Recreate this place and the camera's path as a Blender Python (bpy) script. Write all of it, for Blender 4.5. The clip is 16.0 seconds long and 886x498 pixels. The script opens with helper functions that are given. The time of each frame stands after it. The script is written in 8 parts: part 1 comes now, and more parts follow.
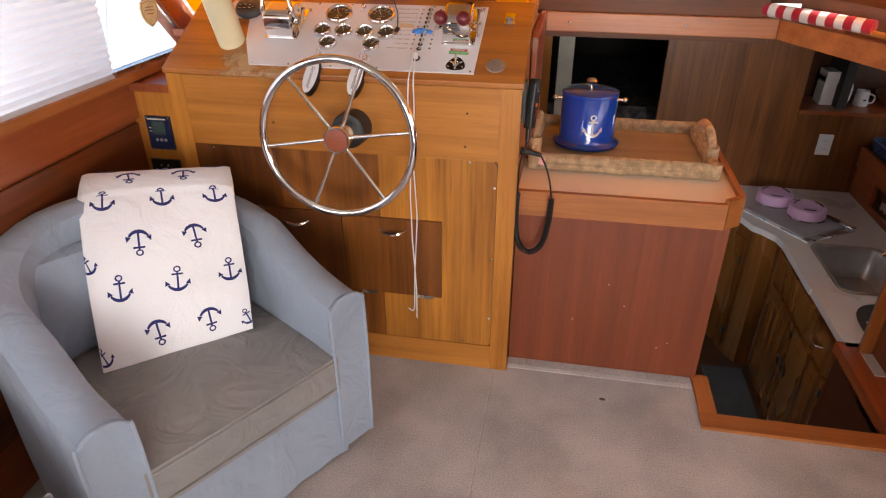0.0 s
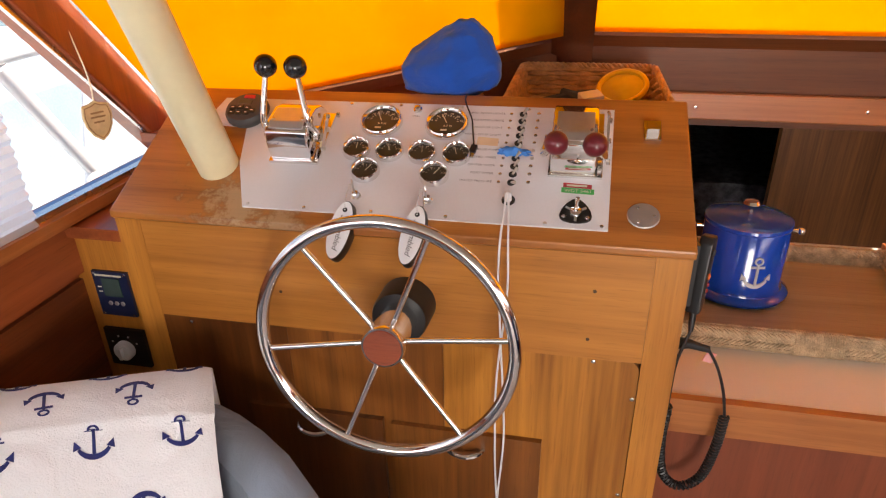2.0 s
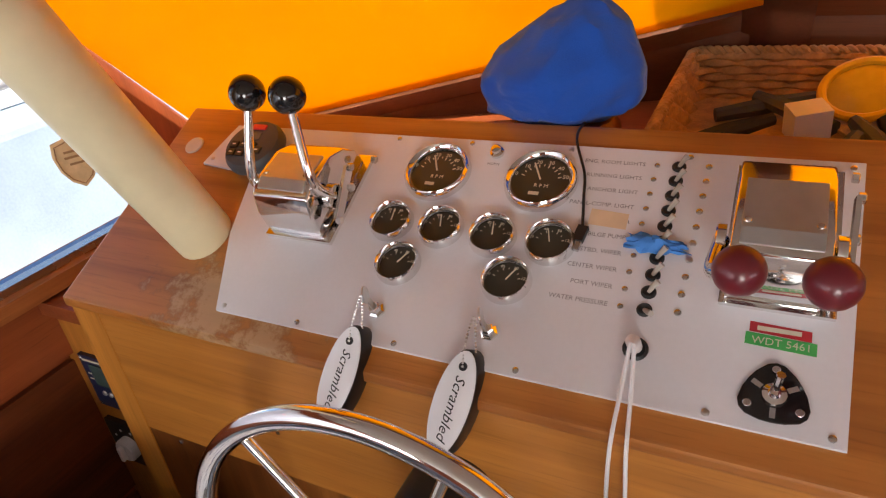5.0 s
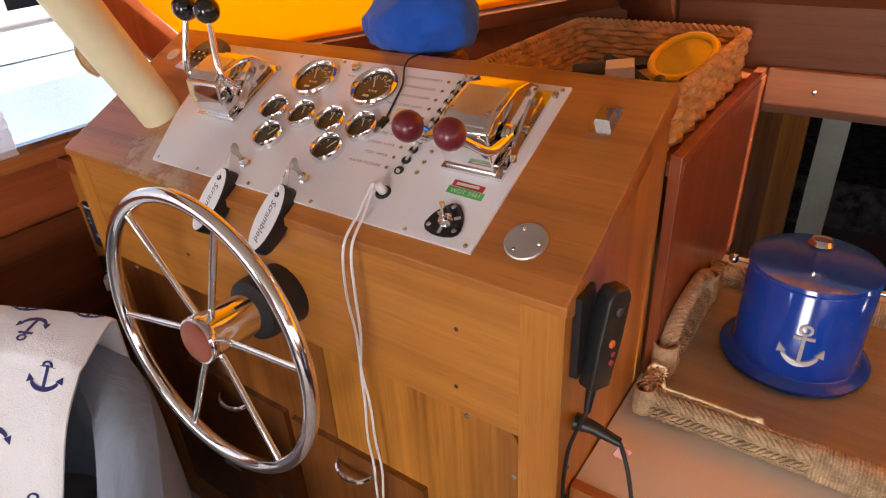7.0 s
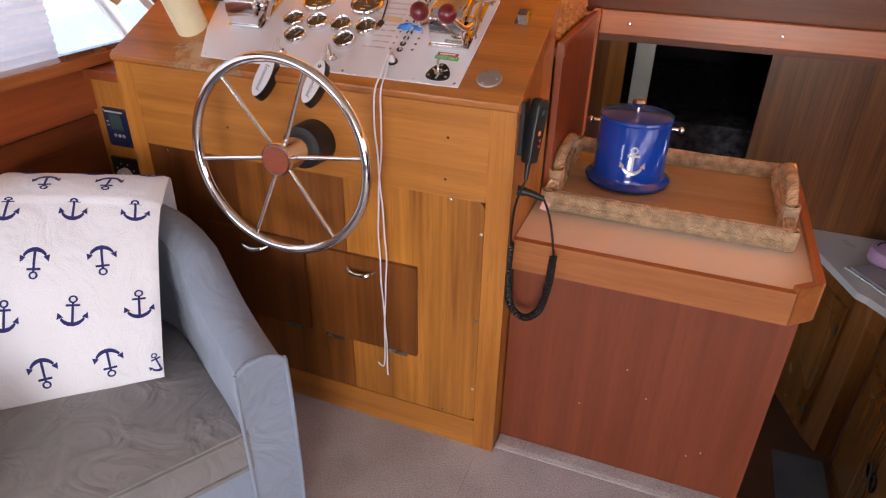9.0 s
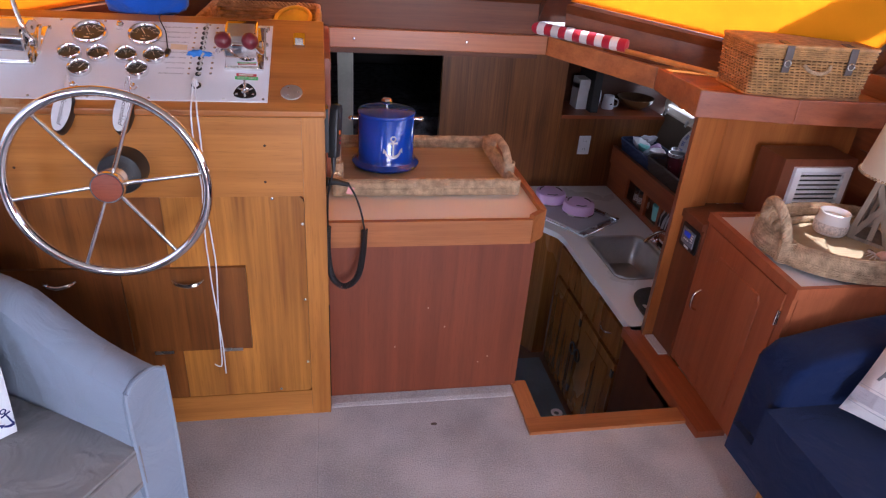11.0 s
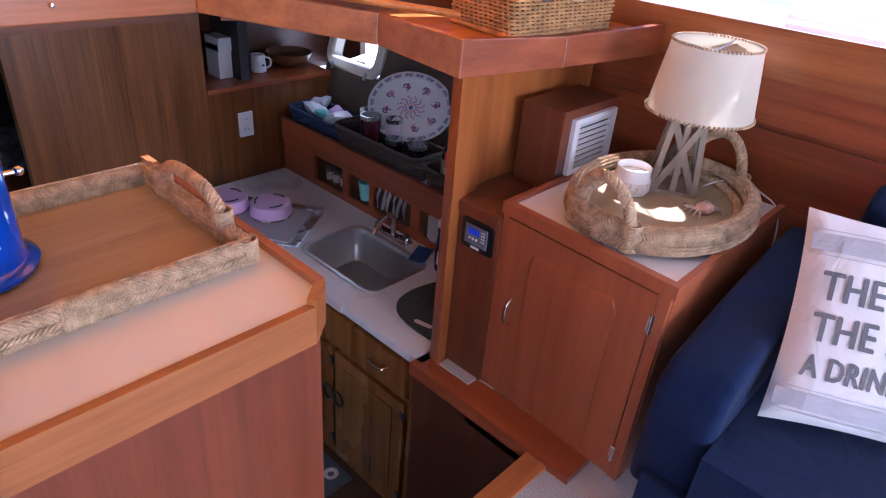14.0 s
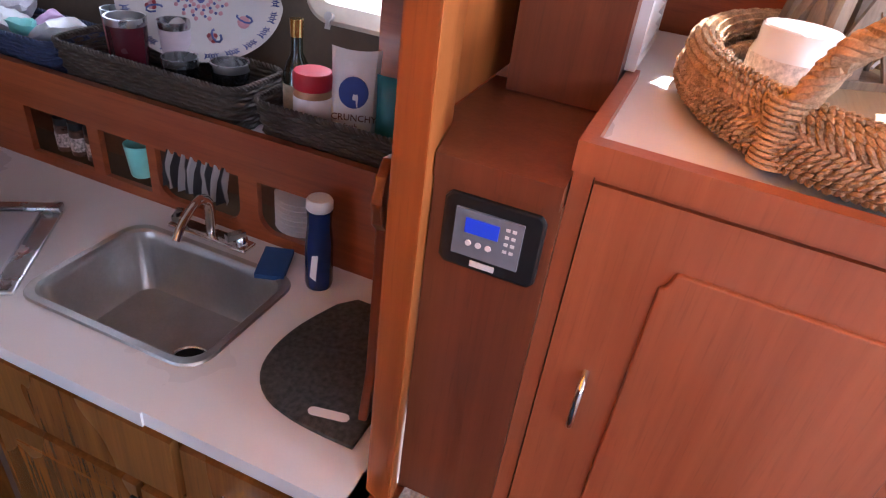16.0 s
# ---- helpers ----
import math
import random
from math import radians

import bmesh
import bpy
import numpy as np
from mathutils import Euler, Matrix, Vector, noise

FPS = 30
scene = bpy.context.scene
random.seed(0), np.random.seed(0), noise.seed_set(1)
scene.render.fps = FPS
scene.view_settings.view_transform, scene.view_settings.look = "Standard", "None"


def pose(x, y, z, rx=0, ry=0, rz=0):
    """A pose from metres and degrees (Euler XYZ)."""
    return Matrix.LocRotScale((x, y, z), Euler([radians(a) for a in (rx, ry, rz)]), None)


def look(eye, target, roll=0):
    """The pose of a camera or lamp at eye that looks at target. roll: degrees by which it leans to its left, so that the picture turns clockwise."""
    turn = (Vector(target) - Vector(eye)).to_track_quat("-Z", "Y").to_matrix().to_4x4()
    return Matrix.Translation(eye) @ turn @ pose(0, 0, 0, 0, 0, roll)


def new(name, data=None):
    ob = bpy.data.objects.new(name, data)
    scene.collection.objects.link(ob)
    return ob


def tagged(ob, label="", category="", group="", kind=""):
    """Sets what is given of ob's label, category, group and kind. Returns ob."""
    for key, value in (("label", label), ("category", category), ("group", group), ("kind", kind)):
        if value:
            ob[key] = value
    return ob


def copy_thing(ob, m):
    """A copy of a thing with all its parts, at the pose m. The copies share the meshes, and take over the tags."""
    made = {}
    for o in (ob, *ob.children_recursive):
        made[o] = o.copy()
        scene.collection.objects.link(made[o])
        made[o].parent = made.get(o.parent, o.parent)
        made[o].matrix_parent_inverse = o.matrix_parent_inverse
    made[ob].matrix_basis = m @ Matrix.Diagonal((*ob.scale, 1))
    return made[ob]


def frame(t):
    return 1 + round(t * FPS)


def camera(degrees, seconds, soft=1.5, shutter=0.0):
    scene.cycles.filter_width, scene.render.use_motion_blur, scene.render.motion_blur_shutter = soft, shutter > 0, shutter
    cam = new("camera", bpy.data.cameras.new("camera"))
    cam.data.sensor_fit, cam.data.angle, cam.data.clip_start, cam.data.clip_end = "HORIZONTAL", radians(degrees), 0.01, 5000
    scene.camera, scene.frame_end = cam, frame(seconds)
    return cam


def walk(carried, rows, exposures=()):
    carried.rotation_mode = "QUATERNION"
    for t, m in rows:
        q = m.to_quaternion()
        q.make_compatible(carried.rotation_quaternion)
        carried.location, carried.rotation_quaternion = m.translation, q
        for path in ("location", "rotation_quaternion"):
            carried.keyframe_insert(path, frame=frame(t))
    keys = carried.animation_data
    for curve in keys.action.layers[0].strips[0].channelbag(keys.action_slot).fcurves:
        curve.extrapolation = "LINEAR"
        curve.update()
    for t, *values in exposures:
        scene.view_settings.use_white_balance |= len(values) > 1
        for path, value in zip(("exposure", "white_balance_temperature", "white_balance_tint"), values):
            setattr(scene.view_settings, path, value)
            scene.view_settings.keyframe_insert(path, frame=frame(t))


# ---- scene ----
cam = camera(69.6, 16.0, soft=1.2)
# seconds, eye in metres, turn in degrees
ROWS = [
    (0.0, 0.0049, -0.0002, 1.6172, 61.177, 0.043, 10.604),
    (0.5, -0.1005, 0.2129, 1.6231, 63.635, 0.541, 11.219),
    (1.0, -0.2121, 0.4093, 1.6378, 64.257, 0.849, 11.693),
    (1.5, -0.2715, 0.6278, 1.6253, 64.157, 0.934, 11.654),
    (2.0, -0.3438, 0.8584, 1.6478, 63.544, 1.075, 11.763),
    (2.5, -0.4598, 0.9965, 1.6617, 62.989, 0.716, 10.561),
    (3.0, -0.5616, 1.0835, 1.6661, 62.181, -0.985, 6.192),
    (5.5, -0.2951, 1.5281, 1.5996, 60.647, 5.936, 29.372),
    (6.0, -0.1934, 1.5327, 1.6051, 60.523, 4.768, 31.152),
    (6.5, -0.0250, 1.4562, 1.5860, 60.753, 4.113, 33.739),
    (7.0, 0.1521, 1.3547, 1.5793, 60.352, 2.913, 34.879),
    (7.5, 0.2453, 1.1837, 1.5537, 60.305, 2.289, 34.461),
    (8.0, 0.3167, 0.9431, 1.5531, 60.502, 1.087, 31.991),
    (10.5, -0.0340, 0.2271, 1.6109, 60.680, -3.244, -1.812),
    (11.0, -0.1123, 0.1633, 1.6470, 61.895, -3.709, -9.599),
    (11.5, -0.1643, 0.1866, 1.6408, 61.753, -4.170, -17.122),
    (12.0, -0.1970, 0.3879, 1.6079, 61.764, -4.722, -25.222),
    (12.5, -0.2116, 0.5649, 1.5834, 61.119, -4.836, -31.567),
    (13.0, -0.1658, 0.7334, 1.5484, 60.892, -4.076, -35.075),
    (13.5, -0.0811, 0.9473, 1.5372, 60.489, -3.560, -39.147),
    (14.0, -0.0245, 1.1716, 1.4824, 59.720, -4.390, -45.868),
    (14.5, 0.0924, 1.4806, 1.4062, 58.434, -5.448, -54.118),
    (15.0, 0.2703, 1.6908, 1.2528, 57.452, -5.986, -60.095),
    (15.5, 0.4958, 1.9168, 1.0936, 57.165, -5.824, -62.599),
    (16.0, 0.6649, 2.0518, 0.9553, 56.954, -6.517, -66.611),
]
EXPOSURES = [(0.0, 0.0, 6900, 12), (3.0, -0.06, 6900, 12), (5.5, -0.31, 6600, 11), (6.5, -0.17, 6600, 11), (8.0, -0.04, 6600, 14), (10.5, -0.02, 5500, 18), (12.0, 0.08, 5300, 23), (13.5, 0.27, 5050, 22), (14.5, 0.58, 4900, 16), (15.0, 0.72, 5000, 11), (15.5, 1.04, 5250, 10), (16.0, 1.42, 5400, 16)]
BASE_EXPOSURE = 1.15
walk(cam, [(t, pose(x, y, z, rx, ry, rz)) for t, x, y, z, rx, ry, rz in ROWS], [(t, BASE_EXPOSURE + s, k, g) for t, s, k, g in EXPOSURES])

# ---- daylight ----
world = bpy.data.worlds.new("sky")
scene.world = world
world.use_nodes = True
_sky = world.node_tree.nodes.new("ShaderNodeTexSky")
_sky.sky_type, _sky.sun_disc = "NISHITA", False
_sky.sun_elevation, _sky.sun_rotation = radians(60), radians(87)
world.node_tree.links.new(_sky.outputs[0], world.node_tree.nodes["Background"].inputs[0])
world.node_tree.nodes["Background"].inputs[1].default_value = 0.12
_sun = bpy.data.lights.new("sun", "SUN")
_sun.energy, _sun.angle, _sun.color = 4.5, radians(0.5), (1.0, 0.93, 0.84)
sun = new("sun", _sun)
sun.matrix_world = look((6, 2.6, 9), (6 - 0.4993, 2.6 - 0.0262, 9 - 0.866))


def window_light(name, eye, target, w, h, power, colour=(1, 1, 1)):
    d = bpy.data.lights.new(name, "AREA")
    d.shape, d.size, d.size_y, d.energy, d.color = "RECTANGLE", w, h, power, colour
    o = new(name, d)
    o.matrix_world = look(eye, target)
    return o


# aft opening is unseen and assumed; this lamp fills the saloon from behind
window_light("daylight_aft_assumed", (0.80, -2.3, 1.0), (0.35, 0.0, 0.8), 1.2, 1.3, 41, (1.0, 0.97, 0.93))
window_light("daylight_port_window", (-1.62, 0.0, 1.42), (1.6, 1.0, 1.25), 2.5, 0.5, 19, (0.92, 0.96, 1.0))
window_light("daylight_starboard_window", (2.12, 0.0, 1.45), (0.4, 0.0, 1.0), 2.6, 0.5, 13, (0.98, 0.98, 1.0))
window_light("daylight_fore_portlight", (2.13, 3.80, 0.67), (1.5, 3.5, 0.2), 0.34, 0.15, 0.35, (0.93, 0.96, 1.0))
window_light("daylight_aft_portlight", (2.12, 2.83, 0.64), (1.5, 2.95, 0.1), 0.34, 0.15, 0.55, (0.93, 0.96, 1.0))

# ---- mesh helpers ----


def thing(name, loc, label="", category="", group="", kind=""):
    """An empty at the base of a thing; its parts are given in world metres."""
    e = new(name)
    e.empty_display_size = 0.05
    e.location = loc
    return tagged(e, label, category, group, kind)


def link(name, bm, material, smooth=False):
    me = bpy.data.meshes.new(name)
    bmesh.ops.recalc_face_normals(bm, faces=bm.faces[:])
    bm.to_mesh(me)
    bm.free()
    if smooth:
        for p in me.polygons:
            p.use_smooth = True
        me.set_sharp_from_angle(angle=radians(38))
    me.materials.append(material)
    return new(name, me)


def part(name, bm, material, parent, label="", smooth=False):
    ob = link(name, bm, material, smooth)
    ob.parent = parent
    if parent.type == "EMPTY":
        ob.matrix_parent_inverse = parent.matrix_basis.inverted()
    if label:
        ob["label"] = label
    return ob


def single(name, bm, material, label="", category="", group="", kind="", smooth=False):
    return tagged(link(name, bm, material, smooth), label, category, group, kind)


def setting(name, bm, material, label="", smooth=False):
    return tagged(link(name, bm, material, smooth), label, "", "", "structure")


def join(*bms):
    out = bmesh.new()
    for b in bms:
        me = bpy.data.meshes.new("tmp")
        b.to_mesh(me)
        b.free()
        out.from_mesh(me)
        bpy.data.meshes.remove(me)
    return out


def moved(bm, m):
    bmesh.ops.transform(bm, matrix=m, verts=bm.verts[:])
    return bm


def bevelled(bm, w, seg=2, angle=30):
    if w > 0:
        es = [e for e in bm.edges if len(e.link_faces) == 2 and e.calc_face_angle(0) > radians(angle)]
        bmesh.ops.bevel(bm, geom=es, offset=w, segments=seg, profile=0.6, affect="EDGES", clamp_overlap=True)
    return bm


def box(x0, x1, y0, y1, z0, z1, bev=0.004, seg=2):
    bm = bmesh.new()
    v = [bm.verts.new((x, y, z)) for z in (z0, z1) for x, y in ((x0, y0), (x1, y0), (x1, y1), (x0, y1))]
    for f in ((3, 2, 1, 0), (4, 5, 6, 7), (0, 1, 5, 4), (1, 2, 6, 5), (2, 3, 7, 6), (3, 0, 4, 7)):
        bm.faces.new([v[i] for i in f])
    return bevelled(bm, bev, seg)


def prism(outline, axis, a, b, bev=0.0, seg=2):
    """An outline in the two other axes (in x, y, z order), drawn out along axis from a to b."""
    bm = bmesh.new()

    def put(p, c):
        q = list(p)
        q.insert("xyz".index(axis), c)
        return bm.verts.new(q)

    lo, hi = [put(p, a) for p in outline], [put(p, b) for p in outline]
    n = len(outline)
    bm.faces.new(lo)
    bm.faces.new(hi[::-1])
    for i in range(n):
        bm.faces.new((lo[i], lo[(i + 1) % n], hi[(i + 1) % n], hi[i]))
    bmesh.ops.recalc_face_normals(bm, faces=bm.faces[:])
    return bevelled(bm, bev, seg)


def bar(p, q, w, h, bev=0.003, up=(0, 0, 1)):
    """A straight board from p to q, w across and h along up."""
    p, q = Vector(p), Vector(q)
    d = (q - p)
    length = d.length
    d.normalize()
    side = d.cross(Vector(up)).normalized()
    top = side.cross(d)
    m = Matrix((side, d, top)).transposed().to_4x4()
    m.translation = p
    return moved(box(-w / 2, w / 2, 0, length, -h / 2, h / 2, bev), m)


def tube(points, r, n=8, closed=False, caps=True):
    """A round section carried along points; r is one radius or one for each point."""
    pts = [Vector(p) for p in points]
    k = len(pts)
    rs = r if isinstance(r, (list, tuple)) else [r] * k
    bm = bmesh.new()
    rings, ref = [], None
    for i in range(k):
        a = pts[(i - 1) % k] if (closed or i > 0) else pts[i]
        b = pts[(i + 1) % k] if (closed or i < k - 1) else pts[i]
        t = (b - a).normalized()
        if ref is None:
            ref = t.orthogonal().normalized()
        ref = (ref - t * ref.dot(t))
        ref = ref.normalized() if ref.length > 1e-6 else t.orthogonal().normalized()
        o = t.cross(ref)
        rings.append([bm.verts.new(pts[i] + rs[i] * (math.cos(2 * math.pi * j / n) * ref + math.sin(2 * math.pi * j / n) * o)) for j in range(n)])
    for i in range(k if closed else k - 1):
        a, b = rings[i], rings[(i + 1) % k]
        sh = 0
        if closed and i == k - 1:
            sh = min(range(n), key=lambda s: (a[0].co - b[s].co).length)
        for j in range(n):
            bm.faces.new((a[j], a[(j + 1) % n], b[(j + 1 + sh) % n], b[(j + sh) % n]))
    if caps and not closed:
        bm.faces.new(rings[0][::-1])
        bm.faces.new(rings[-1])
    return bm


def lathe(profile, n=32, m=None):
    """Radius and height pairs turned round z; a radius of 0 closes an end."""
    bm = bmesh.new()
    rings = []
    for r, z in profile:
        if r < 1e-6:
            rings.append([bm.verts.new((0, 0, z))])
        else:
            rings.append([bm.verts.new((r * math.cos(2 * math.pi * j / n), r * math.sin(2 * math.pi * j / n), z)) for j in range(n)])
    for a, b in zip(rings, rings[1:]):
        for j in range(n):
            k = (j + 1) % n
            if len(a) == 1 and len(b) == 1:
                continue
            if len(a) == 1:
                bm.faces.new((a[0], b[j], b[k]))
            elif len(b) == 1:
                bm.faces.new((a[j], a[k], b[0]))
            else:
                bm.faces.new((a[j], a[k], b[k], b[j]))
    if m is not None:
        moved(bm, m)
    return bm


def ball(c, r, n=16):
    bm = bmesh.new()
    bmesh.ops.create_uvsphere(bm, u_segments=n, v_segments=max(6, n // 2), radius=r, matrix=Matrix.Translation(c))
    return bm


def smooth_path(points, steps=8, closed=False):
    """A Catmull-Rom curve through points."""
    p = [Vector(q) for q in points]
    k, out = len(p), []
    for i in range(k if closed else k - 1):
        a = p[(i - 1) % k] if (closed or i > 0) else p[0]
        b, c = p[i], p[(i + 1) % k]
        d = p[(i + 2) % k] if (closed or i < k - 2) else p[-1]
        for s in range(steps):
            t = s / steps
            out.append(0.5 * ((2 * b) + (c - a) * t + (2 * a - 5 * b + 4 * c - d) * t * t + (3 * b - a - 3 * c + d) * t ** 3))
    if not closed:
        out.append(p[-1])
    return out


def resampled(points, step, closed=False):
    pts = [Vector(p) for p in points]
    if closed:
        pts.append(pts[0].copy())
    out, carry = [pts[0].copy()], 0.0
    for a, b in zip(pts, pts[1:]):
        length = (b - a).length
        s = step - carry
        while s <= length:
            out.append(a.lerp(b, s / length))
            s += step
        carry = (carry + length) % step if length else carry
    if closed and (out[-1] - pts[0]).length < step * 0.6:
        out.pop()
    return out


def rope(points, r, strands=3, pitch=0.05, closed=False, n=6):
    """Twisted strands along a path."""
    pts = resampled(points, pitch / 8, closed)
    k = len(pts)
    if closed:
        pitch = (k * pitch / 8) / max(1, round(k / 8))
    bms = []
    for s in range(strands):
        path, ref = [], None
        for i in range(k):
            a = pts[(i - 1) % k] if (closed or i > 0) else pts[i]
            b = pts[(i + 1) % k] if (closed or i < k - 1) else pts[i]
            t = (b - a).normalized()
            base = Vector((0, 0, 1)) if abs(t.z) < 0.9 else Vector((1, 0, 0))
            ref = (base - t * base.dot(t)).normalized()
            o = t.cross(ref)
            w = 2 * math.pi * (i / 8 + s / strands)
            path.append(pts[i] + (0.5 if strands < 4 else 0.62) * r * (math.cos(w) * ref + math.sin(w) * o))
        bms.append(tube(path, (0.56 if strands < 4 else 0.40) * r, n, closed))
    return join(*bms)


def plait(points, r, pitch=0.013, closed=False, around=8, seed=1, hand=1):
    """A thick rope laid up from short overlapping strands that all lean one way, round a core."""
    rnd = random.Random(seed)
    pts = resampled(points, pitch, closed)
    k = len(pts)
    bm = tube(pts, 0.80 * r, 8, closed)
    for i in range(k):
        a = pts[(i - 1) % k] if (closed or i > 0) else pts[i]
        b = pts[(i + 1) % k] if (closed or i < k - 1) else pts[i]
        t = (b - a).normalized()
        base = Vector((0, 0, 1)) if abs(t.z) < 0.9 else Vector((1, 0, 0))
        ref = (base - t * base.dot(t)).normalized()
        o = t.cross(ref)
        for c in range(around):
            w = 2 * math.pi * (c + 0.5) / around
            out = math.cos(w) * ref + math.sin(w) * o
            circ = t.cross(out)
            lean = 0.66 * hand + rnd.uniform(-0.10, 0.10)
            d = t * math.cos(lean) + circ * math.sin(lean)
            side = out.cross(d)
            mid = pts[i] + t * (pitch * (0.5 if c % 2 else 0.0) + rnd.uniform(-0.1, 0.1) * pitch) + out * r * rnd.uniform(0.80, 0.90)
            half, wide, thick = pitch * 1.02, pitch * rnd.uniform(0.33, 0.42), r * 0.22
            rings = []
            for u, q in ((-0.65, 0.75), (0.0, 1.0), (0.65, 0.75)):
                ctr = mid + d * (half * u) + out * (0.12 * r * u)
                rings.append([bm.verts.new(ctr + side * (wide * q * math.cos(2 * math.pi * j / 5)) + out * (thick * q * math.sin(2 * math.pi * j / 5))) for j in range(5)])
            e0, e1 = bm.verts.new(mid - d * half - out * 0.16 * r), bm.verts.new(mid + d * half + out * 0.05 * r)
            for j in range(5):
                m = (j + 1) % 5
                bm.faces.new((e0, rings[0][m], rings[0][j]))
                bm.faces.new((rings[2][j], rings[2][m], e1))
                for x, y in ((rings[0], rings[1]), (rings[1], rings[2])):
                    bm.faces.new((x[j], x[m], y[m], y[j]))
    return bm


def cushion(w, d, h, n=14, pinch=0.35, sag=0.0):
    """A stuffed cushion, w by d across and h thick, lying flat, centred, with soft corners."""
    bm = bmesh.new()
    rows = {}
    for side in (1, -1):
        for i in range(n + 1):
            for j in range(n + 1):
                u, v = 2 * i / n - 1, 2 * j / n - 1
                edge = i in (0, n) or j in (0, n)
                if edge and side == -1:
                    rows[(side, i, j)] = rows[(1, i, j)]
                    continue
                t = ((1 - u * u) * (1 - v * v)) ** pinch if not edge else 0
                sx = u * (1 - 0.06 * (1 - v * v))
                sy = v * (1 - 0.06 * (1 - u * u))
                z = side * h / 2 * t + 0.006 * noise.noise(Vector((u * 2.2, v * 2.2, side * 3))) * (t > 0)
                rows[(side, i, j)] = bm.verts.new((sx * w / 2, sy * d / 2, z))
        for i in range(n):
            for j in range(n):
                q = [rows[(side, i, j)], rows[(side, i + 1, j)], rows[(side, i + 1, j + 1)], rows[(side, i, j + 1)]]
                bm.faces.new(q if side == 1 else q[::-1])
    return bm


def words(text, size, m, depth=0.0006, shear=0.0, spacing=1.0, align="LEFT"):
    """Raised lettering in the built-in font, lying in the plane of m."""
    c = bpy.data.curves.new("words", "FONT")
    c.body, c.size, c.extrude, c.shear, c.space_character, c.align_x = text, size, depth, shear, spacing, align
    c.resolution_u = 2
    o = bpy.data.objects.new("words", c)
    me = bpy.data.meshes.new_from_object(o)
    bm = bmesh.new()
    bm.from_mesh(me)
    bpy.data.objects.remove(o)
    bpy.data.meshes.remove(me)
    return moved(bm, m)


# ---- materials ----


def material(name, colour, rough=0.5, metal=0.0, vary=0.12, scale=6.0, fine=60.0, bump=0.1, coat=0.0, rough_vary=0.1, sheen=0.0, spec=0.5, grain=0.35):
    """A painted or plain surface with stains at one scale and grain at another."""
    m = bpy.data.materials.new(name)
    m.use_nodes = True
    t = m.node_tree
    b = t.nodes["Principled BSDF"]
    co = t.nodes.new("ShaderNodeTexCoord")
    n1, n2 = t.nodes.new("ShaderNodeTexNoise"), t.nodes.new("ShaderNodeTexNoise")
    n1.inputs["Scale"].default_value, n1.inputs["Detail"].default_value = scale, 4
    n2.inputs["Scale"].default_value, n2.inputs["Detail"].default_value = fine, 3
    ramp = t.nodes.new("ShaderNodeValToRGB")
    dark, light = [c * (1 - vary) for c in colour], [min(1, c * (1 + vary)) for c in colour]
    ramp.color_ramp.elements[0].color, ramp.color_ramp.elements[1].color = (*dark, 1), (*light, 1)
    ramp.color_ramp.elements[0].position, ramp.color_ramp.elements[1].position = 0.3, 0.7
    mix = t.nodes.new("ShaderNodeMath")
    mix.operation = "MULTIPLY_ADD"
    mix.inputs[1].default_value = grain
    for n in (n1, n2):
        t.links.new(co.outputs["Object"], n.inputs["Vector"])
    sub = t.nodes.new("ShaderNodeMath")
    sub.operation = "SUBTRACT"
    sub.inputs[1].default_value = 0.5
    t.links.new(n2.outputs["Fac"], sub.inputs[0])
    t.links.new(sub.outputs[0], mix.inputs[0])
    t.links.new(n1.outputs["Fac"], mix.inputs[2])
    t.links.new(mix.outputs[0], ramp.inputs["Fac"])
    t.links.new(ramp.outputs[0], b.inputs["Base Color"])
    rr = t.nodes.new("ShaderNodeMapRange")
    rr.inputs["To Min"].default_value, rr.inputs["To Max"].default_value = max(0.02, rough - rough_vary), min(1, rough + rough_vary)
    t.links.new(n1.outputs["Fac"], rr.inputs["Value"])
    t.links.new(rr.outputs[0], b.inputs["Roughness"])
    if bump:
        bp = t.nodes.new("ShaderNodeBump")
        bp.inputs["Strength"].default_value, bp.inputs["Distance"].default_value = bump, 0.004
        t.links.new(n2.outputs["Fac"], bp.inputs["Height"])
        t.links.new(bp.outputs[0], b.inputs["Normal"])
    b.inputs["Metallic"].default_value = metal
    b.inputs["Coat Weight"].default_value = coat
    b.inputs["Sheen Weight"].default_value = sheen
    b.inputs["Specular IOR Level"].default_value = spec
    return m


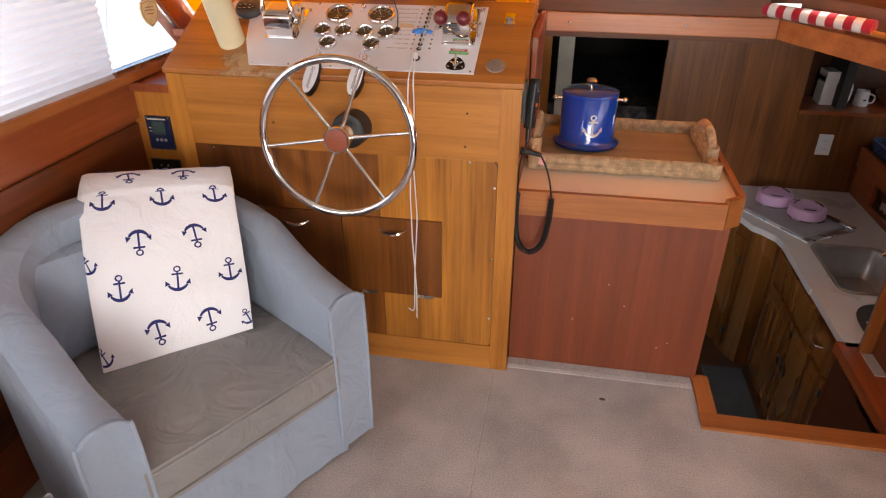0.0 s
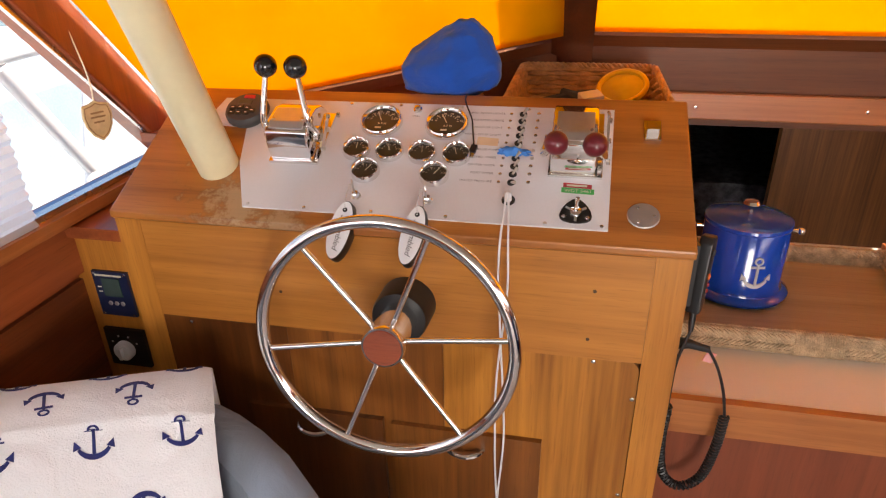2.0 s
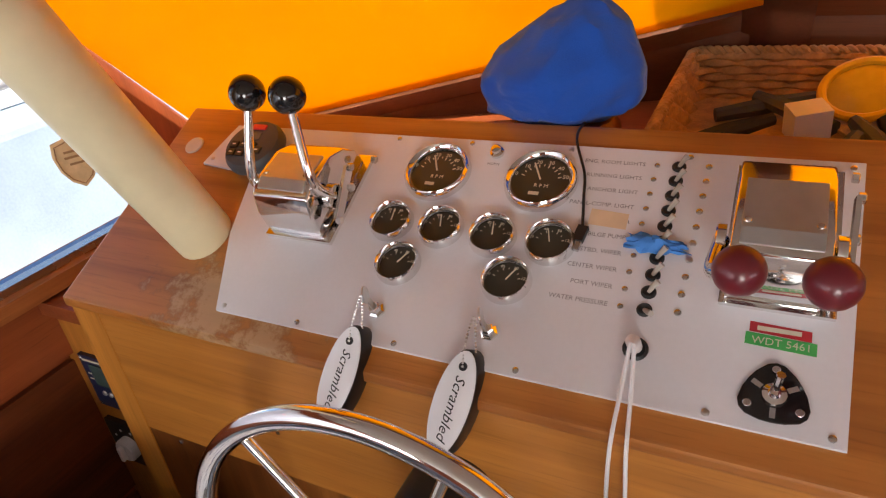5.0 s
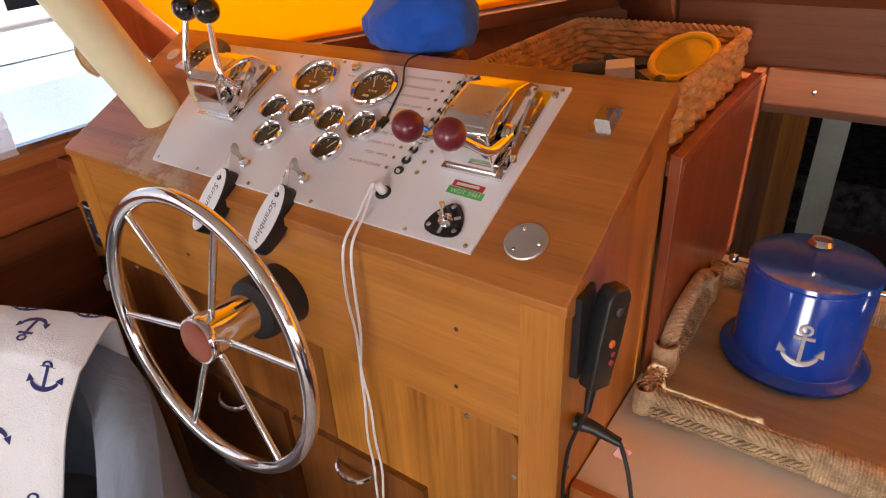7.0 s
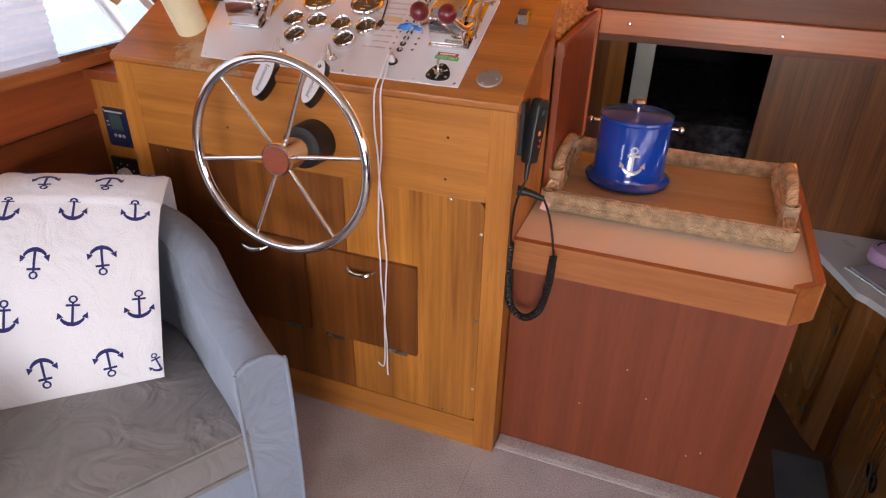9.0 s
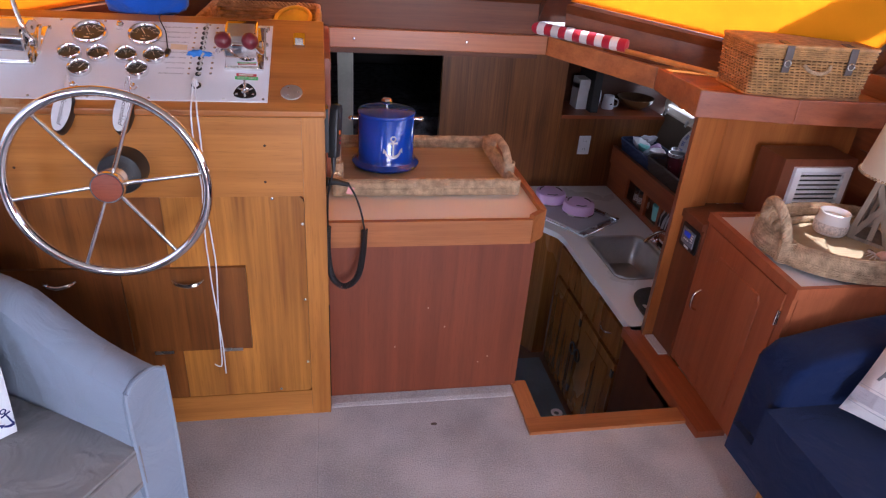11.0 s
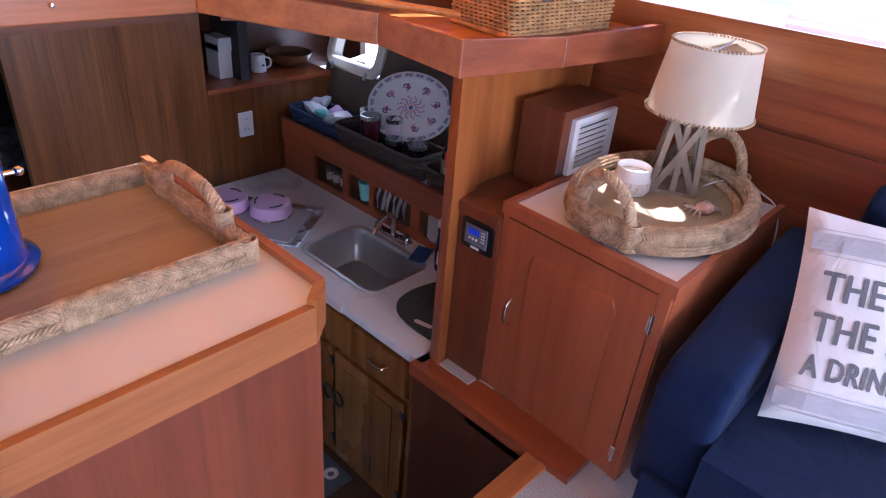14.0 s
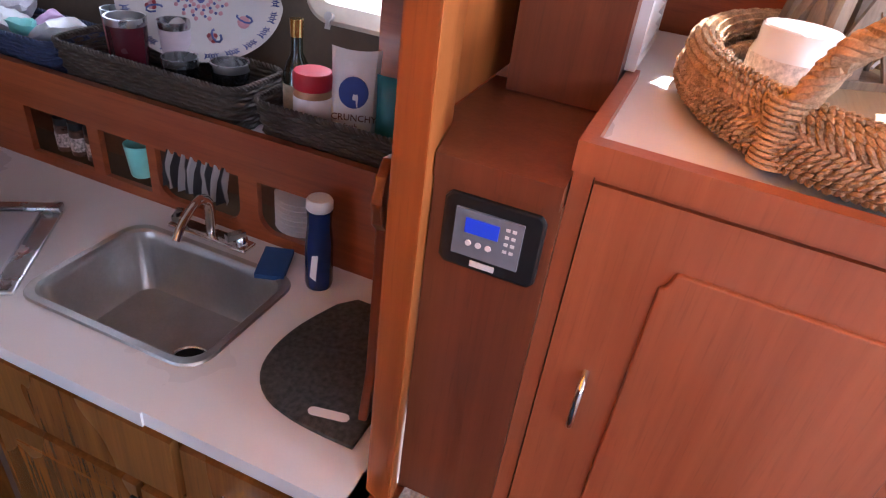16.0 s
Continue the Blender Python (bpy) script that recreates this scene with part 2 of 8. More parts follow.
def wood(name, light, dark, grain="z", rough=0.32, coat=0.16, scale=1.0, streak=0.5, spec=0.5):
    """Varnished boards with grain along one axis, broad bands and fine pores."""
    m = bpy.data.materials.new(name)
    m.use_nodes = True
    t = m.node_tree
    b = t.nodes["Principled BSDF"]
    co = t.nodes.new("ShaderNodeTexCoord")

    def stretched(fine, along, detail, dist):
        mp = t.nodes.new("ShaderNodeMapping")
        s = [fine * scale] * 3
        s["xyz".index(grain)] = along * scale
        mp.inputs["Scale"].default_value = s
        n = t.nodes.new("ShaderNodeTexNoise")
        n.inputs["Scale"].default_value, n.inputs["Detail"].default_value, n.inputs["Distortion"].default_value = 1.0, detail, dist
        t.links.new(co.outputs["Object"], mp.inputs["Vector"])
        t.links.new(mp.outputs[0], n.inputs["Vector"])
        return n.outputs["Fac"]

    bands, lines, blotch = stretched(21, 0.8, 3, 0.5), stretched(110, 3.0, 4, 0.2), stretched(2.2, 1.1, 3, 0.3)
    a = t.nodes.new("ShaderNodeMath")
    a.operation = "MULTIPLY_ADD"
    a.inputs[1].default_value = streak
    t.links.new(lines, a.inputs[0])
    t.links.new(bands, a.inputs[2])
    c = t.nodes.new("ShaderNodeMath")
    c.operation = "MULTIPLY_ADD"
    c.inputs[1].default_value = 0.7
    t.links.new(blotch, c.inputs[0])
    t.links.new(a.outputs[0], c.inputs[2])
    ramp = t.nodes.new("ShaderNodeValToRGB")
    mid = 0.5 + 0.5 * streak + 0.35
    e = ramp.color_ramp.elements
    e[0].position, e[1].position = 0.0, 1.0
    e[0].color, e[1].color = (*dark, 1), (*light, 1)
    mr = t.nodes.new("ShaderNodeMapRange")
    mr.inputs["From Min"].default_value, mr.inputs["From Max"].default_value = mid - 0.34, mid + 0.34
    t.links.new(c.outputs[0], mr.inputs["Value"])
    t.links.new(mr.outputs[0], ramp.inputs["Fac"])
    # short dark pores along the grain
    pores, fleck, dim = stretched(260, 14.0, 2, 0.0), t.nodes.new("ShaderNodeMapRange"), t.nodes.new("ShaderNodeMix")
    fleck.inputs["From Min"].default_value, fleck.inputs["From Max"].default_value, fleck.inputs["To Max"].default_value = 0.56, 0.74, 0.28
    dim.data_type = "RGBA"
    dim.inputs[7].default_value = (*[c * 0.55 for c in dark], 1)
    t.links.new(pores, fleck.inputs["Value"])
    t.links.new(fleck.outputs[0], dim.inputs[0])
    t.links.new(ramp.outputs[0], dim.inputs[6])
    t.links.new(dim.outputs[2], b.inputs["Base Color"])
    bp = t.nodes.new("ShaderNodeBump")
    bp.inputs["Strength"].default_value, bp.inputs["Distance"].default_value = 0.16, 0.002
    t.links.new(lines, bp.inputs["Height"])
    t.links.new(bp.outputs[0], b.inputs["Normal"])
    rr = t.nodes.new("ShaderNodeMapRange")
    rr.inputs["To Min"].default_value, rr.inputs["To Max"].default_value = rough - 0.08, rough + 0.14
    t.links.new(blotch, rr.inputs["Value"])
    t.links.new(rr.outputs[0], b.inputs["Roughness"])
    b.inputs["Coat Weight"].default_value, b.inputs["Coat Roughness"].default_value = coat, 0.18
    b.inputs["Specular IOR Level"].default_value = spec
    return m


def worn(m, centre, radius, bleached, rim):
    """Adds a patch of water-bleached, flaking varnish with a dark ragged rim to a wood."""
    t = m.node_tree
    b = t.nodes["Principled BSDF"]
    old = b.inputs["Base Color"].links[0].from_socket
    co, n = t.nodes.new("ShaderNodeTexCoord"), t.nodes.new("ShaderNodeTexNoise")
    n.inputs["Scale"].default_value, n.inputs["Detail"].default_value, n.inputs["Roughness"].default_value = 16.0, 6, 0.7
    d = t.nodes.new("ShaderNodeVectorMath")
    d.operation = "DISTANCE"
    d.inputs[1].default_value = centre
    t.links.new(co.outputs["Object"], n.inputs["Vector"])
    t.links.new(co.outputs["Object"], d.inputs[0])
    k = t.nodes.new("ShaderNodeMath")
    k.operation = "MULTIPLY_ADD"
    k.inputs[1].default_value = -0.42 / radius
    t.links.new(d.outputs["Value"], k.inputs[0])
    t.links.new(n.outputs["Fac"], k.inputs[2])
    for lo, hi, colour, amount in ((0.21, 0.27, rim, 0.35), (0.25, 0.36, bleached, 0.45)):
        r = t.nodes.new("ShaderNodeMapRange")
        r.inputs["From Min"].default_value, r.inputs["From Max"].default_value, r.inputs["To Max"].default_value = lo, hi, amount
        t.links.new(k.outputs[0], r.inputs["Value"])
        mx = t.nodes.new("ShaderNodeMix")
        mx.data_type = "RGBA"
        mx.inputs[7].default_value = (*colour, 1)
        t.links.new(r.outputs[0], mx.inputs[0])
        t.links.new(old, mx.inputs[6])
        old = mx.outputs[2]
    t.links.new(old, b.inputs["Base Color"])
    return m


def cloth(name, colour, weave=420.0, vary=0.1, bump=0.25, sheen=0.2, rough=0.9, wrinkle=0.35):
    """Woven fabric with threads, faint blotches and soft creases."""
    m = material(name, colour, rough, 0.0, vary, 3.0, weave, bump, sheen=sheen, spec=0.2)
    t = m.node_tree
    b = t.nodes["Principled BSDF"]
    co = t.nodes.new("ShaderNodeTexCoord")
    n = t.nodes.new("ShaderNodeTexNoise")
    n.inputs["Scale"].default_value, n.inputs["Detail"].default_value, n.inputs["Distortion"].default_value = 7.0, 3, 1.2
    t.links.new(co.outputs["Object"], n.inputs["Vector"])
    bp = t.nodes.new("ShaderNodeBump")
    bp.inputs["Strength"].default_value, bp.inputs["Distance"].default_value = wrinkle, 0.03
    t.links.new(n.outputs["Fac"], bp.inputs["Height"])
    old = b.inputs["Normal"].links[0].from_node
    t.links.new(bp.outputs[0], old.inputs["Normal"])
    return m


def translucent(name, colour, amount=0.5, vary=0.06):
    """Thin cloth or paper that light shines through."""
    m = cloth(name, colour, 500, vary, 0.1, 0.0, 0.9, 0.15)
    t = m.node_tree
    b, out = t.nodes["Principled BSDF"], t.nodes["Material Output"]
    tr, mx = t.nodes.new("ShaderNodeBsdfTranslucent"), t.nodes.new("ShaderNodeMixShader")
    mx.inputs[0].default_value = amount
    t.links.new(b.inputs["Base Color"].links[0].from_socket, tr.inputs["Color"])
    t.links.new(b.outputs[0], mx.inputs[1])
    t.links.new(tr.outputs[0], mx.inputs[2])
    t.links.new(mx.outputs[0], out.inputs["Surface"])
    return m


def glass(name, colour=(1, 1, 1), rough=0.0, ior=1.45):
    m = bpy.data.materials.new(name)
    m.use_nodes = True
    b = m.node_tree.nodes["Principled BSDF"]
    b.inputs["Base Color"].default_value = (*colour, 1)
    b.inputs["Transmission Weight"].default_value, b.inputs["Roughness"].default_value, b.inputs["IOR"].default_value = 1.0, rough, ior
    return m


def glowing(name, colour, strength):
    m = bpy.data.materials.new(name)
    m.use_nodes = True
    b = m.node_tree.nodes["Principled BSDF"]
    b.inputs["Base Color"].default_value = (*colour, 1)
    b.inputs["Emission Color"].default_value, b.inputs["Emission Strength"].default_value = (*colour, 1), strength
    return m


TEAK_Z = wood("honey_teak_upright", (0.60, 0.245, 0.040), (0.25, 0.075, 0.009), "z", streak=0.35)
POST_WOOD = wood("orange_teak_post", (0.52, 0.18, 0.042), (0.30, 0.085, 0.018), "z", streak=0.3)
TEAK_BAND = wood("banded_teak_ply", (0.66, 0.27, 0.040), (0.15, 0.042, 0.006), "z", streak=0.45, scale=0.8)
TEAK_X = wood("honey_teak_level", (0.58, 0.24, 0.045), (0.30, 0.10, 0.014), "x", streak=0.3)
TEAK_Y = wood("honey_teak_fore_aft", (0.50, 0.21, 0.05), (0.28, 0.10, 0.02), "y", streak=0.3)
PLY_Z = wood("striped_teak_ply", (0.28, 0.100, 0.022), (0.11, 0.034, 0.008), "z", streak=0.9)
MAHOG_X = wood("mahogany_level", (0.40, 0.102, 0.030), (0.18, 0.038, 0.011), "x", streak=0.35)
MAHOG_Y = wood("mahogany_fore_aft", (0.40, 0.102, 0.030), (0.18, 0.038, 0.011), "y", streak=0.35)
SHADED_MAHOG = wood("shaded_mahogany", (0.23, 0.058, 0.016), (0.08, 0.018, 0.005), "y", streak=0.5)
MAHOG_Z = wood("mahogany_upright", (0.36, 0.088, 0.026), (0.17, 0.036, 0.011), "z", streak=0.35)
PANEL_MAHOG = wood("dull_mahogany_panel", (0.25, 0.060, 0.022), (0.13, 0.028, 0.010), "z", rough=0.42, coat=0.1, streak=0.3)
APRON_WOOD = wood("apron_mahogany", (0.19, 0.060, 0.018), (0.09, 0.026, 0.008), "x", rough=0.45, coat=0.05, streak=0.4, spec=0.3)
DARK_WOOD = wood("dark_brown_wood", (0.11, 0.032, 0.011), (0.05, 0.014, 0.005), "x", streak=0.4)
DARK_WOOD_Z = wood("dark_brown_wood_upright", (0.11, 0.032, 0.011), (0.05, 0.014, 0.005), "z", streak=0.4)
CAB_WOOD = wood("red_brown_cabinet_wood", (0.42, 0.125, 0.048), (0.28, 0.075, 0.028), "z", streak=0.4)
TRIM_X = wood("oiled_trim_level", (0.47, 0.168, 0.048), (0.24, 0.075, 0.02), "x", streak=0.5)
TRIM_Y = wood("oiled_trim_fore_aft", (0.47, 0.168, 0.048), (0.24, 0.075, 0.02), "y", streak=0.5)
GALLEY_WOOD = wood("galley_brown_wood", (0.34, 0.135, 0.030), (0.12, 0.042, 0.010), "z", streak=0.5, rough=0.24, coat=0.5)
LAMINATE = material("cream_laminate", (0.74, 0.67, 0.57), 0.38, vary=0.03, scale=3, fine=200, bump=0.01)
WHITE_LAM = material("white_laminate", (0.78, 0.78, 0.80), 0.3, vary=0.03, scale=3, fine=200, bump=0.01)
PANEL_WHITE = material("satin_white_panel", (0.72, 0.72, 0.76), 0.42, vary=0.035, scale=5, fine=160, bump=0.01)
CARPET = material("taupe_carpet", (0.43, 0.39, 0.38), 0.95, vary=0.24, scale=3.5, fine=190, bump=0.7, sheen=0.25, spec=0.1, grain=0.9)
CHROME = material("polished_chrome", (0.80, 0.79, 0.78), 0.09, 1.0, 0.05, 8, 90, 0.01, rough_vary=0.05)
STEEL = material("brushed_steel", (0.62, 0.62, 0.62), 0.27, 1.0, 0.08, 8, 140, 0.02)
BRASS = material("polished_brass", (0.75, 0.5, 0.16), 0.2, 1.0, 0.08, 8, 90, 0.01)
BLACK = material("black_plastic", (0.012, 0.012, 0.013), 0.38, vary=0.2, scale=8, fine=120, bump=0.02)
BLACK_GLOSS = material("glossy_black", (0.008, 0.008, 0.009), 0.12, vary=0.2, bump=0.0, coat=0.5)
CREAM_PAINT = material("cream_painted_pipe", (0.78, 0.71, 0.46), 0.4, vary=0.05, scale=5, fine=60, bump=0.03)
BLUE_GLOSS = material("glossy_blue_enamel", (0.004, 0.058, 0.44), 0.14, vary=0.1, bump=0.01, coat=0.6)
CEIL = material("tan_bounce_roof", (0.50, 0.45, 0.38), 0.9, vary=0.05, bump=0.2)
GREY_CLOTH = cloth("blue_grey_slipcover", (0.28, 0.335, 0.42), vary=0.08, wrinkle=0.5)
SEAT_CLOTH = cloth("taupe_grey_seat_cover", (0.245, 0.235, 0.235), vary=0.14, wrinkle=0.8)
WHITE_FLEECE = cloth("white_fleece", (0.87, 0.88, 0.91), 300, vary=0.02, bump=0.4)
NAVY_PRINT = cloth("navy_print", (0.03, 0.035, 0.16), 300)
NAVY_VELVET = cloth("navy_velvet", (0.004, 0.012, 0.052), 300, sheen=0.08)
BLUE_CANVAS = cloth("bright_blue_canvas", (0.014, 0.088, 0.46), 500, wrinkle=0.45)
ROPE = material("natural_jute_rope", (0.48, 0.345, 0.215), 0.9, vary=0.32, scale=40, fine=350, bump=0.35, spec=0.15, grain=0.8)
WICKER = material("honey_wicker", (0.49, 0.265, 0.095), 0.6, vary=0.3, scale=30, fine=200, bump=0.4)
BLIND = translucent("white_pleated_shade", (0.80, 0.79, 0.83), 0.5, 0.02)
CANVAS_ORANGE = translucent("orange_canvas_cover", (0.88, 0.455, 0.012), 0.85, 0.05)
HEM = translucent("pale_yellow_hem", (0.86, 0.66, 0.20), 0.6, 0.05)
PANE = glass("window_glass")
PANE.node_tree.nodes["Principled BSDF"].inputs["IOR"].default_value = 1.05

# ---- the boat's shell ----
HULL_P, HULL_S, AFT, ROOF = -1.52, 2.02, -2.3, 2.02

# carpeted sole with the companionway cut out
setting("floor", prism([(HULL_P - 0.1, AFT), (HULL_S + 0.1, AFT), (HULL_S + 0.1, 2.10), (1.205, 2.10), (1.205, 1.845), (0.645, 1.845), (0.645, 2.05), (HULL_P - 0.1, 2.05)], "z", -0.06, 0.0), CARPET, "worn taupe cut-pile carpet")
# roof is out of sight; its tan is set for how much light it bounces
setting("ceiling", prism([(HULL_P - 0.1, AFT - 0.1), (HULL_S + 0.1, AFT - 0.1), (HULL_S + 0.1, 1.92), (0.90, 2.32), (-0.40, 2.36), (HULL_P - 0.1, 1.94)], "z", ROOF, ROOF + 0.05), CEIL, "unseen tan roof, coloured for the light it bounces")


def hull_side(name, x, out, sign):
    """A cabin side: boards below, a long window opening, and a header."""
    a, b = sorted((x, x + out))
    wall = setting(name, join(box(a, b, AFT, 2.75, -0.05, 1.06, 0.0), box(a, b, AFT, 2.6, 1.68, ROOF, 0.0),
                              box(a, b, AFT, -1.5, 1.06, 1.68, 0.0)), MAHOG_Y, "red-brown varnished cabin side")
    for z0, z1, d in ((0.92, 1.055, 0.024), (0.55, 0.90, 0.014), (0.2, 0.53, 0.010)):
        lo, hi = sorted((x - 0.002 * sign, x + d * sign))
        # lower port planks have the shade behind the armchair put into their colour
        part("plank", box(lo, hi, AFT, 2.02 if sign > 0 else 2.3, z0, z1, 0.004), SHADED_MAHOG if sign > 0 and z0 < 0.9 else MAHOG_Y, wall)
    lo, hi = sorted((x - 0.05 * sign, x + 0.05 * sign))
    part("window_sill", box(lo, hi, -1.5, 2.5, 1.055, 1.085 if sign > 0 else 1.192, 0.006), TRIM_Y, wall)
    return wall


hull_side("wall_port", HULL_P, -0.08, 1)
hull_side("wall_starboard", HULL_S, 0.08, -1)
# unseen aft wall added to close the saloon round that lamp
setting("wall_aft", join(box(HULL_P - 0.1, -0.1, AFT - 0.08, AFT, -0.05, ROOF, 0), box(1.4, HULL_S + 0.1, AFT - 0.08, AFT, -0.05, ROOF, 0),
                         box(-0.1, 1.4, AFT - 0.08, AFT, 1.9, ROOF, 0), box(-0.1, 1.4, AFT - 0.08, AFT, -0.05, 0.3, 0)), MAHOG_Z, "unseen mahogany bulkhead round an assumed opening")


def slanted_pillar(name, x, sign):
    """The raked corner pillar between side window and windshield."""
    a, b = sorted((x - 0.03 * sign, x + 0.05 * sign))
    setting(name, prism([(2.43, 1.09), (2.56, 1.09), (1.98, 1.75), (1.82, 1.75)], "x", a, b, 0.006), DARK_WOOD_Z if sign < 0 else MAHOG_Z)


slanted_pillar("pillar_port", HULL_P, 1)
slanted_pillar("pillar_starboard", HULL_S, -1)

# windshield: three raked lights in mahogany, orange canvas lashed over them outside
LEAN_Y, LEAN_Z = -0.50, 0.55


def raked(p, h):
    return Vector((p[0], p[1] + LEAN_Y * h, p[2] + LEAN_Z * h))


def windshield_light(name, p, q, canvas_out):
    """One light: a sill, a glazing bead and glass between two foot points."""
    w = thing(name, ((p[0] + q[0]) / 2, (p[1] + q[1]) / 2, p[2]), "raked windshield light with chrome bead", "window", kind="structure")
    P, Q = Vector(p), Vector(q)
    d = (Q - P).normalized()
    n = d.cross(Vector((0, LEAN_Y, LEAN_Z)).normalized())
    up = Vector((0, LEAN_Y, LEAN_Z)).normalized()
    part("window_sill", bar(P, Q, 0.05, 0.05, 0.006, up), APRON_WOOD, w)
    part("bead", bar(raked(p, 0.055), raked(q, 0.055), 0.012, 0.010, 0.002, up), STEEL, w)
    part("lower_bead", tube([raked(p, -0.03) - n * 0.028, raked(q, -0.03) - n * 0.028], 0.005, 6), STEEL, w)
    # board added out of sight to stop sky leaking in above the glass
    part("header", bar(raked(p, 1.13), raked(q, 1.13), 0.03, 0.20, 0.004, up), APRON_WOOD, w)
    part("head_rail", bar(raked(p, 1.0), raked(q, 1.0), 0.05, 0.07, 0.006, up), APRON_WOOD, w)

    def sheet(lo, hi, off, th):
        bm = bmesh.new()
        vs = [raked(p, lo), raked(q, lo), raked(q, hi), raked(p, hi)]
        a = [bm.verts.new(v + n * off) for v in vs]
        b = [bm.verts.new(v + n * (off + th)) for v in vs]
        bm.faces.new(a)
        bm.faces.new(b[::-1])
        for i in range(4):
            bm.faces.new((a[i], a[(i + 1) % 4], b[(i + 1) % 4], b[i]))
        return bm

    g = part("pane", sheet(0.04, 0.98, 0.0, 0.004), PANE, w)
    g.visible_shadow = False
    cv = single("canvas_cover", sheet(0.10, 1.04, canvas_out, 0.003), CANVAS_ORANGE, "orange canvas cover stretched over the windshield outside", "canvas", "windshield covers")
    part("hem", sheet(0.098, 0.128, canvas_out - 0.005, 0.004), HEM, cv, "pale yellow stitched hem")
    return w


FOOT_PA, FOOT_PB = (HULL_P + 0.05, 2.55, 1.17), (-0.42, 2.93, 1.345)
FOOT_CA, FOOT_CB = (-0.33, 2.98, 1.355), (0.83, 2.98, 1.345)
FOOT_SA, FOOT_SB = (0.92, 2.93, 1.32), (HULL_S - 0.05, 2.50, 1.17)
windshield_light("window_1", FOOT_PA, FOOT_PB, 0.05)
windshield_light("window_2", FOOT_CA, FOOT_CB, 0.05)
windshield_light("window_3", FOOT_SA, FOOT_SB, 0.05)
for nm, a in (("mullion_port", (-0.375, 2.955, 1.335)), ("mullion_starboard", (0.875, 2.955, 1.335))):
    setting(nm, bar(raked(a, -0.12), raked(a, 1.2), 0.125, 0.09, 0.008, (0, -1, 0)), DARK_WOOD_Z)
# apron boards below the lights
for nm, p, q in (("apron_port", FOOT_PA, FOOT_PB), ("apron_centre", FOOT_CA, FOOT_CB), ("apron_starboard", FOOT_SA, FOOT_SB)):
    bm = bmesh.new()
    vs = [Vector((p[0], p[1], 1.08)), Vector((q[0], q[1], 1.08)), Vector(q) - Vector((0, 0, 0.02)), Vector(p) - Vector((0, 0, 0.02))]
    n = (vs[1] - vs[0]).cross(Vector((0, 0, 1))).normalized()
    a, b = [bm.verts.new(v) for v in vs], [bm.verts.new(v - n * 0.03) for v in vs]
    bm.faces.new(a), bm.faces.new(b[::-1])
    for i in range(4):
        bm.faces.new((a[i], a[(i + 1) % 4], b[(i + 1) % 4], b[i]))
    setting(nm, bm, APRON_WOOD, "dark varnished apron under the windshield")

# dash shelf that runs round under the windshield, with its edge beam
BEAM = [(-0.09, 2.95), (0.86, 2.95), (1.21, 2.585), (1.235, 2.285), (1.58, 2.195), (HULL_S - 0.02, 2.09)]
BEAM_TOP = [1.187, 1.183, 1.140, 1.128, 1.120, 1.140]
BEAM_LOW = [1.106, 1.102, 1.052, 1.025, 1.030, 1.045]
setting("dash_shelf", prism([(-0.09, 2.955), (0.87, 2.96), (1.05, 2.78), (1.05, 2.99), (0.9, 3.06), (-0.36, 3.06), (-1.5, 2.60), (-1.5, 2.34), (-0.09, 2.34)], "z", 1.150, 1.175), MAHOG_X, "varnished dash shelf")
setting("dash_shelf_starboard", prism([(1.05, 2.76), (1.22, 2.59), (1.245, 2.295), (1.59, 2.205), (HULL_S + 0.06, 2.10), (HULL_S + 0.06, 2.70), (1.05, 3.08)], "z", 1.088, 1.112), TEAK_X, "varnished dash shelf")
beam = thing("dash_beam", (0.5, 2.95, 1.10), "mahogany beam edging the dash shelf over the galley", "beam", kind="structure")
for i in range(5):
    (xa, ya), (xb, yb) = BEAM[i], BEAM[i + 1]
    dx, dy = xb - xa, yb - ya
    k = 0.024 / math.hypot(dx, dy)
    bm = bmesh.new()
    vs = []
    for (x, y), j in (((xa, ya), i), ((xb, yb), i + 1)):
        for off in (0, 1):
            for z in (BEAM_LOW[j], BEAM_TOP[j]):
                vs.append(bm.verts.new((x - dy * k * off, y + dx * k * off, z)))
    for f in ((0, 1, 3, 2), (4, 6, 7, 5), (0, 4, 5, 1), (2, 3, 7, 6), (1, 5, 7, 3), (0, 2, 6, 4)):
        bm.faces.new([vs[j] for j in f])
    bmesh.ops.recalc_face_normals(bm, faces=bm.faces[:])
    part("board", bevelled(bm, 0.004), (TRIM_X, TRIM_X, TRIM_X, MAHOG_X, MAHOG_X)[i], beam)
for x in (0.012, 0.494):
    part("screw", lathe([(0, 0.002), (0.004, 0.0015), (0.0055, 0)], 10, pose(x, 2.936, 1.147, 90, 0, 0)), STEEL, beam)

# companionway well, with its trim, and the galley below
GZ = -0.86
setting("galley_floor", box(0.2, 2.4, 1.85, 4.1, GZ - 0.04, GZ, 0), material("dark_galley_sole", (0.10, 0.055, 0.03), 0.4, vary=0.2), "dark varnished galley sole")
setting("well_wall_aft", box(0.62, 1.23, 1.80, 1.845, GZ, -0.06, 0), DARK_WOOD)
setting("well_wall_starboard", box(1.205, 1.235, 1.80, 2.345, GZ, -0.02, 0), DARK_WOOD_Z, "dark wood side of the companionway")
setting("trim_well_aft", box(0.585, 1.21, 1.775, 1.848, -0.03, 0.014, 0.005), TRIM_X, "worn varnished nosing board")
setting("trim_well_port", box(0.588, 0.648, 1.85, 2.06, -0.03, 0.012, 0.005), TRIM_Y, "worn varnished nosing board")
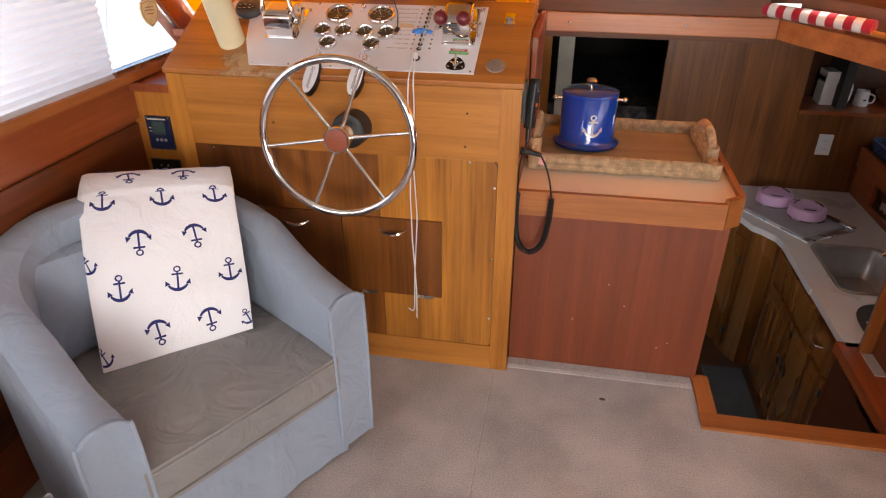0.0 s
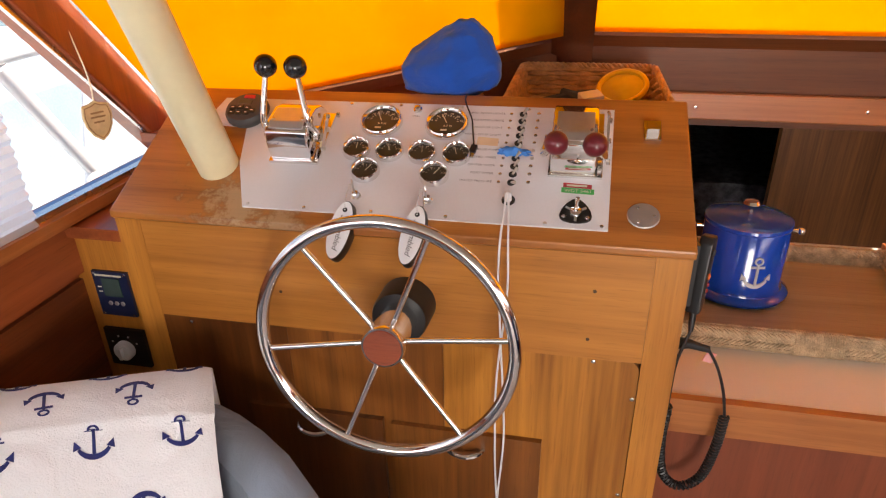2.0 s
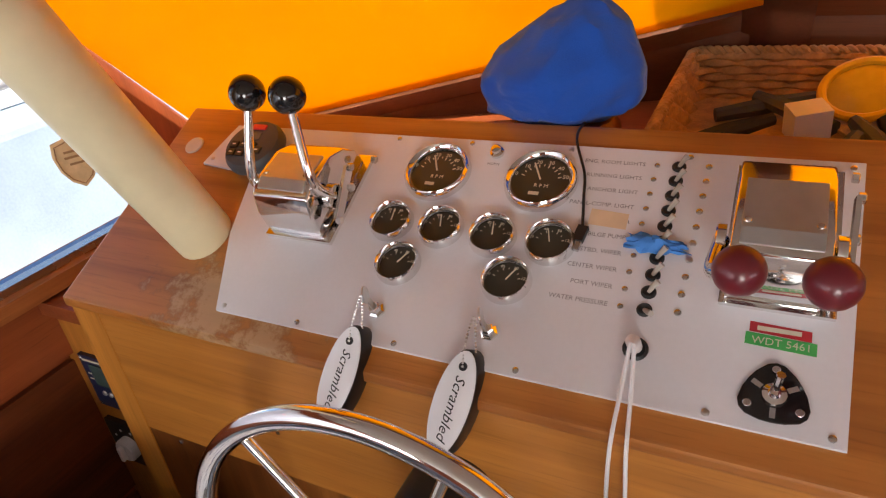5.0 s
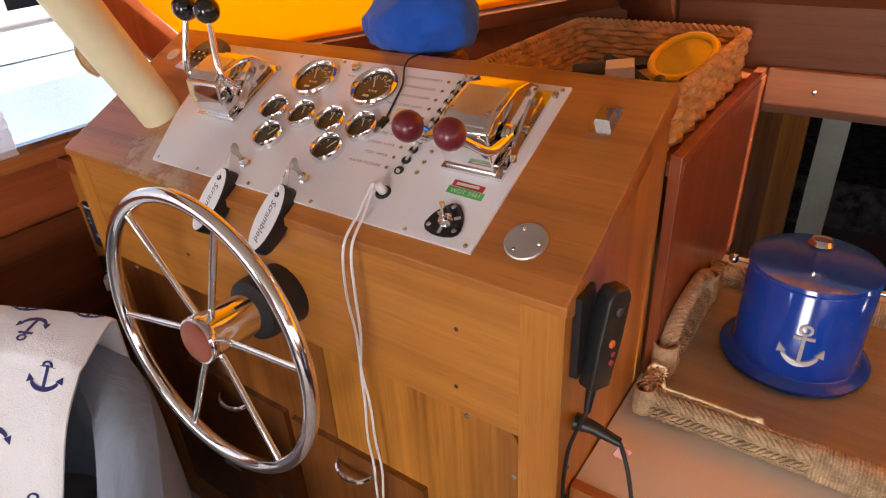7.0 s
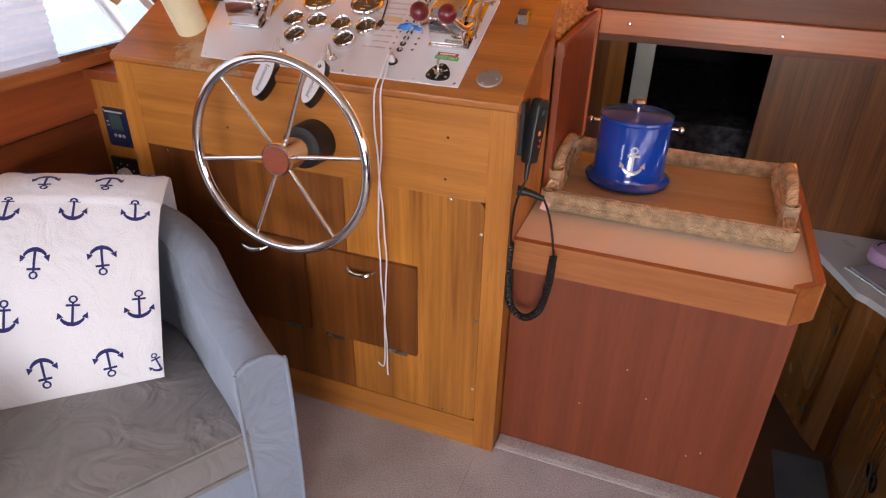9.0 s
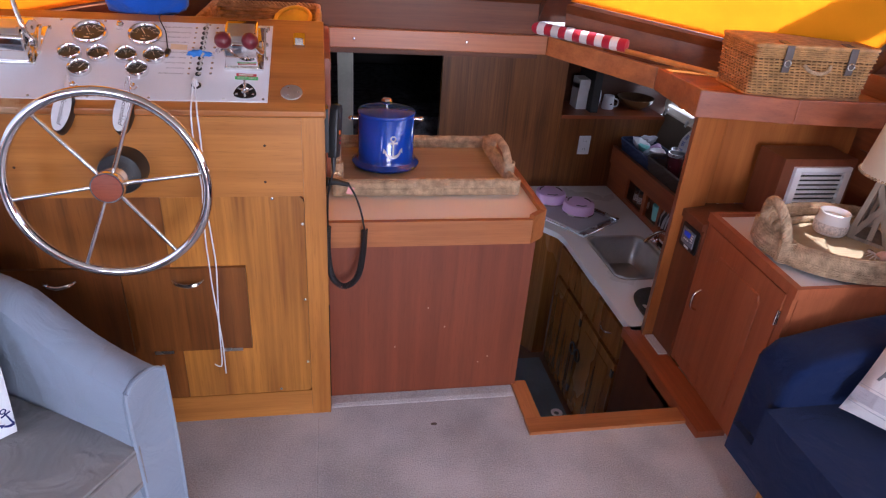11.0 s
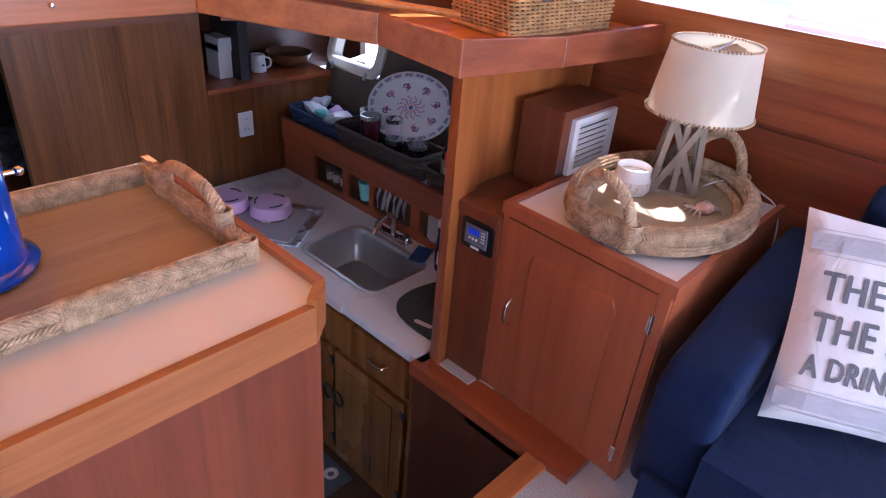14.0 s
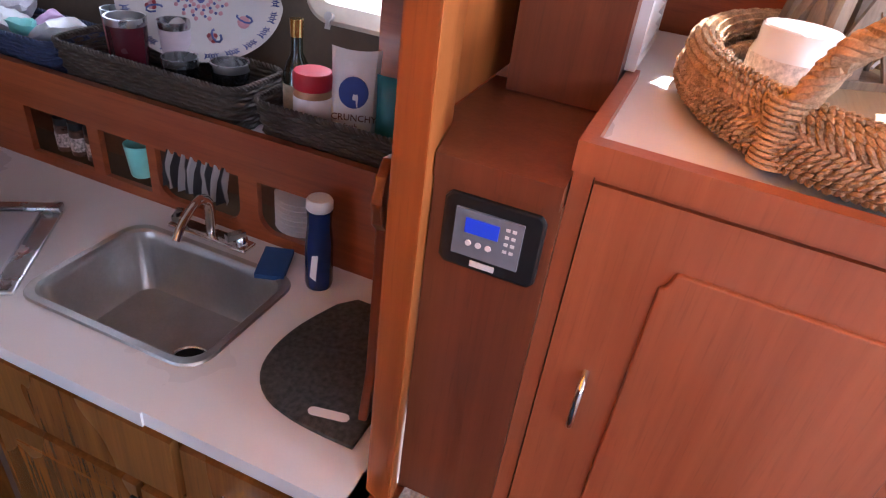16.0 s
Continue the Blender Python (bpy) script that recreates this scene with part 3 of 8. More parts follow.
setting("trim_well_starboard", box(1.195, 1.31, 1.70, 2.36, -0.02, 0.03, 0.006), MAHOG_Y, "mahogany ledge beside the companionway")
setting("galley_bulkhead", box(0.592, 1.385, 4.0, 4.05, GZ, 1.16, 0), PLY_Z, "striped teak-faced plywood bulkhead")
setting("galley_bulkhead_lower", box(1.386, 2.4, 4.0, 4.05, GZ, 0.506, 0), PLY_Z, "striped plywood below the niche")
setting("galley_bulkhead_upper", box(1.386, 2.4, 4.0, 4.05, 0.98, 1.16, 0), PLY_Z, "striped plywood above the niche")
setting("opening_head", box(0.057, 0.591, 4.0, 4.05, 1.02, 1.16, 0), PLY_Z, "plywood head over the cabin opening")
# dark wood inside the niche stands in for the shade of the recess
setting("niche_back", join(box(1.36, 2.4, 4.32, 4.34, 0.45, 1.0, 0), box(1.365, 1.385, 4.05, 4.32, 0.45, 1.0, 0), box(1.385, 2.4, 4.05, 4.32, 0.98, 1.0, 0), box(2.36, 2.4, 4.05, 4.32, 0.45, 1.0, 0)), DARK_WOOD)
setting("galley_bulkhead_port", box(-1.5, -0.167, 4.0, 4.05, GZ, 1.16, 0), PLY_Z)
setting("dash_back_panel", box(-1.5, -0.1, 2.94, 2.97, 0.7, 1.15, 0), PLY_Z)
LINER = material("olive_liner", (0.085, 0.06, 0.04), 0.8, vary=0.15)


def liner_strip(y0, y1, z0, z1):
    """A piece of the flared hull side: further out as it rises."""
    def x(z):
        return 2.04 + 0.3145 * (z - 0.26)
    bm = bmesh.new()
    v = [bm.verts.new(p) for p in ((x(z0), y0, z0), (x(z0), y1, z0), (x(z1), y1, z1), (x(z1), y0, z1), (x(z0) + 0.03, y0, z0), (x(z0) + 0.03, y1, z0), (x(z1) + 0.03, y1, z1), (x(z1) + 0.03, y0, z1))]
    for f in ((0, 1, 2, 3), (7, 6, 5, 4), (0, 4, 5, 1), (1, 5, 6, 2), (2, 6, 7, 3), (3, 7, 4, 0)):
        bm.faces.new([v[i] for i in f])
    return bm


setting("galley_hull", join(liner_strip(2.3, 4.06, -0.05, 0.56), liner_strip(2.3, 2.62, 0.755, 1.05), liner_strip(2.62, 4.06, 0.755, 1.19), liner_strip(2.3, 2.61, 0.56, 0.755), liner_strip(2.96, 3.63, 0.56, 0.755), liner_strip(3.98, 4.06, 0.56, 0.755)), LINER, "drab liner of the flared hull side")
# deck added to block sun behind the aprons and bounce light upward
setting("foredeck", prism([(-1.65, 2.62), (-0.40, 3.02), (0.90, 3.02), (2.15, 2.56), (2.6, 2.5), (2.45, 6.1), (-1.65, 6.1)], "z", 1.19, 1.22), material("white_deck", (0.72, 0.71, 0.68), 0.5, vary=0.06), "white deck added over the galley to keep the sun out")
# strip added to hide the dark hull and burn out white outside the window
setting("side_deck", box(2.11, 2.62, -2.4, 2.49, 0.90, 0.95, 0.01), bpy.data.materials["white_deck"], "white deck strip added to whiten the starboard window view")
setting("ground", box(-60, 60, -60, 60, -1.6, -1.5, 0), material("harbour_water", (0.05, 0.08, 0.09), 0.15, vary=0.2, scale=1.5, fine=8, bump=0.5), "harbour water")
# wide pale sheets added both sides so the window views burn out white
setting("dock", join(box(-16, -1.95, -8, 16, -0.6, -0.4, 0.02), box(2.55, 16, -8, 16, -0.6, -0.4, 0.02)), material("pale_dock_boards", (0.76, 0.75, 0.72), 0.8, vary=0.12, scale=3), "pale dock sheets added to whiten the window views")
# near-black wall colour carries the darkness of the forward cabin
setting("forward_cabin_wall", join(box(-1.4, 1.6, 6.0, 6.05, GZ, 1.3, 0), box(-1.45, -1.4, 4.05, 6.0, GZ, 1.3, 0), box(1.6, 1.65, 4.05, 6.0, GZ, 1.3, 0), box(-1.4, 1.6, 4.05, 6.05, 1.2, 1.25, 0), box(-1.4, 1.6, 4.05, 6.05, GZ - 0.04, GZ, 0)), material("cabin_gloom_black", (0.035, 0.03, 0.028), 0.8, vary=0.2), "forward cabin walls coloured near black for its gloom")

setting("carpet_edge", prism([(2.044, 0.0), (1.985, 0.0), (1.988, 0.003), (2.002, 0.007), (2.044, 0.008)], "x", -0.112, 0.584, 0.002), CARPET, "raised carpet edge along the counter")
setting("carpet_seam", tube([(-0.162, 1.93, -0.001), (-0.168, 1.0, -0.001), (-0.17, -2.2, -0.001)], 0.0035, 6), CARPET)
setting("recess_carpet", box(1.264, 1.304, 2.15, 2.284, 0.0302, 0.037, 0.002), CARPET)
single("carpet_stain", prism([(0.25 + 0.011 * math.cos(a * math.pi / 6) * (1 + 0.3 * math.sin(3 * a)), 1.866 + 0.007 * math.sin(a * math.pi / 6)) for a in range(12)], "z", 0.0005, 0.0018), material("dark_stain", (0.10, 0.07, 0.05), 0.9), "small dark stain on the carpet", "stain")

# ---- helm console ----
CX0, CX1, CY, CZ = -1.32, -0.115, 1.965, 1.115
SL = 0.52


def on_slope(x, y, off=0.0):
    """A point of the console's raked top, off metres above it."""
    k = math.hypot(1, SL)
    return Vector((x, y - off * SL / k, 1.13 + SL * (y - 1.985) + off / k))


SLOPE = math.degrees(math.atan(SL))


def slope_pose(x, y, off=0.0, turn=0.0):
    p = on_slope(x, y, off)
    return Matrix.Translation(p) @ Matrix.Rotation(radians(SLOPE), 4, "X") @ Matrix.Rotation(radians(turn), 4, "Z")


CONSOLE_TOP = worn(wood("worn_teak_top", (0.56, 0.212, 0.042), (0.25, 0.078, 0.015), "x", streak=0.3), (-1.0, 2.06, 1.06), 0.26, (0.66, 0.47, 0.27), (0.10, 0.05, 0.02))
console = thing("helm_console", (-0.7, 2.1, 0), "honey teak helm console with worn varnish and a raked top", "console")
part("body", prism([(1.985, 0.0), (2.32, 0.0), (2.32, 1.27), (1.985, 1.09)], "x", CX0 + 0.004, CX1 - 0.02, 0), TEAK_Z, console)
part("top", prism([(CY - 0.006, CZ - 0.012), (CY - 0.006, CZ + 0.004), (2.325, CZ + 0.192), (2.335, CZ + 0.180), (2.335, CZ + 0.15), (1.985, CZ - 0.025)], "x", CX0 - 0.006, CX1 + 0.004, 0.004), CONSOLE_TOP, console, "worn varnished raked top")
part("upper_front", box(-1.2595, -0.1805, CY, CY + 0.02, 0.8585, 1.099, 0.0008), TEAK_X, console)
VENEER_DARK = wood("dark_teak_veneer", (0.17, 0.052, 0.010), (0.055, 0.015, 0.003), "z", streak=0.45)
VENEER_MID = wood("brown_teak_veneer", (0.31, 0.105, 0.018), (0.10, 0.030, 0.006), "z", streak=0.45)
part("lower_front", box(-1.2595, -0.9505, CY + 0.0015, CY + 0.02, 0.1090, 0.8575, 0.0006), VENEER_DARK, console, "dark brown teak veneer")
part("lower_front", box(-0.9500, -0.5905, CY + 0.0015, CY + 0.02, 0.1090, 0.8575, 0.0006), VENEER_MID, console, "brown teak veneer")
part("lower_front", prism([(-0.5900, 0.1090), (-0.1950, 0.1090), (-0.1850, 0.1125), (-0.1815, 0.1200), (-0.1815, 0.838), (-0.1850, 0.848), (-0.1950, 0.8575), (-0.5900, 0.8575)], "y", CY + 0.0015, CY + 0.02, 0.0006), TEAK_BAND, console, "golden banded teak veneer")
part("stile_starboard", box(-0.180, CX1, CY - 0.0005, 2.0, 0.0, 1.10, 0.0015), TEAK_Z, console)
part("stile_port", box(CX0, -1.26, CY - 0.0005, 2.0, 0.0, 1.10, 0.0015), TEAK_Z, console)
part("kick_board", box(-1.2595, -0.1805, CY, CY + 0.02, 0.0, 0.1075, 0.001), TEAK_X, console)
part("side_panel", prism([(2.0, 0.0), (2.325, 0.0), (2.325, 1.285), (2.0, 1.112)], "x", CX1 - 0.018, CX1 - 0.001, 0.001), TEAK_Z, console)

# ---- counter beside the helm ----
counter = thing("counter", (0.25, 2.4, 0), "mahogany counter with cream laminate top and raised fiddle edge", "counter")
part("front_panel", box(-0.112, 0.600, 2.045, 2.065, 0.0, 0.70, 0.002), PANEL_MAHOG, counter)
for x, z in ((0.235, 0.385), (0.30, 0.30), (0.44, 0.13), (0.475, 0.155), (0.12, 0.22)):
    part("chip", prism([(x + 0.003 * math.cos(a), z + 0.003 * math.sin(a)) for a in (0, 1.2, 2.4, 3.8, 5.0)], "y", 2.0443, 2.046), material("pale_chip", (0.5, 0.34, 0.24), 0.7) if "pale_chip" not in bpy.data.materials else bpy.data.materials["pale_chip"], counter)
part("side_panel", box(0.58, 0.60, 2.066, 2.86, 0.0, 0.70, 0.002), PANEL_MAHOG, counter)
part("back_panel", box(-0.112, 0.60, 2.862, 2.88, 0.0, 0.70, 0.002), PANEL_MAHOG, counter)
part("top", prism([(-0.113, 2.03), (0.575, 2.03), (0.612, 2.062), (0.612, 2.87), (-0.113, 2.87)], "z", 0.70, 0.742), LAMINATE, counter, "cream laminate top")
part("edge_front", box(-0.113, 0.568, 2.012, 2.032, 0.655, 0.7445, 0.003), TRIM_X, counter)
part("edge_corner", bar((0.566, 2.022, 0.706), (0.618, 2.066, 0.706), 0.02, 0.104, 0.003), TRIM_X, counter)
part("edge_side", box(0.610, 0.630, 2.064, 2.87, 0.655, 0.760, 0.003), TRIM_Y, counter)
# cheek between the console and the counter
setting("cheek_panel", prism([(2.33, 0.742), (2.96, 0.742), (2.96, 1.19), (2.33, 1.19)], "x", -0.112, -0.092, 0.002), MAHOG_Z, "mahogany cheek behind the console")

# ---- lamp cabinet ----
cab = thing("cabinet", (1.6, 1.85, 0), "red-brown cabinet with raised-panel door and white laminate top", "cabinet")
part("body", box(1.305, 1.99, 1.60, 2.14, 0.03, 0.665, 0.002), CAB_WOOD, cab)
part("top", box(1.30, 1.99, 1.60, 2.14, 0.665, 0.69, 0.0), WHITE_LAM, cab, "white laminate top")
part("edge_front", box(1.280, 1.304, 1.590, 2.142, 0.667, 0.703, 0.005), CAB_WOOD, cab)
part("edge_aft", box(1.304, 1.99, 1.590, 1.608, 0.667, 0.703, 0.005), CAB_WOOD, cab)
part("edge_forward", box(1.304, 1.62, 2.124, 2.142, 0.667, 0.703, 0.005), CAB_WOOD, cab)
door = part("door", box(1.284, 1.304, 1.635, 2.115, 0.055, 0.658, 0.005), CAB_WOOD, cab)

# post and recess
RECESS_WOOD = wood("brown_recess_wood", (0.19, 0.056, 0.023), (0.11, 0.030, 0.012), "z", streak=0.5)
setting("post", prism([(1.255, 2.289), (1.405, 2.319), (1.41, 2.37), (1.274, 2.342)], "z", -0.02, 1.04, 0.005), POST_WOOD, "varnished teak post at the galley's corner")
setting("recess_panel", box(1.306, 1.33, 2.1405, 2.2975, 0.03, 0.62, 0.0), RECESS_WOOD, "dark wood panel beside the cabinet")
setting("recess_shelf", prism([(1.296, 2.142), (1.62, 2.142), (1.62, 2.335), (1.412, 2.335), (1.40, 2.3165), (1.296, 2.2955)], "z", 0.62, 0.65), RECESS_WOOD)
setting("recess_back", bar((1.412, 2.348, 0.86), (2.0, 2.348, 0.86), 0.02, 0.42, 0.0), POST_WOOD, "teak panel behind the heater box")

# galley counter
gal = thing("galley_counter", (1.6, 3.2, 0.03), "white laminate galley counter", "counter")
part("top", prism([(1.225, 2.33), (1.795, 2.33), (1.795, 2.772), (1.225, 2.772)], "z", -0.005, 0.03, 0), WHITE_LAM, gal)
part("front_strip", box(1.22, 1.357, 2.772, 3.232, -0.005, 0.03, 0), WHITE_LAM, gal)
part("back_strip", box(1.685, 1.795, 2.772, 3.232, -0.005, 0.03, 0), WHITE_LAM, gal)
part("corner_top", prism([(1.218, 3.232), (1.795, 3.232), (1.795, 4.0), (0.9, 4.0), (1.11, 3.41), (1.15, 3.375), (1.205, 3.30)], "z", -0.005, 0.03, 0), WHITE_LAM, gal)

# ---- pleated shades ----


def pleated_shade(name, x, y0, y1, z0, z1, sign):
    bm = bmesh.new()
    n = int((z1 - z0) / 0.012)
    rows = []
    for i in range(n + 1):
        z = z0 + (z1 - z0) * i / n
        xx = x + sign * (0.009 if i % 2 else 0.0)
        rows.append((bm.verts.new((xx, y0, z)), bm.verts.new((xx, y1, z))))
    for a, b in zip(rows, rows[1:]):
        bm.faces.new((a[0], a[1], b[1], b[0]))
    s = thing(name, (x, (y0 + y1) / 2, z0), "white pleated window shade, partly backlit", "window shade", "pleated shades")
    part("pleats", bm, BLIND, s)
    part("bottom_rail", box(x - 0.006, x + 0.014, y0, y1, z0 - 0.012, z0, 0.003), WHITE_LAM, s)
    return s


pleated_shade("window_shade", HULL_P + 0.03, -1.4, 1.925, 1.075, 1.72, 1)
pleated_shade("window_shade", HULL_S - 0.04, -1.4, 1.755, 1.085, 1.72, -1)


# port side window: steel edge along pillar and sill, blue tape, and a hanging plaque
BLUE_TAPE = material("blue_masking_tape", (0.16, 0.33, 0.62), 0.6, vary=0.1)
frame_edge = thing("window_edge", (HULL_P, 2.2, 1.1), "bare steel edging of the side window with blue tape on the sill", "window trim", kind="structure")
part("edge_strip", bar((HULL_P + 0.03, 2.43, 1.10), (HULL_P + 0.03, 1.80, 1.75), 0.012, 0.012, 0.002), STEEL, frame_edge)
part("sill_strip", box(HULL_P + 0.004, HULL_P + 0.028, 1.2, 2.44, 1.0855, 1.100, 0.002), STEEL, frame_edge)
part("tape", box(HULL_P - 0.040, HULL_P + 0.003, 1.2, 2.44, 1.0855, 1.0875, 0), BLUE_TAPE, frame_edge, "blue tape along the sill")

plaque = thing("hanging_plaque", (-1.452, 2.145, 1.22), "small tan shield-shaped plaque hanging in the side window", "plaque")
shield = [(-0.030, 0.036), (-0.012, 0.040), (0.0, 0.046), (0.012, 0.040), (0.030, 0.036), (0.034, 0.012), (0.030, -0.014), (0.018, -0.036), (0.0, -0.050), (-0.018, -0.036), (-0.030, -0.014), (-0.034, 0.012)]
PLM = pose(-1.452, 2.145, 1.265, 90, 0, 62)
part("shield", moved(prism(shield, "z", -0.004, 0.004, 0.0015), PLM), material("tan_leather_plaque", (0.58, 0.42, 0.22), 0.6, vary=0.15, scale=30), plaque)
part("border", moved(tube([(x * 0.86, y * 0.86, 0.0045) for x, y in shield], 0.0012, 6, True), PLM), material("brown_plaque_edge", (0.30, 0.17, 0.07), 0.6), plaque)
for z, w in ((0.018, 0.030), (0.008, 0.034), (-0.004, 0.024)):
    part("lettering_bar", moved(box(-w / 2, w / 2, z - 0.002, z + 0.002, 0.0038, 0.0052, 0), PLM), bpy.data.materials["brown_plaque_edge"], plaque)
part("loop", tube(smooth_path([(-1.452, 2.145, 1.308), (-1.458, 2.155, 1.36), (-1.47, 2.15, 1.45), (-1.485, 2.13, 1.60), (-1.49, 2.12, 1.69)], 6), 0.0018, 6), material("pale_cord", (0.75, 0.70, 0.55), 0.9), plaque, smooth=True)

# neighbouring craft beyond the port window
WHITE_GEL = material("white_gelcoat", (0.80, 0.80, 0.80), 0.35, vary=0.04)
rail = thing("dock_rail", (-2.6, 3.3, -0.4), "white-painted tubular rail on the dock", "rail")
for a, b in (((-2.6, 3.55, 1.25), (-2.6, 3.02, -0.4)), ((-2.6, 3.02, 1.20), (-2.6, 3.46, 0.5)), ((-2.6, 2.2, 1.22), (-2.6, 4.6, 1.28)), ((-2.6, 2.2, 1.22), (-2.6, 2.2, -0.4)), ((-2.6, 4.6, 1.28), (-2.6, 4.6, -0.4))):
    part("tube", tube([a, b], 0.035, 10), WHITE_GEL, rail, smooth=True)
hullm = material("blue_grey_hull", (0.34, 0.42, 0.50), 0.35, vary=0.15, scale=2)
boat = thing("moored_boat", (-5.5, 4.0, -0.4), "blue-grey moored boat with a pale deckhouse beyond the dock rail", "boat")
part("hull", prism([(-4.0, -0.39), (8.5, -0.39), (9.3, 0.75), (-4.2, 0.62)], "x", -6.4, -4.2, 0.05), hullm, boat)
part("deckhouse", prism([(-2.0, 0.66), (5.2, 0.70), (4.4, 1.7), (-1.6, 1.7)], "x", -6.1, -4.7, 0.05), WHITE_GEL, boat)
for y in (-1.2, 0.4, 2.0, 3.3):
    part("window", box(-4.704, -4.69, y, y + 1.0, 1.0, 1.42, 0.0), BLACK_GLOSS, boat)

# ---- helm: wheel, instruments and controls ----
LETTER = material("engraved_grey", (0.22, 0.22, 0.24), 0.6, bump=0)
GAUGE_FACE = material("dark_olive_dial", (0.035, 0.032, 0.022), 0.35, vary=0.15, bump=0.0, coat=0.3)
DIAL_MARK = material("pale_dial_marks", (0.62, 0.58, 0.45), 0.5, bump=0)
KNOB_RED = material("maroon_knob", (0.14, 0.012, 0.02), 0.3, vary=0.1, bump=0.01, coat=0.2)
WHITE_PLASTIC = material("white_plastic", (0.78, 0.78, 0.80), 0.35, vary=0.04, bump=0.01)
OAK_CAP = wood("red_wood_cap", (0.30, 0.075, 0.035), (0.17, 0.035, 0.018), "x", scale=2.0)
RED_TAPE = material("red_label_tape", (0.42, 0.02, 0.03), 0.4, bump=0.02)
GREEN_TAPE = material("green_label_tape", (0.06, 0.42, 0.10), 0.4, bump=0.02)
BLUE_TAPE = material("blue_masking_tape", (0.05, 0.22, 0.62), 0.7, bump=0.3)
TAN_TAPE = material("tan_masking_tape", (0.66, 0.50, 0.33), 0.7, bump=0.2)
GREY_METAL = material("dull_aluminium", (0.55, 0.54, 0.53), 0.35, 0.8, bump=0.03)


def disc(r, h, m, n=24, bev=0.0015):
    return lathe([(0, 0), (r, 0), (r, h - bev), (r - bev, h), (0, h)], n, m)


def screw_head(parent, m, r=0.0045):
    return part("screw", lathe([(r, 0), (r * 0.9, r * 0.35), (r * 0.5, r * 0.55), (0, r * 0.6)], 10, m), STEEL, parent, smooth=True)


# console fittings: latches, drawers, knots, side screws
for x, z in ((-1.19, 0.845), (-0.274, 0.851), (-0.188, 0.765), (-0.190, 0.49), (-0.190, 0.235), (-0.285, 0.122), (-1.21, 0.70)):
    screw_head(console, pose(x, CY + 0.002, z, 90), 0.005)
KNOT = material("dark_knot", (0.06, 0.025, 0.01), 0.6)
for x, z in ((-0.285, 1.017), (-0.29, 0.905), (-0.95, 0.95)):
    part("knot", disc(0.004, 0.0012, pose(x, CY + 0.0005, z, 90), 10, 0.0005), KNOT, console)
screw_head(console, pose(-0.113, 2.0, 0.80, 0, 90), 0.003)


def drawer_front(x0, x1, z0, z1, grain):
    d = part("drawer_front", box(x0, x1, CY - 0.012, CY + 0.003, z0, z1, 0.004), grain, console, "drop front with chrome pull")
    xc = (x0 + x1) / 2
    zp = z1 - 0.045
    part("handle", tube(smooth_path([(xc - 0.045, CY - 0.012, zp + 0.004), (xc - 0.03, CY - 0.030, zp), (xc, CY - 0.036, zp - 0.004), (xc + 0.03, CY - 0.030, zp), (xc + 0.045, CY - 0.012, zp + 0.004)], 5), [0.004 + 0.0025 * math.sin(math.pi * i / 20) for i in range(21)], 8), CHROME, d, smooth=True)
    for xx in (x0 + 0.07, x1 - 0.06):
        part("hinge", box(xx - 0.03, xx + 0.03, CY - 0.014, CY + 0.002, z0 - 0.008, z0 + 0.004, 0.003), STEEL, d)
    return d


drawer_front(-0.715, -0.368, 0.315, 0.625, VENEER_MID)
drawer_front(-1.075, -0.735, 0.315, 0.632, VENEER_DARK)
lt = part("latch", moved(join(box(-0.017, 0.017, -0.028, 0.028, 0, 0.004, 0.001), box(-0.012, 0.012, -0.012, 0.012, 0.004, 0.018, 0.003)), slope_pose(-0.186, 2.236, 0.002)), CHROME, console, "chrome latch plate")
dp = part("deck_plate", disc(0.031, 0.004, slope_pose(-0.206, 2.029, 0.001), 32), GREY_METAL, console, "round blank metal plate")
for a in (0, 120, 240):
    part("screw", disc(0.003, 0.0055, slope_pose(-0.206 + 0.02 * math.cos(radians(a)), 2.029 + 0.018 * math.sin(radians(a)), 0.001), 8, 0.001), STEEL, dp)
part("deck_plate", disc(0.018, 0.003, slope_pose(-1.265, 2.245, 0.001), 24), material("faded_white_disc", (0.6, 0.5, 0.42), 0.6), console, "faded round blank")

# instrument panel
ip = thing("instrument_panel", on_slope(-0.65, 1.995), "white instrument panel with gauges, switches and engraved labels", "control panel")
PX0, PX1, PY0, PY1 = -1.022, -0.271, 1.990, 2.288


def flat(outline, off, h, bev=0.0008):
    """A plate lying on the raked top; its outline in x and y of the top."""
    k = math.hypot(1, SL)
    bm = prism([(x, (y - 1.985) * k) for x, y in outline], "z", 0, h, bev)
    return moved(bm, slope_pose(0, 1.985, off))


part("plate", flat([(PX0, PY0), (PX1, PY0), (PX1 + 0.006, PY1), (-1.19, PY1), (-1.215, 2.21), (-1.10, 2.20), (-1.075, 2.10)], 0.001, 0.005), PANEL_WHITE, ip)
for x, y in ((PX0 + 0.01, PY0 + 0.008), (PX1 - 0.012, PY0 + 0.008), (PX1 - 0.006, PY1 - 0.008), (-0.39, PY0 + 0.007), (-0.585, PY0 + 0.007), (-0.74, PY0 + 0.007), (-0.885, PY0 + 0.007), (-0.45, PY1 - 0.007), (-0.60, PY1 - 0.007), (-0.745, PY1 - 0.007), (-0.865, PY1 - 0.007), (-1.20, 2.22)):
    screw_head(ip, slope_pose(x, y, 0.006), 0.004)


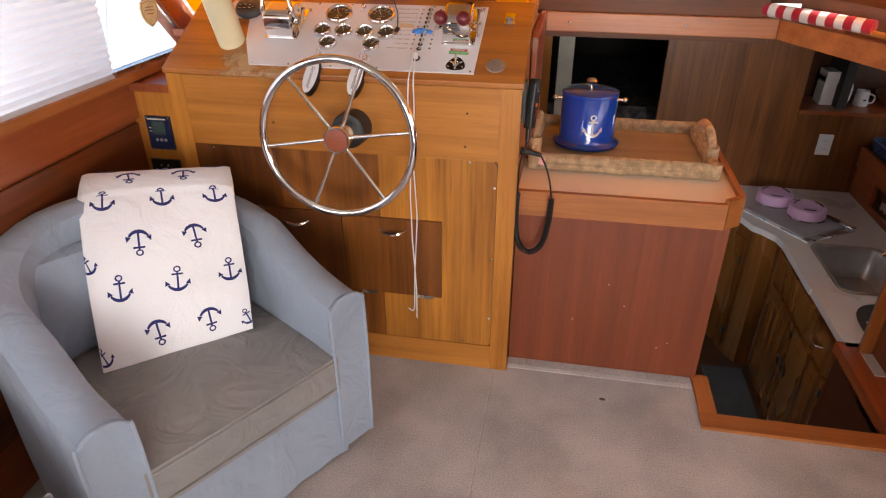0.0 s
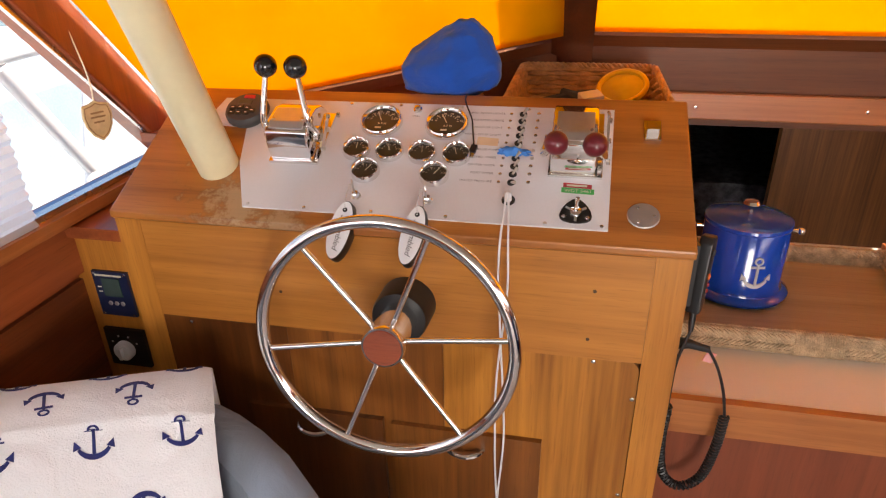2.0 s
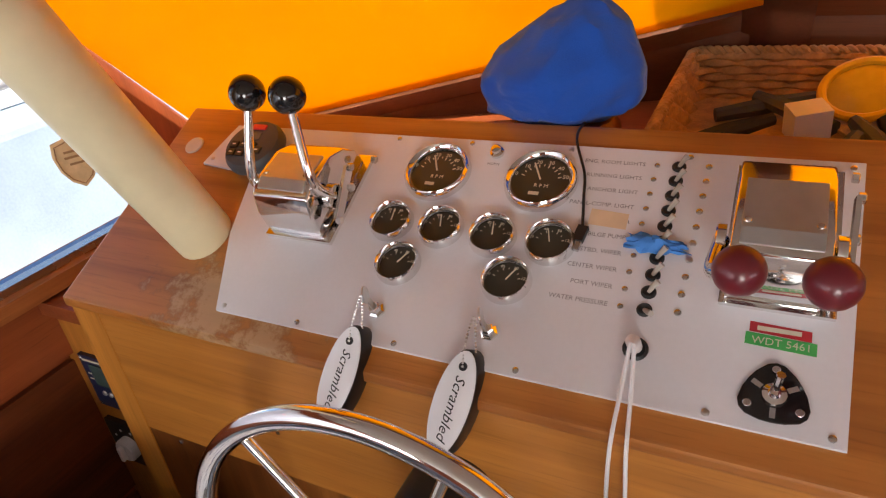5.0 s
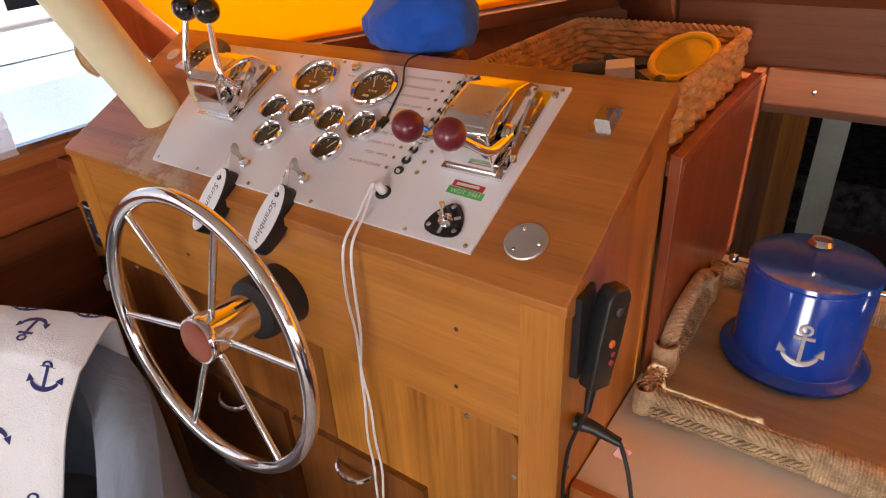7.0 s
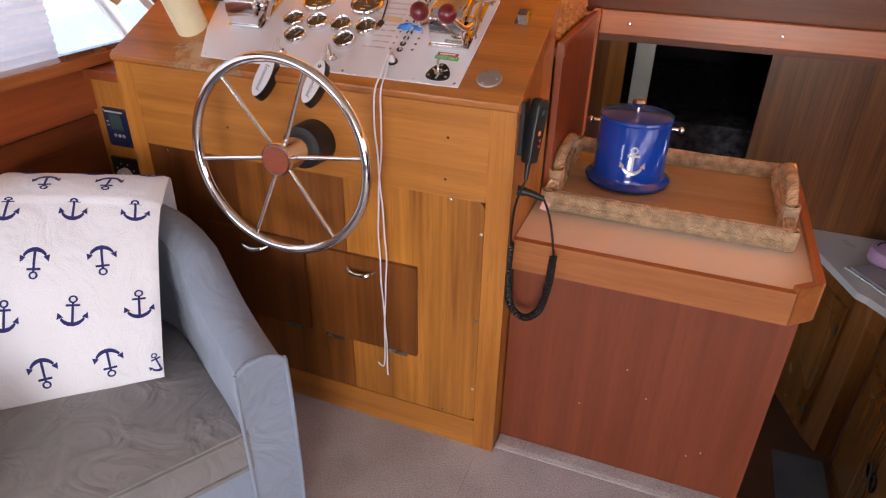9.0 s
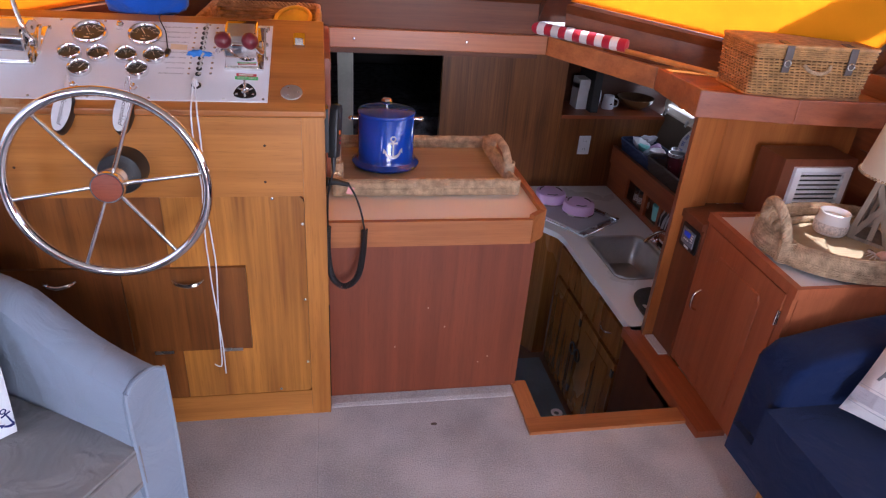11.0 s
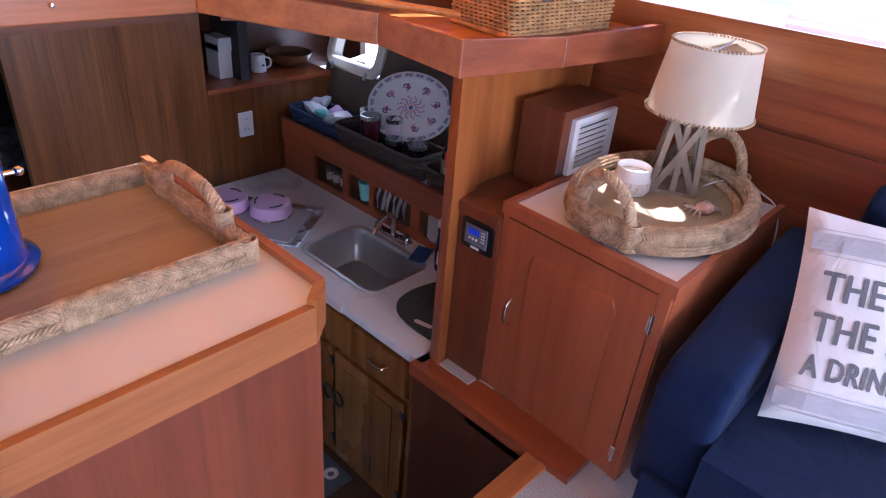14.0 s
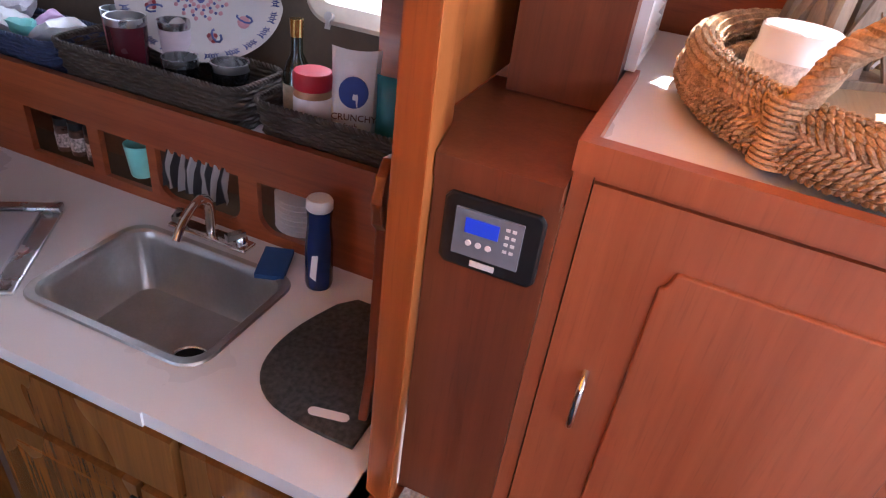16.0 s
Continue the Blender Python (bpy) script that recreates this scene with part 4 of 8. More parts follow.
def gauge(name, x, y, r, needle, numbers):
    g = part(name, lathe([(r, 0), (r, 0.004), (r * 0.97, 0.010), (r * 0.90, 0.014), (r * 0.80, 0.010), (r * 0.78, 0.007)], 40, slope_pose(x, y, 0.006)), CHROME, ip, "chrome-rimmed dial", smooth=True)
    part("dial", disc(r * 0.80, 0.003, slope_pose(x, y, 0.008), 32, 0.0), GAUGE_FACE, g)
    k = r / 0.049
    a = radians(needle)
    m = slope_pose(x, y, 0.0125)
    part("needle", moved(bar((0, 0, 0), (0.030 * k * math.cos(a), 0.030 * k * math.sin(a), 0), 0.0022 * k, 0.001, 0.0), m), DIAL_MARK, g)
    ticks = []
    n = len(numbers)
    for i in range(2 * n - 1):
        b = radians(160 - 140 * i / (2 * n - 2))
        r0, r1 = (0.024, 0.029) if i % 2 == 0 else (0.026, 0.029)
        ticks.append(bar((r0 * k * math.cos(b), r0 * k * math.sin(b) - 0.004 * k, 0), (r1 * k * math.cos(b), r1 * k * math.sin(b) - 0.004 * k, 0), 0.0012 * k, 0.0006, 0))
    part("marks", moved(join(*ticks), m), DIAL_MARK, g)
    lab = []
    for i, t in enumerate(numbers):
        b = radians(160 - 140 * i / (n - 1))
        lab.append(words(t, 0.0085 * k, m @ Matrix.Translation((0.0345 * k * math.cos(b) - 0.004 * k, 0.0345 * k * math.sin(b) - 0.008 * k, 0)), 0.0002))
    if r > 0.04:
        lab.append(words("R P M", 0.008, m @ Matrix.Translation((-0.006, -0.013, 0)), 0.0002))
        lab.append(moved(box(-0.010, 0.004, -0.026, -0.021, 0, 0.0005, 0), m))
    part("numerals", join(*lab), DIAL_MARK, g)
    return g


gauge("tachometer", -0.778, 2.229, 0.049, 116, ["0", "10", "20", "30", "40", "50"])
gauge("tachometer", -0.627, 2.229, 0.049, 118, ["0", "10", "20", "30", "40", "50"])
for x, y, a in ((-0.814, 2.148, 95), (-0.739, 2.148, 105), (-0.665, 2.146, 100), (-0.590, 2.146, 108), (-0.778, 2.092, 60), (-0.628, 2.092, 62)):
    gauge("gauge", x, y, 0.0315, a, ["0", "40", "80", "120"])
part("horn_button", lathe([(0.010, 0), (0.010, 0.004), (0.007, 0.006), (0.007, 0.011), (0.004, 0.013), (0, 0.013)], 16, slope_pose(-0.702, 2.268, 0.006)), CHROME, ip, smooth=True)
part("label", words("HORN", 0.006, slope_pose(-0.711, 2.249, 0.0061), 0.0001), LETTER, ip)
ENGRAVED = ["ENG. ROOM LIGHTS", "RUNNING LIGHTS", "ANCHOR LIGHT", "PANEL-COMP. LIGHT", "BLOWER", "BILGE PUMP", "STBD. WIPER", "CENTER WIPER", "PORT WIPER", "WATER PRESSURE"]
for i, text in enumerate(ENGRAVED):
    y = 2.266 - 0.0201 * i
    x = -0.461 - 0.0005 * i
    part("label", words(text, 0.0085, slope_pose(x - 0.040, y - 0.002, 0.0061), 0.0001, align="RIGHT"), LETTER, ip)
    sw = part("toggle_switch", lathe([(0.0085, 0), (0.0085, 0.0015), (0.0065, 0.003), (0.0055, 0.002), (0, 0.001)], 16, slope_pose(x, y, 0.006)), BLACK, ip, smooth=True)
    up = -1 if i == 9 else 1
    part("lever", tube([on_slope(x, y, 0.007), on_slope(x + 0.004, y + 0.004 * up, 0.013), on_slope(x + 0.009, y + 0.008 * up, 0.018)], [0.0022, 0.003, 0.0036], 8), material("grey_lever", (0.42, 0.38, 0.33), 0.4) if i == 0 else bpy.data.materials["grey_lever"], sw, smooth=True)
    screw_head(ip, slope_pose(x - 0.026, y, 0.006), 0.0036)
    screw_head(ip, slope_pose(x + 0.034, y + 0.003, 0.006), 0.0042)
for x in (-0.780, -0.628):
    part("key_switch", lathe([(0.011, 0), (0.011, 0.003), (0.008, 0.005), (0.008, 0.012), (0.006, 0.014), (0, 0.014)], 6, slope_pose(x, 2.030, 0.006)), CHROME, ip)
    part("key", moved(join(box(-0.0015, 0.0015, -0.004, 0.004, 0, 0.016, 0.0005), disc(0.011, 0.0022, pose(0, 0, 0.026, 0, 90, 0), 16, 0.0005)), slope_pose(x - 0.002, 2.031, 0.018, 20)), STEEL, ip)
part("socket", lathe([(0.0135, 0), (0.0135, 0.002), (0.011, 0.004), (0.010, 0.001), (0, 0.001)], 20, slope_pose(-0.466, 2.043, 0.006)), BLACK, ip, smooth=True)
part("red_tape", flat([(-0.361, 2.082), (-0.305, 2.080), (-0.305, 2.090), (-0.361, 2.092)], 0.006, 0.0006, 0), RED_TAPE, ip, "red embossed label tape")
part("green_tape", flat([(-0.364, 2.069), (-0.300, 2.067), (-0.300, 2.079), (-0.364, 2.081)], 0.006, 0.0006, 0), GREEN_TAPE, ip, "green embossed label tape")
part("lettering", join(words("WDT 5461", 0.0115, slope_pose(-0.358, 2.0705, 0.0067), 0.0001), moved(box(-0.016, 0.024, -0.0025, 0.0025, 0, 0.0003, 0), slope_pose(-0.338, 2.086, 0.0067))), DIAL_MARK, ip)
part("tan_tape", flat([(-0.552, 2.178), (-0.506, 2.176), (-0.506, 2.196), (-0.552, 2.199)], 0.006, 0.0006, 0), TAN_TAPE, ip, "patch of tan masking tape")
bt = bmesh.new()
bmesh.ops.create_grid(bt, x_segments=14, y_segments=8, size=1.0)
for v in bt.verts:
    rr = 1 - 0.35 * noise.noise(v.co * 2.1 + Vector((4, 1, 0)))
    v.co = Vector((v.co.x * 0.033 * rr, v.co.y * 0.0115 * rr * (1.2 - 0.5 * abs(v.co.x + 0.3)), 0.004 + 0.012 * max(0, 1 - v.co.length) + 0.006 * noise.noise(v.co * 3)))
bmesh.ops.solidify(bt, geom=bt.faces[:], thickness=0.0012)
part("blue_tape", moved(bt, slope_pose(-0.468, 2.160, 0.006, -3)), BLUE_TAPE, ip, "crumpled blue masking tape over a switch", smooth=True)
# wiper control: black three-cornered plate with a clear knob
wp = part("wiper_switch", moved(prism([(0.034 * math.cos(radians(90 + 120 * k + d)) * s, 0.034 * math.sin(radians(90 + 120 * k + d)) * s) for k in range(3) for d, s in ((-14, 0.96), (0, 1.0), (14, 0.96), (38, 0.84), (60, 0.80), (82, 0.84))], "z", 0, 0.003, 0.001), slope_pose(-0.333, 2.024, 0.006)), BLACK_GLOSS, ip, "black three-cornered switch plate")
part("knob", moved(join(lathe([(0.012, 0), (0.011, 0.004), (0.006, 0.006), (0.005, 0.012), (0, 0.012)], 14), tube([(0, 0, 0.010), (0.001, 0.004, 0.024), (0.002, 0.007, 0.034)], [0.003, 0.0035, 0.0042], 8)), slope_pose(-0.333, 2.024, 0.009)), CHROME, wp, smooth=True)
for k in range(3):
    a = radians(90 + 120 * k)
    part("screw", disc(0.004, 0.002, slope_pose(-0.333, 2.024, 0.009) @ Matrix.Translation((0.026 * math.cos(a), 0.026 * math.sin(a), 0)), 10, 0.0005), STEEL, wp)
    b = radians(30 + 120 * k)
    part("mark", moved(box(-0.005, 0.005, -0.0025, 0.0025, 0, 0.0006, 0), slope_pose(-0.333, 2.024, 0.009) @ Matrix.Rotation(b, 4, "Z") @ Matrix.Translation((0.018, 0, 0))), GREY_METAL, wp)


def control_head(name, x0, x1, y0, y1, label, balls, knob_mat, r_ball, low):
    """A chrome twin-lever control: base plate, rounded housing and two levers with ball knobs."""
    xc, yc = (x0 + x1) / 2, (y0 + y1) / 2
    c = thing(name, on_slope(xc, yc), label, "boat control", "engine controls")
    k = math.hypot(1, SL)
    m = slope_pose(xc, y0, 0.006)
    L = (y1 - y0) * k
    w = (x1 - x0) / 2
    part("base_plate", moved(box(-w - 0.004, w + 0.014, 0, L, 0, 0.006, 0.002), m), CHROME, c, smooth=True)
    prof = [(0.006, 0.006), (0.010, 0.045), (0.022, 0.072), (0.045, 0.080), (L * 0.62, 0.074), (L * 0.80, 0.058), (L * 0.92, 0.030), (L * 0.95, 0.006)]
    part("housing", moved(prism(prof, "x", -w, w, 0.004, 3), m), CHROME, c, smooth=True)
    part("cover", moved(prism([(0.030, 0.077), (0.046, 0.0825), (L * 0.60, 0.0765), (L * 0.60, 0.072), (0.03, 0.070)], "x", -w * 0.82, w * 0.82, 0.001), m), GREY_METAL, c)
    for sx in (-0.7, 0.7):
        part("screw", disc(0.004, 0.003, m @ pose(sx * w, 0.055, 0.080), 8, 0.001), STEEL, c)
    # link arm and bolts on the open side of the housing
    part("link_arm", moved(bar((w + 0.020, 0.030, 0.020), (w + 0.020, L * 0.62, 0.052), 0.005, 0.016, 0.002), m), CHROME, c)
    for y_, z_ in ((0.030, 0.020), (L * 0.62, 0.052), (0.080, 0.030), (L - 0.012, 0.012)):
        part("bolt", disc(0.006, 0.007, m @ pose(w + 0.020, y_, z_, 0, 90, 0), 6, 0.001), STEEL, c)
    for side, b in zip((-1, 1), balls):
        piv = m @ Vector((side * (w + 0.009), 0.055, 0.040))
        part("pivot", disc(0.018, 0.010, Matrix.Translation(piv) @ Matrix.Rotation(radians(90 * side), 4, "Y") @ Matrix.Translation((0, 0, -0.004)), 18), CHROME, c, smooth=True)
        B = Vector(b)
        if low:
            mid = m @ Vector((side * (w + 0.013), 0.0, 0.066))
        else:
            mid = m @ Vector((side * (w + 0.004), 0.045, 0.085))
        lv = part("lever", tube(smooth_path([piv, mid, B.lerp(mid, 0.25), B], 6), [0.0085 - 0.004 * i / 18 for i in range(19)], 10), CHROME, c, smooth=True)
        part("knob", ball(b, r_ball, 24), knob_mat, lv, smooth=True)
    return c


control_head("throttle_control", -1.000, -0.905, 2.104, 2.245, "polished chrome throttle with two black ball knobs", ((-0.991, 2.119, 1.404), (-0.924, 2.118, 1.403)), BLACK_GLOSS, 0.0245, False)
control_head("shift_control", -0.390, -0.300, 2.104, 2.270, "polished chrome shift control with two maroon ball knobs", ((-0.378, 2.006, 1.298), (-0.308, 2.005, 1.298)), KNOB_RED, 0.0225, True)


def key_float(x):
    """An oval foam float on a ball chain, hanging over the console's edge."""
    f = thing("key_float", (x, 1.94, 1.03), "white oval key float with black foam edge and handwritten name", "key float", "key floats")
    m = Matrix.Translation((x - 0.008, 1.954, 1.112)) @ Matrix.Rotation(radians(50), 4, "X") @ Matrix.Rotation(radians(-8), 4, "Z")
    oval = [(0.0235 * math.cos(a * math.pi / 16), 0.062 * math.sin(a * math.pi / 16)) for a in range(32)]
    part("foam", moved(prism(oval, "z", -0.019, 0.013, 0.004), m), BLACK, f, smooth=True)
    part("face", moved(prism([(0.95 * p, 0.965 * q) for p, q in oval], "z", 0.0125, 0.0142, 0.0005), m), WHITE_PLASTIC, f)
    part("eyelet", disc(0.005, 0.0022, m @ Matrix.Translation((0, 0.042, 0.0135)), 14, 0.0004), BLACK, f)
    part("lettering", words("Scrambled", 0.0175, m @ Matrix.Translation((-0.004, 0.032, 0.0144)) @ Matrix.Rotation(radians(-90), 4, "Z"), 0.0001, shear=0.3), BLACK, f)
    top = m @ Vector((0, 0.042, 0.016))
    ring = slope_pose(x, 2.030, 0.046) @ Vector((-0.002, 0.0, 0))
    pts = smooth_path([top, top.lerp(ring, 0.5) + Vector((-0.004, 0, -0.004)), ring, top.lerp(ring, 0.5) + Vector((0.008, 0, -0.008)), m @ Vector((0, 0.05, -0.012))], 6)
    part("chain", join(*[ball(q, 0.0016, 6) for q in resampled(pts, 0.004)]), STEEL, f)
    return f


key_float(-0.783)
key_float(-0.634)

# wheel
wheel = thing("steering_wheel", (-0.66, 1.96, 0.93), "polished steel steering wheel with red wooden hub cap", "steering wheel")
WM = pose(-0.662, 1.791, 0.966, 86)
part("rim", moved(tube([(0.242 * math.cos(a * math.pi / 48), 0.242 * math.sin(a * math.pi / 48), 0) for a in range(96)], 0.0125, 14, True), WM), CHROME, wheel, "polished tubular rim", smooth=True)
for i in range(6):
    a = radians(8.5 + 60 * i)
    part("spoke", moved(tube([(0.030 * math.cos(a), 0.030 * math.sin(a), -0.012), (0.235 * math.cos(a), 0.235 * math.sin(a), 0)], 0.0058, 10), WM), CHROME, wheel, smooth=True)
part("hub", lathe([(0, -0.100), (0.038, -0.100), (0.039, -0.02), (0.041, -0.004), (0.043, 0.008), (0.040, 0.014), (0.036, 0.014)], 32, WM), CHROME, wheel, smooth=True)
part("cap", lathe([(0.039, 0.010), (0.036, 0.0165), (0.015, 0.019), (0, 0.0195)], 32, WM), OAK_CAP, wheel, "red-brown wooden hub cap", smooth=True)
part("shaft_housing", lathe([(0.062, -0.21), (0.060, -0.19), (0.058, -0.108), (0.055, -0.098), (0.040, -0.096), (0, -0.096)], 32, WM), BLACK, wheel, "black shaft housing", smooth=True)

# cream pipe that rises beside the windshield
PD = Vector((0.03, -0.435, 0.90)).normalized()
pb = on_slope(-1.125, 2.092, -0.01)
pipe = thing("support_pipe", pb, "cream-painted round support pipe, leaning aft", "pipe")
part("tube", tube([pb, pb + PD * 0.95], 0.0455, 32), CREAM_PAINT, pipe, smooth=True)

# autopilot remote
ap = thing("autopilot_remote", on_slope(-1.105, 2.235), "round grey autopilot keypad with red button", "control")
am = slope_pose(-1.108, 2.236, 0.006)
DG = material("charcoal_plastic", (0.055, 0.06, 0.065), 0.5, vary=0.1, bump=0.05)
part("body", lathe([(0.046, 0), (0.052, 0.008), (0.052, 0.018), (0.047, 0.026), (0.040, 0.028), (0, 0.028)], 32, am), DG, ap, smooth=True)
part("screen", moved(box(-0.020, 0.012, 0.006, 0.020, 0.0275, 0.0295, 0.001), am), material("lcd_grey", (0.09, 0.10, 0.085), 0.2), ap)
part("button", moved(box(-0.012, 0.014, 0.027, 0.036, 0.0275, 0.031, 0.002), am), material("red_button", (0.6, 0.02, 0.03), 0.4), ap, "red standby button")
for bx, by in ((-0.028, -0.008), (-0.010, -0.006), (0.008, -0.008), (-0.026, -0.024), (-0.008, -0.024), (0.010, -0.024), (0.022, -0.016)):
    part("button", moved(box(bx - 0.007, bx + 0.007, by - 0.006, by + 0.006, 0.0275, 0.0315, 0.002), am), BLACK, ap)
    part("mark", moved(box(bx - 0.003, bx + 0.003, by - 0.001, by + 0.001, 0.0315, 0.0318, 0), am), WHITE_PLASTIC, ap)

# compass under a blue cover
compass = thing("covered_compass", (-0.652, 2.41, 1.18), "compass under a crumpled bright blue fabric cover", "compass")
part("pedestal", lathe([(0.085, 1.17), (0.085, 1.27), (0.075, 1.285), (0, 1.285)], 32, pose(-0.652, 2.425, 0)), MAHOG_Z, compass, smooth=True)
hb = bmesh.new()
bmesh.ops.create_icosphere(hb, subdivisions=5, radius=1.0)
for v in hb.verts:
    d = v.co.copy()
    ang = math.atan2(d.y, d.x)
    fold = 0.15 * abs(noise.noise(d * 1.7 + Vector((1.3, 0, 2)))) + 0.03 * noise.noise(d * 3.4) + 0.035 * max(0.0, 0.9 - abs(d.z)) * math.sin(5 * ang + 2.2 * d.z)
    r = 1.0 - fold
    x, y, z = d.x * 0.127 * r, d.y * 0.105 * r, d.z * 0.110 * r
    if d.z > 0:
        x, y = x * (1 - 0.40 * d.z ** 1.3), y * (1 - 0.36 * d.z ** 1.3)
        x += 0.030 * d.z
        z *= 1 + 0.15 * d.x
    if d.z < -0.45:
        z = -0.45 * 0.102 - (abs(d.z) - 0.45) * 0.05 + 0.006 * noise.noise(d * 4)
        k = 1.0 + 0.04 * math.sin(9 * math.atan2(d.y, d.x))
        x, y = x * k, y * k
    v.co = Vector((x, y, z))
moved(hb, pose(-0.655, 2.415, 1.357))
part("cover", hb, BLUE_CANVAS, compass, "bright blue fabric cover", smooth=True)

# loose usb lead from the compass
usb = thing("usb_lead", on_slope(-0.55, 2.15), "thin black usb lead lying on the panel", "cable")
up = smooth_path([(-0.600, 2.40, 1.30), on_slope(-0.597, 2.30, 0.012), on_slope(-0.573, 2.245, 0.010), on_slope(-0.566, 2.215, 0.009), on_slope(-0.556, 2.17, 0.009)], 8)
part("wire", tube(up, 0.0019, 6), BLACK, usb, smooth=True)
part("plug", moved(box(-0.0065, 0.0065, -0.018, 0.004, 0.0, 0.007, 0.0015), slope_pose(-0.555, 2.168, 0.0065, -8)), BLACK, usb)
part("tip", moved(box(-0.006, 0.006, -0.031, -0.018, 0.001, 0.0055, 0.0005), slope_pose(-0.555, 2.168, 0.0065, -8)), STEEL, usb)

# white cord from the socket down the console
wc = thing("white_cord", (-0.465, 1.95, 1.15), "twisted white cord hanging from the panel socket", "cord")
part("plug", moved(tube([(0, 0, 0), (0, -0.004, 0.022), (0, -0.012, 0.030)], [0.008, 0.008, 0.003], 12), slope_pose(-0.467, 2.045, 0.006)), WHITE_PLASTIC, wc, smooth=True)
for sgn in (-1, 1):
    pts = [on_slope(-0.466 + 0.002 * sgn, 2.036, 0.036), on_slope(-0.464 + 0.005 * sgn, 1.995, 0.022), (-0.462 + 0.008 * sgn, CY - 0.022, 1.115)]
    for i in range(1, 12):
        z = 1.11 - 0.077 * i
        tw = math.cos(0.55 * i) * 0.010 * sgn * (1.0 if i < 9 else 0.5)
        pts.append((-0.462 + tw + 0.004 * noise.noise(Vector((i * 0.4, sgn, 0))), CY - 0.026 - 0.004 * (i % 2), z))
    pts.append((-0.475 + 0.016 * sgn, CY - 0.026, 0.245 - 0.02 * sgn))
    part("wire", tube(smooth_path(pts, 6), 0.0023, 7), WHITE_PLASTIC, wc, smooth=True)

# radio microphone on the console's side, with its coiled cord
mic = thing("radio_microphone", (-0.10, 2.06, 0.95), "black handheld radio microphone in a clip on the console", "microphone")
part("clip", box(-0.114, -0.103, 1.985, 2.03, 0.99, 1.12, 0.004), BLACK, mic)
MM = Matrix.Translation((-0.086, 2.026, 1.04)) @ Matrix.Rotation(radians(-22), 4, "Z") @ Matrix.Rotation(radians(-10), 4, "X") @ Matrix.Diagonal((0.85, 0.68, 0.90, 1.0))
part("body", moved(prism([(-0.026, -0.085), (0.026, -0.085), (0.032, 0.0), (0.030, 0.075), (0.018, 0.09), (-0.018, 0.09), (-0.030, 0.075), (-0.032, 0.0)], "x", -0.014, 0.018, 0.006, 3), MM), BLACK, mic, smooth=True)
part("button", moved(disc(0.007, 0.004, pose(0.018, 0.0, 0.0, 0, 90, 0), 12), MM), material("orange_button", (0.7, 0.16, 0.02), 0.4), mic, "orange button")
part("button", moved(disc(0.008, 0.004, pose(0.018, 0.0, 0.055, 0, 90, 0), 12), MM), DG, mic)
for q in (-0.02, -0.035):
    part("button", moved(disc(0.005, 0.004, pose(0.018, 0.010, q, 0, 90, 0), 10), MM), material("dull_red_key", (0.3, 0.03, 0.03), 0.5) if q == -0.02 else bpy.data.materials["dull_red_key"], mic)
neck = MM @ Vector((0.002, -0.004, -0.085))
part("strain_relief", tube([neck, neck + Vector((0, -0.010, -0.04))], [0.008, 0.005], 10), BLACK, mic, smooth=True)
part("plug", tube([(-0.112, 2.01, 0.888), (-0.085, 2.015, 0.885), (-0.045, 2.02, 0.872)], [0.014, 0.010, 0.007], 12), BLACK, mic, smooth=True)
part("tag", moved(box(-0.010, 0.010, -0.001, 0.001, -0.012, 0.012, 0.0005), pose(-0.040, 2.022, 0.852, 0, 20, 10)), material("tag_white_red", (0.75, 0.35, 0.32), 0.6), mic, "small red and white tag")
n0 = neck + Vector((0, -0.010, -0.04))
part("lead", tube(smooth_path([n0, (-0.108, 1.99, 0.86), (-0.112, 1.984, 0.80), (-0.112, 1.984, 0.745)], 8), 0.0032, 7), BLACK, mic, smooth=True)
part("lead", tube(smooth_path([(-0.045, 2.02, 0.872), (-0.025, 2.005, 0.84), (-0.008, 1.99, 0.79), (0.002, 1.984, 0.735)], 8), 0.0032, 7), BLACK, mic, smooth=True)
loop = smooth_path([(-0.112, 1.984, 0.745), (-0.114, 1.984, 0.65), (-0.100, 1.984, 0.56), (-0.062, 1.984, 0.525), (-0.020, 1.984, 0.56), (-0.002, 1.984, 0.65), (0.002, 1.984, 0.735)], 12)
coil, ln = [], resampled(loop, 0.0011)
for i, q in enumerate(ln):
    a, b = ln[max(0, i - 1)], ln[min(len(ln) - 1, i + 1)]
    t = (b - a).normalized()
    o = t.cross(Vector((0, 1, 0))).normalized()
    w = 2 * math.pi * i * 0.0011 / 0.0082
    coil.append(q + 0.0085 * (math.cos(w) * Vector((0, 1, 0)) + math.sin(w) * o))
part("coiled_cord", tube(coil, 0.0031, 5), BLACK, mic, smooth=True)

# charger panel on the narrow port locker
locker = thing("port_locker", (-1.42, 2.1, 0), "narrow teak locker between the console and the cabin side", "locker")
part("front", box(HULL_P + 0.004, CX0 - 0.006, 2.02, 2.04, 0.0, 1.02, 0.002), TEAK_Z, locker)
part("top", box(HULL_P + 0.004, CX0 - 0.008, 2.0, 2.34, 1.021, 1.05, 0.004), MAHOG_Y, locker)
BLUE_PANEL = material("navy_faceplate", (0.012, 0.018, 0.06), 0.35, vary=0.1, bump=0.01)
ch = thing("charger_monitor", (-1.42, 2.015, 0.80), "dark blue battery charger display with three buttons", "display")
part("faceplate", box(-1.470, -1.374, 2.012, 2.02, 0.806, 0.930, 0.003), BLUE_PANEL, ch)
part("screen", box(-1.446, -1.398, 2.0095, 2.012, 0.862, 0.912, 0.001), material("lcd_teal", (0.055, 0.085, 0.08), 0.2), ch)
